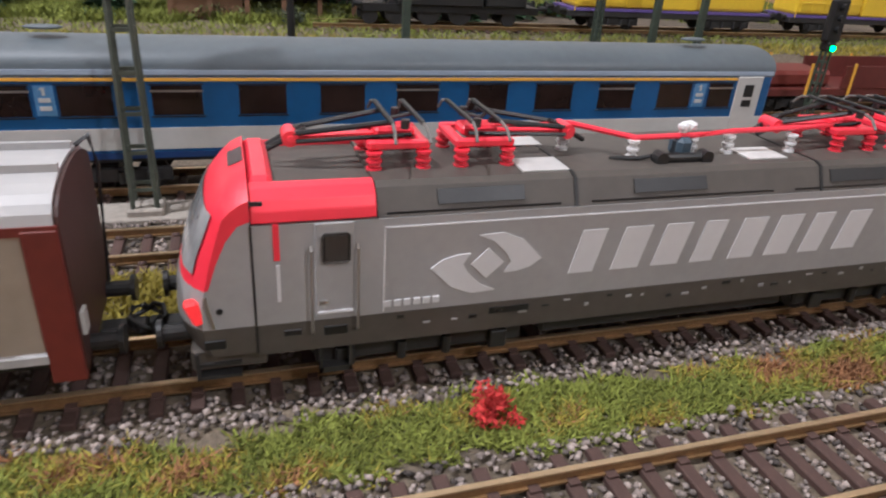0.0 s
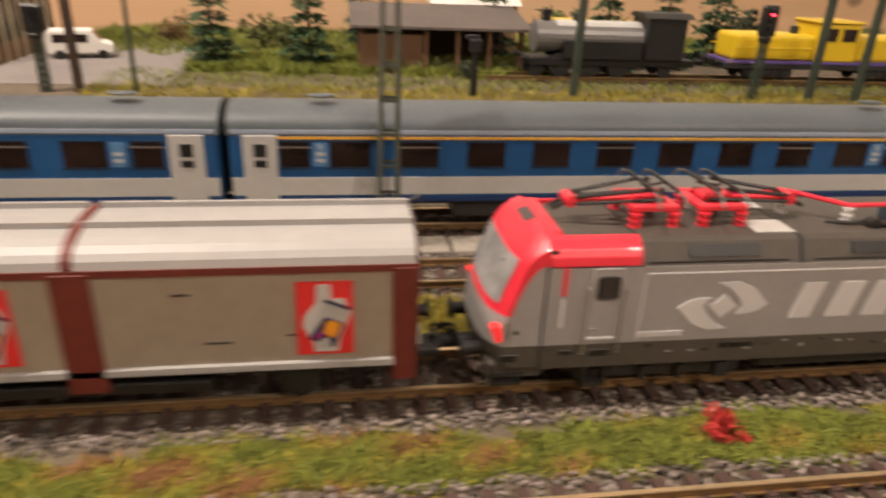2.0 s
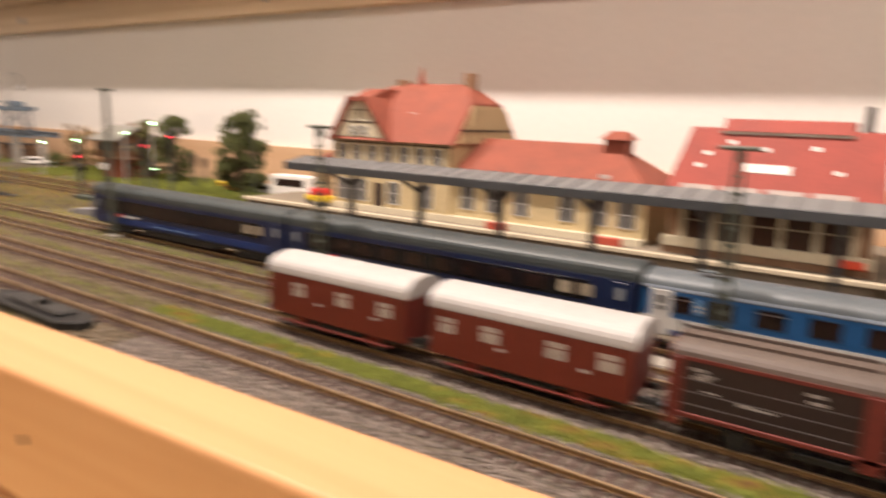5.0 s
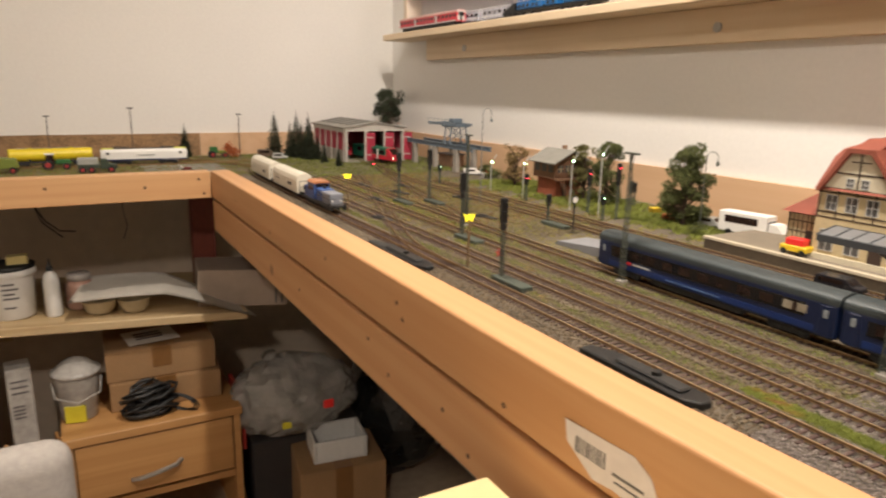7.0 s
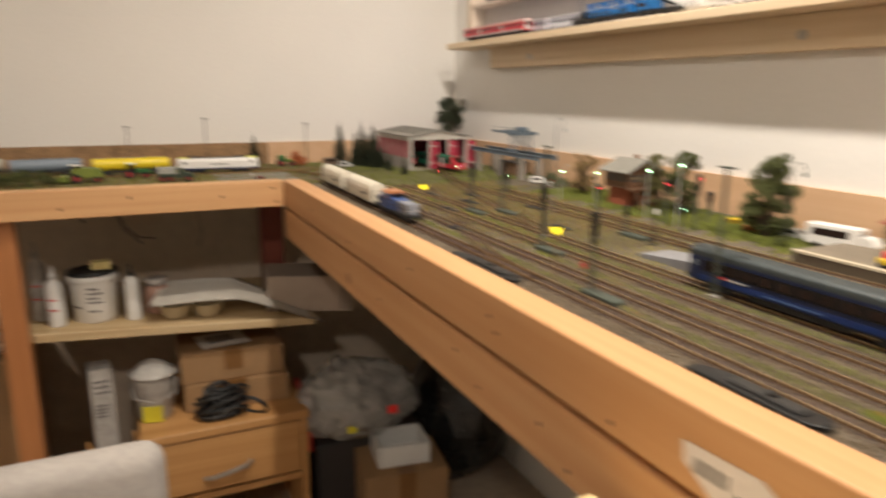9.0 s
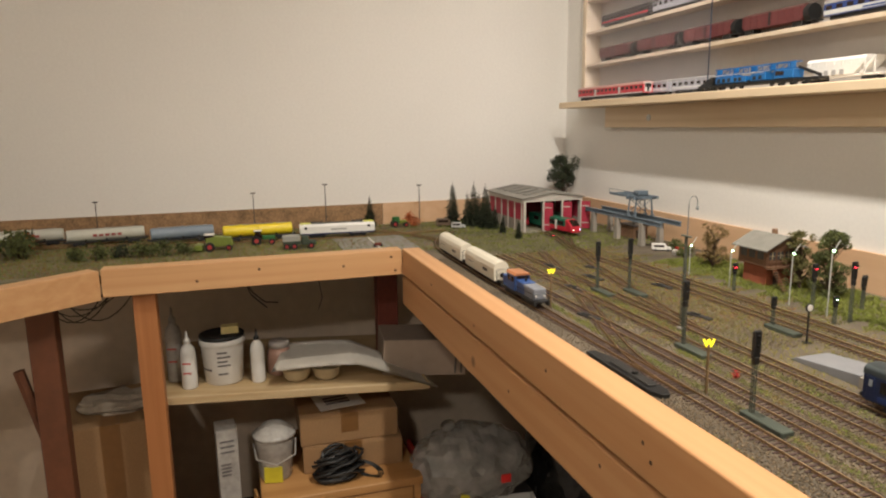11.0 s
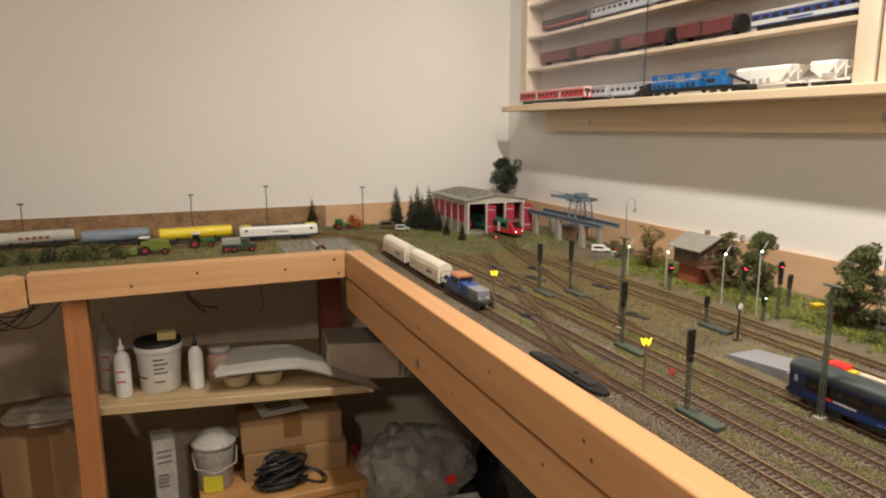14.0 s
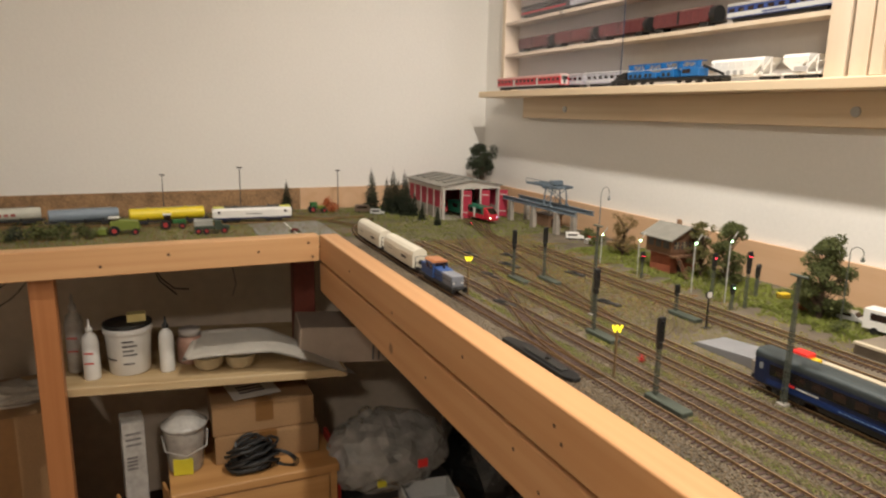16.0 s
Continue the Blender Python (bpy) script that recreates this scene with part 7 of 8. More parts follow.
def wheels(parent, xs, r, w):
    for x in xs:
        for s in (-1, 1):
            o = part("wheel", cyl((x, s * w, r), (x, s * (w + r * .55), r), r, seg=18), BLACK, parent)
            part("hub", cyl((x, s * (w + r * .5), r), (x, s * (w + r * .62), r), r * .5, seg=12), mat("hub_red", (.35, .03, .03), .5), o)


hv = thing("combine_harvester", "lime green forage harvester on the meadow", "vehicle", "", (-2.235, -.665, GZ), 86)
part("body", prism([(.020, .012), (.020, .036), (.045, .040), (.085, .036), (.090, .014)], "y", -.013, .013, .002, 2), LIME, hv)
part("cab", bx(.018, .040, -.012, .012, .026, .044, .002), WIN_DARK, hv)
part("cab_roof", bx(.016, .042, -.013, .013, .043, .046, .001), WHITE, hv)
part("header", prism([(-.020, .004), (-.004, .020), (.012, .018), (.012, .004)], "y", -.022, .022, .0015), LIME, hv)
wheels(hv, (.030,), .0125, .012)
wheels(hv, (.078,), .0085, .012)
tr = thing("farm_tractor", "dark green tractor with white roof on the meadow", "vehicle", "", (-2.285, -.520, GZ), 86)
part("hood", bx(.022, .056, -.006, .006, .014, .026, .002), TGREEN, tr)
part("cab", prism([(.0, .016), (.002, .038), (.018, .038), (.022, .016)], "y", -.010, .010, .001), WIN_DARK, tr)
part("cab_roof", bx(-.001, .021, -.011, .011, .038, .041, .001), WHITE, tr)
wheels(tr, (.006,), .013, .009)
wheels(tr, (.047,), .009, .008)
tk = thing("army_lorry", "dark green lorry with grey canvas cover beside the road", "vehicle", "", (-2.185, -.450, GZ), 88)
part("cargo_bed", bx(0, .048, -.014, .014, .012, .022, .001), mat("lorry_green", (.035, .05, .03), .6), tk)
part("canvas", prism([(-.014, .022), (-.013, .034), (-.008, .038), (.008, .038), (.013, .034), (.014, .022)], "x", 0, .046), mat("canvas_grey", (.28, .28, .25), .8, var=.15), tk)
part("cab", prism([(.050, .010), (.050, .034), (.066, .034), (.070, .022), (.088, .020), (.088, .010)], "y", -.012, .012, .0012), mat("lorry_green", (.035, .05, .03), .6), tk)
wheels(tk, (.010, .030, .074), .0085, .010)
rd = thing("model_road", "pale grey model road crossing on the wing", "road", kind="structure")
part("surface", bx(-2.30, -2.03, -.30, -.10, GZ, GZ + .0012), mat("model_asphalt", (.24, .23, .22), .9, var=.15, scale=400), rd)
part("lane_mark", bx(-2.29, -2.04, -.202, -.198, GZ + .0012, GZ + .0016), WHITE, rd)
mc = thing("model_motorbike", "small dark motorbike on the model road", "vehicle", "", (-2.12, -.215, GZ + .0012), 80)
part("frame", bx(.002, .020, -.002, .002, .005, .012, .001), RUST, mc)
for x in (.003, .019):
    part("wheel", cyl((x, -.001, .0045), (x, .001, .0045), .0045, seg=14), BLACK, mc)
t2 = thing("farm_tractor", "light green tractor by the cork wall", "vehicle", "", (-2.46, -.085, GZ), 90)
part("hood", bx(.022, .050, -.006, .006, .012, .022, .002), LIME, t2)
part("cab", bx(.0, .022, -.009, .009, .014, .034, .002), TGREEN, t2)
wheels(t2, (.006,), .011, .008)
wheels(t2, (.043,), .008, .007)
small_van((-2.42, .05, GZ), 78, .060, .026, .012, mat("brown_van", (.12, .08, .05), .5), "brown model bus beside the fir trees")
small_van((-2.37, .085, GZ), 70, .045, .018, .010, mat("silver_car2", (.45, .45, .43), .35), "silver model car beside the fir trees")

# ---- display cabinet on the shelf ----
PALE = wood("pale_cabinet_wood", (0.66, 0.55, 0.42), (0.58, 0.46, 0.33), across="Z", fine=30)
BACKP = mat("cabinet_back", (0.50, 0.46, 0.42), 0.8, var=0.05, scale=60)
CZ, CT, CY = SZ + .0195, .98, .515
cab = thing("display_cabinet", "shallow wooden display cabinet with glass front on the shelf", "cabinet")
part("back_panel", bx(-2.32, -.17, YN - .006, YN - .002, CZ, CT), BACKP, cab)
for x0, x1 in ((-2.335, -2.315), (-1.188, -1.150), (-1.143, -1.112), (-.185, -.165)):
    part("post", bx(x0, x1, CY, YN - .002, CZ, CT, .001), PALE, cab)
part("top", bx(-2.34, -.16, CY - .004, YN - .002, CT, CT + .018, .001), PALE, cab)
for k in range(1, 5):
    z = CZ + .105 + (k - 1) * .097
    for x0, x1 in ((-2.314, -1.189), (-1.111, -.186)):
        part("shelf_board", bx(x0, x1, CY + .004, YN - .007, z, z + .009, .0005), PALE, cab)
pane_glass = glass("clear_pane", (.86, .86, .90), .02)
p = part("pane", bx(-2.312, -1.7318, CY + .0005, CY + .0019, CZ + .001, CT - .003), pane_glass, cab, "clear sliding glass pane")
p.visible_shadow = False
part("pane_edge", bx(-1.7315, -1.7301, CY + .0003, CY + .0023, CZ + .001, CT - .003), mat("glass_edge", (.03, .05, .09), .2), cab)
part("door_frame", bx(-1.105, -1.085, CY - .004, CY + .003, CZ + .002, CT - .01, .001), PALE, cab)


def shelf_coach(x0, x1, y, z, side, roof, band, label, category="model coach", wins=True, doors=()):
    L = x1 - x0
    c = thing("model_coach", label, category, "models in the display cabinet", (x0, y, z))
    part("body", prism(rounded(.0145, .010, .032, .0335, .6), "x", 0, L), side, c)
    part("roof", prism([(p[0] * 1.03, max(p[1], .0325)) for p in rounded(.0145, .0325, .0335, .040, .6)], "x", -.0005, L + .0005), roof, c)
    if wins:
        n = max(3, int(L / .021))
        for k in range(n):
            x = L * (k + .5) / n
            part("window", bx(x - .0068, x + .0068, -.0149, -.0143, .0215, .0290, .0002), WIN_DARK, c)
    if band:
        part("stripe", bx(.001, L - .001, -.0148, -.0144, .0145, .0185), band, c)
    for x in doors:
        part("door", bx(x - .005, x + .005, -.0151, -.0144, .0115, .0305, .0002), COACH_WHITE, c)
    part("underframe", bx(.02, L - .02, -.011, .011, .0045, .0105, .0006), DARK, c)
    for x in (.028, L - .028):
        part("bogie", bx(x - .016, x + .016, -.0115, .0115, .0030, .0100, .0008), BLACK, c)
        for dx in (-.010, .010):
            part("wheel", join(*[cyl((x + dx, s * .0082, .0053), (x + dx, s * .0105, .0053), .0053, seg=14) for s in (-1, 1)]), BLACK, c)
    return c


def shelf_hopper(x0, x1, y, z, paint, label):
    L = x1 - x0
    c = thing("model_hopper_wagon", label, "model wagon", "models in the display cabinet", (x0, y, z))
    part("body", prism([(0.006, .012), (0, .020), (0, .040), (L, .040), (L, .020), (L - .006, .012)], "y", -.0150, .0150, .0008), paint, c)
    for k in range(9):
        x = .006 + (L - .012) * k / 8
        part("rib", bx(x - .0007, x + .0007, -.0162, -.0149, .014, .040), paint, c)
    part("end_frame", cyl((L, 0, .0265), (L + .014, 0, .0265), .0165, seg=24), BLACK, c, "round black end")
    part("end_step", bx(L, L + .024, -.013, .013, .0090, .0115, .0006), BLACK, c)
    part("hatch_bar", bx(L * .46, L * .49, -.0164, -.0148, .013, .041), BLACK, c)
    part("roof", prism([(-.0152, .0395), (-.008, .0445), (.008, .0445), (.0152, .0395)], "x", .001, L - .001), mat("hopper_roof", (.10, .045, .038), .6, var=.2), c)
    for x in (.018, L - .018):
        part("bogie", bx(x - .013, x + .013, -.0115, .0115, .0030, .0120, .0008), BLACK, c)
    return c


def shelf_crane(x0, x1, y, z):
    L = x1 - x0
    c = thing("model_crane_wagon", "bright blue rail crane model on black chassis", "model crane", "models in the display cabinet", (x0, y, z))
    BLUE = mat("crane_blue", (.012, .13, .38), .4, var=.12, scale=300)
    part("chassis", bx(.004, L - .004, -.013, .013, .006, .0125, .001), BLACK, c)
    part("counterweight", bx(.065, .120, -.0140, .0140, .0130, .0300, .0015), BLUE, c)
    part("machine_house", bx(.120, .160, -.0145, .0145, .0130, .0260, .0015), BLUE, c)
    part("winch_house", bx(.172, .215, -.0145, .0145, .0130, .0285, .0015), BLUE, c)
    part("turntable", cyl((.166, 0, .0125), (.166, 0, .0165), .012, seg=20), BLACK, c)
    for s in (-1, 1):
        b = part("boom", join(bx(.056, .285, s * .0062 - .0008, s * .0062 + .0008, .0435, .0455), bx(.056, .285, s * .0062 - .0008, s * .0062 + .0008, .0318, .0338)), BLUE, c, "folded blue lattice boom")
        for k in range(11):
            x = .060 + k * .0205
            part("lattice_bar", tube([(x, s * .0062, .0328), (x + (.0205 if k % 2 else 0.0) * .95, s * .0062, .0445)], .0009, 6), BLUE, b)
    for k in range(5):
        part("cross_tie", bx(.060 + k * .052, .063 + k * .052, -.0065, .0065, .0320, .0450), BLUE, c)
    for x in (.075, .110, .205, .250):
        part("boom_support", bx(x - .002, x + .002, -.009, .009, .0260, .0320), BLUE, c)
    part("cab", bx(.235, .285, -.0140, .0140, .0130, .0300, .0015), BLUE, c)
    for x in (.072, .088, .104, .124, .138, .180, .196):
        part("vent_opening", bx(x, x + .009, -.0149, -.0136, .0155, .0235, .0003), BLACK, c)
    part("cab_window", bx(.240, .262, -.0144, -.0138, .0200, .0280), WIN_DARK, c)
    part("tail_frame", prism([(.008, .0125), (.052, .0125), (.056, .030), (.046, .030)], "y", -.011, .011, .0008), BLACK, c)
    part("jib_end", tube([(.285, 0, .034), (.33, 0, .018), (L - .012, 0, .015)], .003, 6), BLACK, c)
    part("handrail", tube([(.065, -.0142, .0310), (.225, -.0142, .0310)], .0007, 6), WHITE, c)
    for x in (.015, .035, .055, .090, .12, .23, .26, .29, .32):
        part("wheel", join(*[cyl((x, s * .009, .0058), (x, s * .0125, .0058), .0056, seg=14) for s in (-1, 1)]), BLACK, c)
    return c


def shelf_white_hopper(x0, x1, y, z):
    L = x1 - x0
    c = thing("model_hopper_wagon", "white self-discharging hopper wagon model with sloping ends", "model wagon", "models in the display cabinet", (x0, y, z))
    part("hopper", prism([(.030, .0125), (.004, .030), (.004, .0395), (L - .030, .0395), (L - .030, .034), (L - .052, .0125)], "y", -.0135, .0135, .0008), WHITE, c)
    part("roof", prism([(-.0138, .0390), (-.008, .0450), (.008, .0450), (.0138, .0390)], "x", .003, L - .029), WHITE, c)
    for k in range(7):
        x = .012 + (L - .052) * k / 6
        part("rib", bx(x - .0008, x + .0008, -.0146, -.0134, .0300, .0392), WHITE, c)
    part("end_frame", prism([(L - .040, .0125), (L - .034, .0125), (L - .006, .0420), (L - .012, .0420)], "y", -.0138, .0138), WHITE, c)
    for x in (L - .030, L - .010):
        part("platform_post", bx(x - .0012, x + .0012, -.0138, -.0118, .0120, .0390), WHITE, c)
    part("hand_rail", tube([(L - .032, -.013, .030), (L - .002, -.013, .030)], .0008, 6), WHITE, c)
    for k in range(3):
        x = .045 + k * (L - .11) / 3
        part("chute", bx(x, x + .010, -.0142, -.0125, .0130, .0230, .0008), mat("chute_grey", (.35, .34, .33), .6), c)
    part("underframe", bx(.002, L - .002, -.012, .012, .0085, .0125, .0006), WHITE, c)
    for x in (.022, L - .022):
        part("bogie", bx(x - .015, x + .015, -.0115, .0115, .0025, .0085, .0008), BLACK, c)
    return c


LZ = SZ + .0195
RAILRED = mat("railcar_red", (.62, .02, .02), .4, var=.08)
GREYROOF = mat("model_grey_roof", (.30, .29, .28), .6)
MAROON = mat("hopper_maroon", (.105, .026, .026), .6, var=.25, scale=200)
NAVY = mat("model_navy", (.025, .05, .18), .4, var=.1)
red_car = shelf_coach(-2.285, -1.935, .492, LZ, RAILRED, mat("pink_roof", (.55, .30, .27), .5), None, "small red railcar with white doors on the ledge", "model railcar", True, (.105, .235))
part("sill_band", bx(.001, .349, -.0150, -.0144, .0100, .0130), COACH_WHITE, red_car, "white sill band")
part("end_panel", bx(.3500, .3512, -.0105, .0105, .0120, .0370, .0005), COACH_WHITE, red_car, "white gangway end")
for k in (-1, 1):
    part("end_window", bx(.3510, .3517, k * .0062 - .0026, k * .0062 + .0026, .0235, .0335), WIN_DARK, red_car)
part("gangway", bx(.3508, .3530, -.0030, .0030, .0130, .0340, .0006), BLACK, red_car)
shelf_crane(-1.722, -1.372, .492, LZ)
shelf_white_hopper(-1.452, -1.290, .535, LZ + .001)
shelf_white_hopper(-1.280, -1.195, .535, LZ + .001)
SILVER = mat("silver_coach", (.34, .34, .36), .45, var=.1)
shelf_coach(-2.10, -1.90, .540, LZ + .001, SILVER, GREYROOF, COACH_WHITE, "silver grey coach behind glass on the lowest board")
shelf_coach(-1.88, -1.74, .540, LZ + .001, SILVER, GREYROOF, COACH_WHITE, "silver grey coach behind glass on the lowest board")
z2 = CZ + .1142
for k in range(4):
    x = -2.250 + k * .203
    shelf_hopper(x, x + .168, .542, z2, MAROON, "dark maroon hopper wagon with black end in the cabinet")
nv = shelf_coach(-1.425, -1.195, .542, z2, NAVY, GREYROOF, None, "navy and white coach in the glass cabinet")
part("lower_panel", bx(.001, .229, -.0151, -.0144, .0105, .0205), COACH_WHITE, nv, "white lower panel")
part("print_bar", bx(.085, .140, -.0154, -.0150, .0140, .0170), NAVY, nv)
part("blue_line", bx(.001, .229, -.0154, -.0150, .0108, .0124), NAVY, nv)
z3 = z2 + .097
for k, (a, b) in enumerate(((-2.24, -2.0), (-1.98, -1.75), (-1.73, -1.48), (-1.46, -1.22))):
    shelf_coach(a, b, .542, z3, (mat("loco_charcoal", (.05, .045, .045), .5), SILVER, SILVER, NAVY)[k], mat("model_dark_roof", (.06, .055, .05), .6), (RAILRED, None, COACH_WHITE, None)[k], ("charcoal railcar with red stripe on the upper cabinet board", "silver coach with dark roof on the upper cabinet board", "silver coach with white band on the upper cabinet board", "navy coach with dark roof on the upper cabinet board")[k])

# ---- things stored under the layout ----
CARD = mat("brown_cardboard", (.30, .175, .08), .85, var=.14, scale=220, big=8)
CARD_DK = mat("packing_tape", (.20, .095, .03), .35, var=.12, scale=60)
SHEET = mat("white_paper", (.74, .70, .63), .8, var=.06, scale=60)
OLDWOOD = wood("store_shelf_wood", (.52, .39, .22), (.42, .29, .14), across="Y", fine=40)
CABWOOD = wood("beech_drawer_front", (.50, .27, .10), (.42, .21, .07), across="Y", fine=40)
PLASTIC = mat("white_plastic", (.70, .69, .66), .4, var=.06, scale=80)
MILKY = mat("milky_plastic", (.40, .38, .35), .25, var=.25, scale=60, big=20)
BAG = mat("crumpled_clear_film", (.42, .40, .37), .16, var=.45, scale=22, bump=.006, bscale=70, coat=.9, big=9)
# thin clear film: half of the light passes straight through
BN = BAG.node_tree.nodes
film_mix, film_clear = BN.new("ShaderNodeMixShader"), BN.new("ShaderNodeBsdfTransparent")
film_mix.inputs[0].default_value = .55
film_clear.inputs[0].default_value = (.86, .84, .80, 1)
BAG.node_tree.links.new(film_clear.outputs[0], film_mix.inputs[1])
BAG.node_tree.links.new(BN["Principled BSDF"].outputs[0], film_mix.inputs[2])
BAG.node_tree.links.new(film_mix.outputs[0], BN["Material Output"].inputs[0])
RUSTRED = mat("dark_red_paint", (.17, .035, .018), .6, var=.2, scale=80)
YLABEL = mat("yellow_label", (.62, .55, .03), .5, var=.1, scale=60)
BAR = mat("print_grey", (.12, .11, .11), .6)
REDBAR = mat("print_red", (.5, .06, .05), .6)


def lathe(prof, seg=28):
    """Turns (radius, height) pairs round the upright axis."""
    bm = bmesh.new()
    rings = [[bm.verts.new((r * math.cos(6.28319 * k / seg), r * math.sin(6.28319 * k / seg), z)) for k in range(seg)] for r, z in prof]
    for a, b in zip(rings, rings[1:]):
        for k in range(seg):
            bm.faces.new((a[k], a[(k + 1) % seg], b[(k + 1) % seg], b[k]))
    bm.faces.new(rings[0][::-1])
    bm.faces.new(rings[-1])
    bmesh.ops.recalc_face_normals(bm, faces=bm.faces[:])
    return bm


def slope_z(y):
    return -.334 - (y + .754) * .068


sb = thing("storage_shelf", "rough wooden storage board on the wall under the layout", "shelf")
tilt = turned(bx(-.46, 0, 0, .72, -.022, 0, .002), pose(-2.06, -.80, slope_z(-.80), -3.9, 0, 0))
part("board", tilt, OLDWOOD, sb)
part("bracket", bx(-2.54, -2.50, -.70, -.66, -.52, -.355), OLDWOOD, sb)
part("bracket", bx(-2.54, -2.50, -.14, -.10, -.56, -.40), OLDWOOD, sb)


def on_board(y):
    return slope_z(y) + .0005


bk = thing("paint_bucket", "white plastic bucket with black lid and printed label", "bucket", "", (-2.165, -.622, on_board(-.622)))
part("pail", lathe([(.046, 0), (.048, .002), (.0545, .108), (.0555, .118)]), PLASTIC, bk, "", True)
part("rim", lathe([(.0565, .104), (.0585, .106), (.0585, .118), (.0565, .120)]), PLASTIC, bk, "", True)
part("lid", lathe([(.0560, .1205), (.0575, .122), (.0575, .129), (.050, .131), (.048, .127), (.001, .127)]), BLACK, bk, "black lid with raised rim", True)
for z, a0, n, m in ((.090, -10, 3, BAR), (.078, -10, 4, BAR), (.066, -10, 3, BAR), (.055, -10, 4, BAR), (.042, -75, 5, BAR), (.032, -10, 3, BAR), (.082, -95, 2, BAR)):
    for j in range(n):
        a = math.radians(a0 + j * 9)
        r = .0475 + z * .065
        part("label_bar", turned(bx(-.0006, .0006, -.0045, .0045, z - .0022, z + .0022), pose(r * math.cos(a), r * math.sin(a), 0, 0, 0, math.degrees(a))), m, bk)
bl2 = thing("sponge_block", "small yellow block lying on the bucket lid", "block", "", (-2.155, -.600, on_board(-.622) + .1315))
part("block", bx(-.016, .016, -.022, .022, 0, .020, .002, 2), mat("pale_yellow_foam", (.62, .52, .22), .8, var=.1), bl2)


def bottle(x, y, r, h, paint, cap, label, bar=None):
    b = thing("glue_bottle", label, "bottle", "bottles on the storage board", (x, y, on_board(y)))
    part("flask", lathe([(r * .95, 0), (r, .003), (r, h * .62), (r * .82, h * .72), (r * .36, h * .78), (r * .36, h * .80)]), paint, b, "", True)
    part("cap", lathe([(r * .42, h * .795), (r * .42, h * .85), (r * .2, h * .88), (r * .10, h)]), cap, b, "", True)
    if bar:
        for z in (.28, .45):
            part("label_bar", turned(bx(r * .985, r * 1.01, -r * .55, r * .55, h * z, h * z + .004), pose(0, 0, 0, 0, 0, -12)), bar, b)
    return b


bottle(-2.18, -.742, .021, .198, MILKY, MILKY, "tall milky plastic glue bottle with nozzle", REDBAR)
bottle(-2.12, -.705, .019, .150, PLASTIC, PLASTIC, "white plastic glue bottle with thin nozzle", REDBAR)
bottle(-2.14, -.535, .018, .145, PLASTIC, BLACK, "plain white bottle with black cap")
jar = thing("pink_jar", "squat clear jar with pinkish contents", "jar", "", (-2.20, -.475, on_board(-.475)))
part("glass_body", lathe([(.030, 0), (.034, .006), (.034, .060), (.026, .075)]), mat("pinkish_plastic", (.42, .25, .19), .3, var=.4, scale=40), jar, "", True)
part("lid", lathe([(.028, .0755), (.028, .090), (.025, .092)]), mat("clear_lid", (.40, .36, .33), .3), jar, "", True)
for y in (-.435, -.355):
    bo = thing("plastic_bowl", "cream plastic bowl standing on the storage board", "bowl", "bowls under the paper", (-2.14, y, on_board(y)))
    part("shell", lathe([(.026, 0), (.034, .010), (.040, .034), (.042, .036), (.039, .036), (.032, .012), (.020, .006)]), mat("cream_plastic", (.55, .46, .30), .45), bo, "", True)


def paper():
    bm = bmesh.new()
    n, m = 24, 6
    rows = []
    for i in range(n + 1):
        u = i / n
        y = -.505 + .44 * u
        arch = .050 + .014 * math.sin(math.pi * min(1, u * 1.1)) - .058 * max(0, u - .5) / .5
        rows.append([bm.verts.new((-2.035 - .16 * j / m - .03 * (1 - u), y + .05 * (j / m) * (1 - 1.6 * u), slope_z(y) + arch + .022 * (j / m) * (1 - .5 * u))) for j in range(m + 1)])
    for i in range(n):
        for j in range(m):
            bm.faces.new((rows[i][j], rows[i + 1][j], rows[i + 1][j + 1], rows[i][j + 1]))
    bmesh.ops.solidify(bm, geom=bm.faces[:], thickness=.0009)
    return bm


ps = thing("paper_sheet", "large curled sheet of white card over bowls", "paper")
part("sheet", paper(), SHEET, ps, "", True)
pb = thing("board_folder", "brown board folder with dark stripes", "box")
part("folder", turned(bx(-.16, 0, 0, .24, 0, .105, .002), pose(-2.13, -.20, slope_z(-.1) + .002, -3.5, 0, -6)), mat("brown_board", (.40, .31, .24), .8, var=.1), pb)
for y in (.205, .222):
    part("stripe", turned(bx(.0002, .0008, y, y + .006, .006, .098), pose(-2.13, -.20, slope_z(-.1) + .002, -3.5, 0, -6)), BAR, pb)

# drawer cabinet with the boxes on it
dc = thing("drawer_cabinet", "low beech cabinet with drawer and bow handle", "cabinet")
part("top", bx(-2.40, -1.995, -.55, -.125, -.645, -.622, .002), CABWOOD, dc)
for y0, y1 in ((-.545, -.527), (-.148, -.130)):
    part("side", bx(-2.39, -2.003, y0, y1, FLOOR_Z, -.6455), CABWOOD, dc)
part("back", bx(-2.40, -2.385, -.526, -.149, FLOOR_Z, -.6455), CABWOOD, dc)
dr = part("drawer", bx(-2.30, -2.000, -.524, -.151, -.800, -.650, .002), CABWOOD, dc, "wooden drawer front")
part("handle", tube([(-2.000, -.405, -.765), (-1.985, -.385, -.758), (-1.978, -.345, -.748), (-1.985, -.300, -.742), (-2.000, -.285, -.738)], .006, 8), METAL, dr, "curved metal bow handle")
part("middle_board", bx(-2.38, -2.01, -.526, -.149, -.830, -.812), CABWOOD, dc)


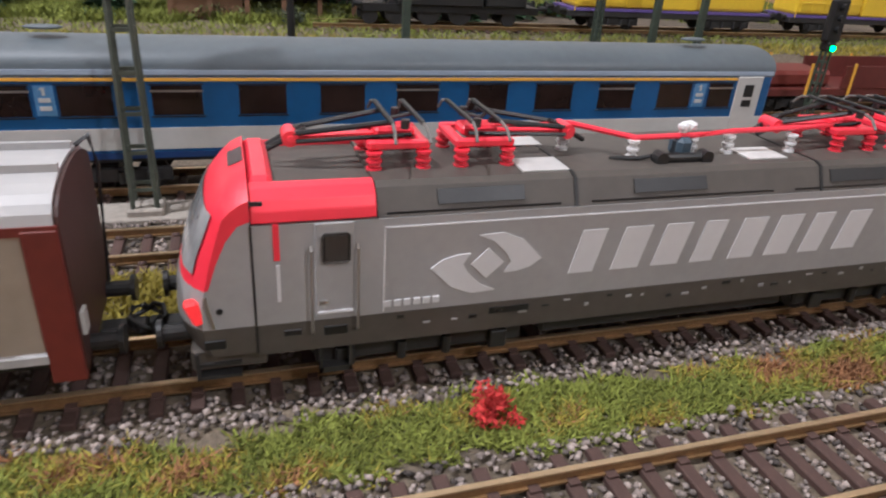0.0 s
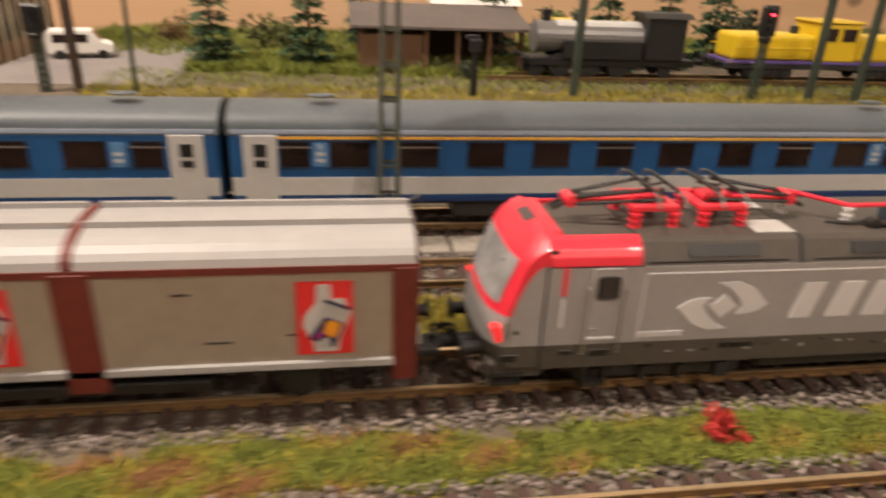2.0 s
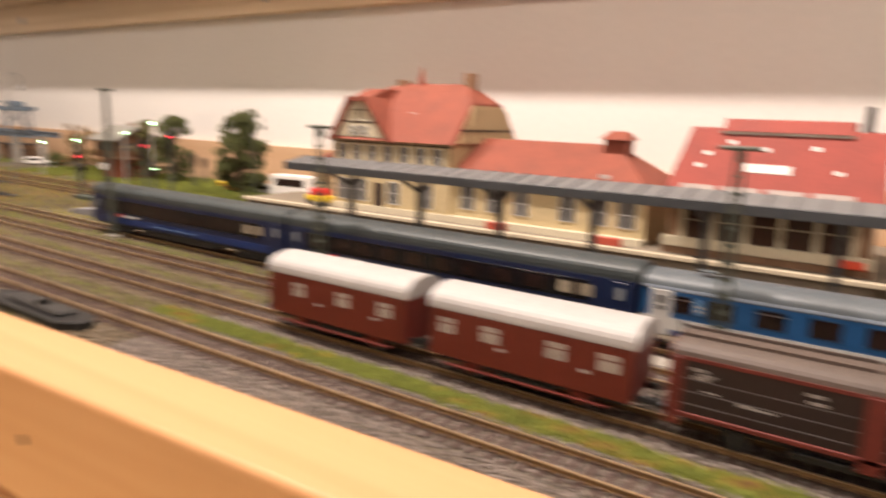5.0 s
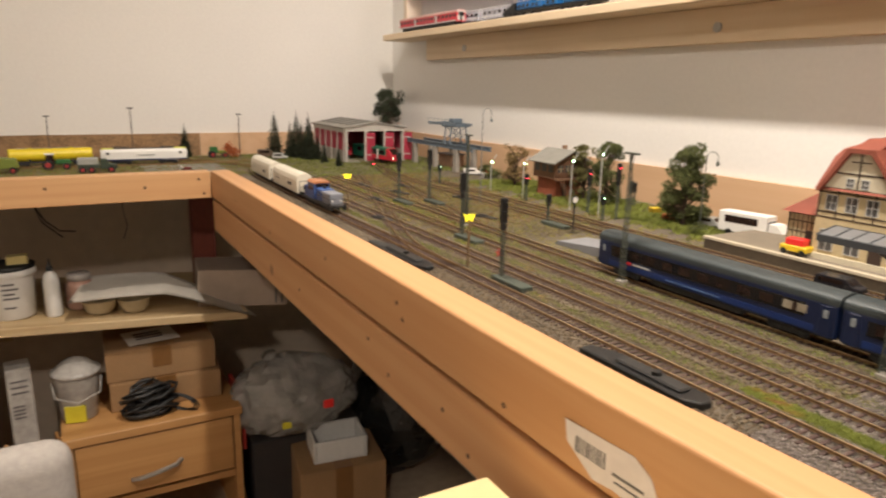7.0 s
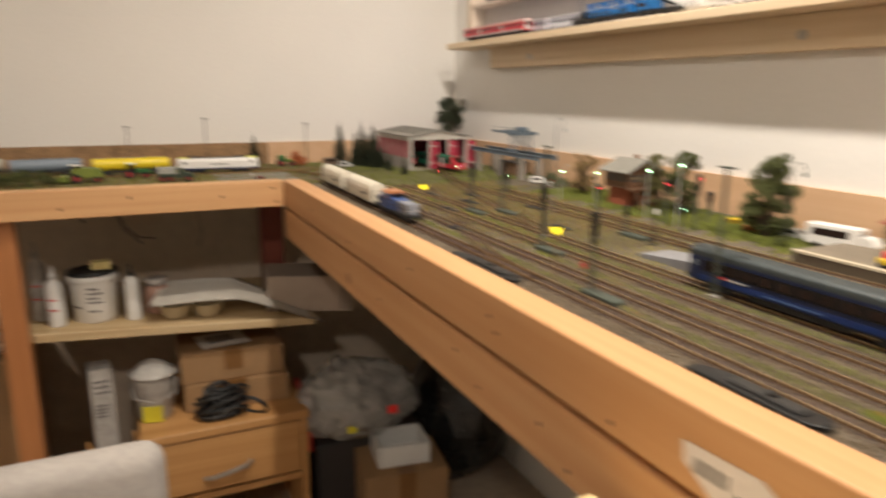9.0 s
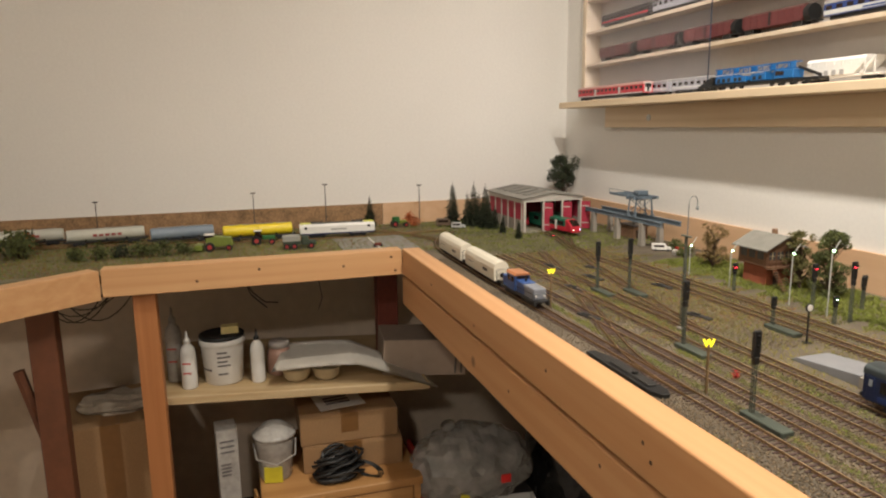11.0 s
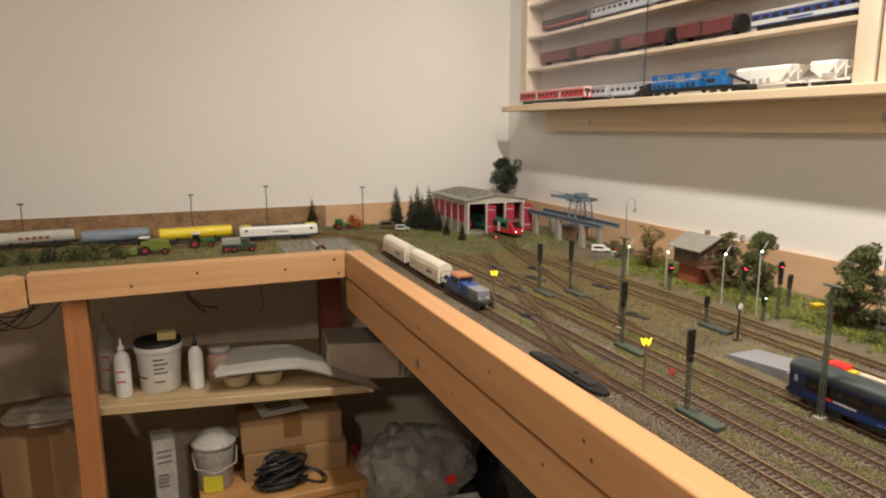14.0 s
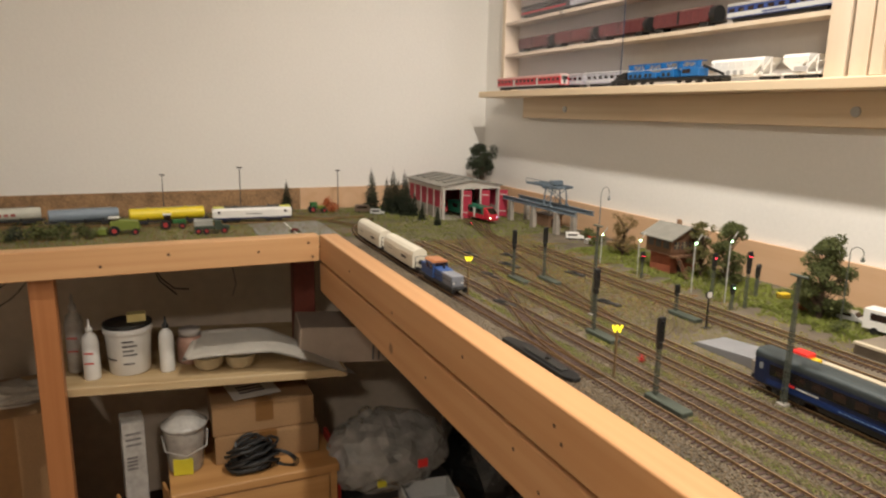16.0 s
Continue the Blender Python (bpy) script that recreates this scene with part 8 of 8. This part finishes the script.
def carton(name, x0, x1, y0, y1, z0, z1, turn, label, tape=True):
    cx, cy = (x0 + x1) / 2, (y0 + y1) / 2
    c = thing(name, label, "box", "cardboard boxes under the layout", (cx, cy, z0), turn)
    w, d, h = (x1 - x0) / 2, (y1 - y0) / 2, z1 - z0
    part("carton", bx(-w, w, -d, d, 0, h, .0025, 2), CARD, c)
    for s in (-1, 1):
        part("flap", bx(-w + .001, w - .001, min(s * .001, s * (d - .001)), max(s * .001, s * (d - .001)), h, h + .0022, .0006), CARD, c)
    if tape:
        part("tape", join(bx(-w + .004, w + .0006, -.024, .024, h + .0022, h + .0028), bx(w, w + .0007, -.024, .024, h * .35, h + .0028)), CARD_DK, c, "shiny brown packing tape")
    return c


carton("cardboard_box", -2.34, -2.095, -.425, -.150, -.6215, -.545, -4, "brown cardboard box closed with tape, on the cabinet")
carton("cardboard_box", -2.35, -2.105, -.435, -.165, -.5415, -.462, -1, "brown cardboard box stacked on another one")
ls = thing("label_sheet", "white printed sheet lying on cardboard box", "paper", "", (-2.20, -.30, -.4575), 8)
part("sheet", bx(-.055, .055, -.085, .045, 0, .001), SHEET, ls)
for k in range(3):
    part("print_bar", bx(-.03 + k * .02, -.018 + k * .02, -.06, .01, .001, .0014), BAR, ls)
carton("large_carton", -2.46, -2.17, -1.06, -.79, FLOOR_Z, -.435, 5, "large brown carton standing on the floor")
ck = thing("cloth_rag", "crumpled pale rag lying on the large carton", "cloth", "", (-2.30, -.90, -.432))
rag = ball((0, 0, .012), .09, 3, (.8, 1.2, .28))
rg = random.Random(4)
for v in rag.verts:
    v.co *= 1 + rg.uniform(-.16, .16)
part("folds", rag, mat("pale_cloth", (.38, .32, .25), .9, var=.2, scale=60), ck)

# black cable coil
cc = thing("cable_coil", "coil of black cable lying on the cabinet", "cable", "", (-2.055, -.345, -.621))
cg = random.Random(21)
for k in range(20):
    rr, tip = cg.uniform(.026, .046), cg.uniform(-.5, .5)
    ox, oy, oz = cg.uniform(-.012, .012), cg.uniform(-.018, .018), .010 + .0032 * k
    pts = [(ox + rr * .8 * math.cos(a), oy + rr * 1.3 * math.sin(a), max(.005, oz + .022 * math.sin(a + tip * 4) * cg.uniform(.7, 1.1))) for a in [6.2832 * i / 16 for i in range(17)]]
    part("loop", tube(pts, .0040, 6), BLACK, cc)
for k in range(3):
    pts = [(.02 + .02 * math.cos(a), .075 + (.028 + .006 * k) * math.cos(a * 1.0 + .4), .026 + (.022 + .003 * k) * math.sin(a)) for a in [6.2832 * i / 14 for i in range(15)]]
    part("loose_loop", tube(pts, .0021, 6), BLACK, cc)

# pail, carton, crate beside the cabinet
pl = thing("clear_pail", "clear plastic pail with lid and yellow label", "bucket", "", (-2.13, -.505, -.6215))
part("tub", lathe([(.040, 0), (.043, .004), (.052, .110), (.054, .118)]), MILKY, pl, "", True)
part("lid", lathe([(.057, .1185), (.0575, .128), (.050, .131), (.03, .150), (.012, .158)]), MILKY, pl, "domed clear lid", True)
part("label", turned(bx(.0425, .0465, -.024, .024, .002, .046), pose(0, 0, 0, 0, 0, -12)), YLABEL, pl, "yellow label with plain bars")
for z in (.060, .070, .080):
    part("print_ring", lathe([(.0475 + (z - .06) * .08, z), (.0480 + (z - .06) * .08, z + .003)]), mat("pale_red_print", (.45, .22, .20), .4), pl)
part("bail", tube([(.0, -.056, .10), (.045, -.05, .075), (.066, 0, .062), (.045, .05, .075), (.0, .056, .10)], .002, 6), MILKY, pl)
nc = thing("narrow_carton", "narrow white carton with grey print", "box", "", (-2.15, -.630, -.80), 6)
part("carton", bx(-.035, .035, -.027, .027, 0, .335, .002), MILKY, nc)
for z in (.30, .285, .27, .235, .225, .215, .205):
    part("print_bar", bx(.0352, .0358, -.019, .017 if z > .25 else .006, z, z + .005), BAR, nc)
cr = thing("wooden_crate", "small open wooden crate with slats", "crate", "", (-2.085, -.610, -.795), 10)
for s in (-1, 1):
    part("side", bx(-.05, .05, s * .055 - .004, s * .055 + .004, 0, .135, .001), CABWOOD, cr)
    part("end", bx(s * .046 - .004, s * .046 + .004, -.050, .050, 0, .06, .001), CABWOOD, cr)
for k in range(3):
    part("slat", bx(.0505, .0555, -.055 + k * .042, -.035 + k * .042, 0, .12, .001), (CABWOOD, PLASTIC, CABWOOD)[k], cr)
part("base", bx(-.05, .05, -.055, .055, -.006, 0), CABWOOD, cr)
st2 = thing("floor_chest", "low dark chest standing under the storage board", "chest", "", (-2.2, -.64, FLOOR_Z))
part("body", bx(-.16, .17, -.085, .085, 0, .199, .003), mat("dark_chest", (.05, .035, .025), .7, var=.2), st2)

# plastic bag and boxes at the back
bg = thing("plastic_bag", "crumpled clear plastic bag with white contents", "bag", "", (-2.08, .035, -.668))
bag = ball((0, 0, 0), 1, 4, (.12, .185, .095))
rg = random.Random(9)
ph = [(rg.uniform(10, 60), rg.uniform(10, 60), rg.uniform(10, 60), rg.uniform(0, 6)) for _ in range(9)]
for v in bag.verts:
    f = 1 + sum(abs(math.sin(a * v.co.x + b * v.co.y + c * v.co.z + d)) - .6 for a, b, c, d in ph) * .034
    f += .03 * (abs(math.sin(95 * v.co.x + 60 * v.co.y + 3 * math.sin(40 * v.co.z))) + abs(math.sin(70 * v.co.z - 85 * v.co.y + 2 * math.sin(55 * v.co.x))) - 1.2)
    v.co *= f + rg.uniform(-.022, .022)
    v.co.z += .05 * max(0, v.co.z) / .125
part("film", bag, BAG, bg)
part("neck", turned(lathe([(.030, 0), (.014, .014), (.010, .020), (.019, .034), (.022, .042)], 18), pose(0, -.05, .110, 20, 15, 0)), BAG, bg, "gathered film neck", True)
cg = random.Random(33)
for k in range(9):
    rr, oz = cg.uniform(.055, .085), -.055 + .012 * k
    pts = [(cg.uniform(-.002, .002) + rr * .75 * math.cos(a), .03 + rr * 1.25 * math.sin(a), oz + .012 * math.sin(a * 2 + k)) for a in [6.2832 * i / 18 for i in range(19)]]
    part("tubing_coil", tube(pts, .0055, 6), mat("grey_tubing", (.30, .28, .25), .4, var=.2), bg, "coiled grey tubing inside the bag")
part("red_tag", bx(.118, .124, .055, .085, .005, .03, .002), RED, bg)
part("yellow_tag", bx(.105, .117, -.06, -.035, -.035, -.015, .002), YLABEL, bg)
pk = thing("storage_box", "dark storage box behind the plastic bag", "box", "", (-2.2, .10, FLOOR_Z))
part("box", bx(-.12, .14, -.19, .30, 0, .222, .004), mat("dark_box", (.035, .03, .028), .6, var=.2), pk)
rb = thing("red_folder", "red folder standing beside the drawer cabinet", "folder", "", (-2.10, -.115, -.777))
part("cover", bx(-.10, .06, -.004, .006, 0, .165, .001), mat("folder_red", (.45, .03, .02), .5), rb)
wb = thing("white_box", "open white plastic box on a brown carton", "box", "", (-1.97, .13, -.803), -8)
for s in (-1, 1):
    part("side", bx(-.06, .06, s * .072 - .004, s * .072 + .004, .001, .06, .002), PLASTIC, wb)
    part("end", bx(s * .056 - .004, s * .056 + .004, -.067, .067, .001, .06, .002), PLASTIC, wb)
part("base", bx(-.06, .06, -.075, .075, -.004, .001), PLASTIC, wb)
carton("cardboard_box", -2.07, -1.87, .01, .25, FLOOR_Z, -.808, -8, "brown cardboard box on the floor under the layout")
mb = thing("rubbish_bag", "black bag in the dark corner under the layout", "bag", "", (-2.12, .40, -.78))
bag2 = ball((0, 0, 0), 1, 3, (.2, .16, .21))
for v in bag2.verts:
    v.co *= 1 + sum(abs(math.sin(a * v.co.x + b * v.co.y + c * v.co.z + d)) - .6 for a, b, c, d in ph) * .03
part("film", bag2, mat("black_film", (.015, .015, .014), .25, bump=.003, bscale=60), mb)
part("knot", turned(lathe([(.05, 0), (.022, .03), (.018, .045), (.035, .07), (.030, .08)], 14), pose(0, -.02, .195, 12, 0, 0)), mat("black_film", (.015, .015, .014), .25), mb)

# dark red post in the corner and cables under the wing
cp = thing("corner_post", "dark red painted post with foot under the layout corner", "post")
part("shaft", bx(-2.33, -2.285, -.178, -.115, -.385, -.03, .002), RUSTRED, cp)
part("foot", bx(-2.345, -2.20, -.20, -.10, -.395, -.385, .002), RUSTRED, cp)
WIRE = mat("grey_cable", (.05, .045, .04), .5)
rg = random.Random(12)
for k, (y, l, n) in enumerate(((-.92, .13, 5), (-.98, .10, 4))):
    for j in range(n):
        yy, s = y + rg.uniform(-.05, .05), rg.uniform(.07, .13)
        x = -2.12 + rg.uniform(-.12, .02)
        z1 = l * rg.uniform(.6, 1.1)
        pts = [(x + .02 * math.sin(5 * u), yy - s + 2 * s * u, -.026 - z1 * math.sin(math.pi * u) ** .8) for u in [i / 12 for i in range(13)]]
        cb = thing("hanging_cable", "thin dark cable hanging under the layout", "cable", "cables under the layout")
        part("wire", tube(pts, .0017, 6), WIRE, cb)

for pts, r in (([(-2.2, -.648, -.024), (-2.2, -.650, -.065), (-2.198, -.640, -.085), (-2.196, -.628, -.100)], .0024), ([(-2.2, -.545, -.024), (-2.2, -.552, -.085), (-2.2, -.535, -.120), (-2.198, -.505, -.148), (-2.196, -.470, -.152)], .0022), ([(-2.2, -.548, -.024), (-2.204, -.556, -.080), (-2.2, -.540, -.125), (-2.198, -.500, -.165)], .0022), ([(-2.2, -.350, -.024), (-2.2, -.358, -.100), (-2.2, -.350, -.150), (-2.198, -.362, -.182)], .0012), ([(-2.2, -.175, -.024), (-2.2, -.185, -.050), (-2.2, -.200, -.062)], .0018)):
    cb = thing("hanging_cable", "short loose cable end hanging from the layout", "cable", "cables under the layout")
    part("wire", tube(pts, r, 6), WIRE, cb)

# front of the drawer area, beam marks
stk = thing("paper_sticker", "torn white paper sticker with barcode on the pine beam", "sticker")
stk.matrix_basis = pose(-.62, FF, 0, 0, 0, math.degrees(math.atan(.05))) @ pose(.62, -FF, 0)
FY0 = FF - .0006
part("paper", prism([(-.640, -.014), (-.575, -.012), (-.560, -.020), (-.548, -.044), (-.566, -.048), (-.590, -.045), (-.610, -.047), (-.637, -.030)], "y", FY0, FY0 + .0004), mat("sticker_white", (.72, .66, .64), .6, var=.08, scale=120), stk)
for k in range(9):
    part("barcode_bar", bx(-.628 + k * .0034, -.628 + k * .0034 + (.0016 if k % 3 else .0022), FY0 - .0003, FY0 + .0001, -.034, -.022), BAR, stk)
part("print_bar", bx(-.592, -.565, FY0 - .0003, FY0 + .0001, -.034, -.032), BAR, stk)
part("print_bar", bx(-.590, -.568, FY0 - .0003, FY0 + .0001, -.039, -.0375), BAR, stk)
for x, z in ((-1.72, -.02), (-1.45, -.035), (-1.16, -.015), (-.93, -.012), (-.915, -.027), (-.72, -.040), (-.50, -.018), (-.42, -.038), (-1.30, -.10), (-1.02, -.085), (-.96, -.110), (-.83, -.095), (-.78, -.12)):
    part("screw_hole", cyl((x, FF + bend(x) + (-.0003 if z > -.06 else .0037), z), (x, FF + bend(x) + .0012 + (0 if z > -.06 else .004), z), .0028, seg=10), mat("screw_dark", (.10, .05, .025), .6), table)
for y, z in ((-.32, -.02), (-.52, -.012), (-.66, -.03), (-.19, -.04), (-.20, -.005)):
    part("screw_hole", cyl((CX - .001, y, z), (CX + .0004, y, z), .0035, seg=10), mat("screw_dark", (.10, .05, .025), .6), table)

# pale board and dark chair back in front of the layout
yb = thing("pale_board", "pale yellow board lying flat in front of the beam", "board")
part("board", bx(-.718, -.22, -.42, -.186, -.118, -.100, .002), mat("pale_yellow_board", (.66, .52, .26), .6, var=.05, scale=60), yb)
tb = thing("side_table", "small wooden table standing in front of the layout", "table", "", (-.46, -.31, FLOOR_Z))
part("tabletop", bx(-.20, .22, -.10, .11, .860, .882, .003), CABWOOD, tb)
for sx in (-.18, .20):
    for sy in (-.08, .09):
        part("leg", bx(sx - .013, sx + .013, sy - .013, sy + .013, 0, .860), CABWOOD, tb)
ch = thing("chair", "chair with pale grey cloth over its backrest", "chair", "", (-1.33, -.69, FLOOR_Z))
part("seat", bx(-.17, .20, -.19, .19, .42, .455, .01, 2), DARK, ch)
part("backrest", bx(-.015, .055, -.19, .185, .475, .722, .032, 5), mat("pale_grey_cloth", (.40, .37, .34), .9, var=.15, scale=120, bump=.001, bscale=300, big=10), ch, "grey cloth hung over the backrest", True)
for sx in (-.15, .16):
    for sy in (-.16, .16):
        part("leg", cyl((sx, sy, 0), (sx, sy, .425), .014, seg=10), METAL, ch)
for sy in (-.12, .12):
    part("back_strut", cyl((.02, sy, .45), (.02, sy, .49), .011, seg=10), METAL, ch)
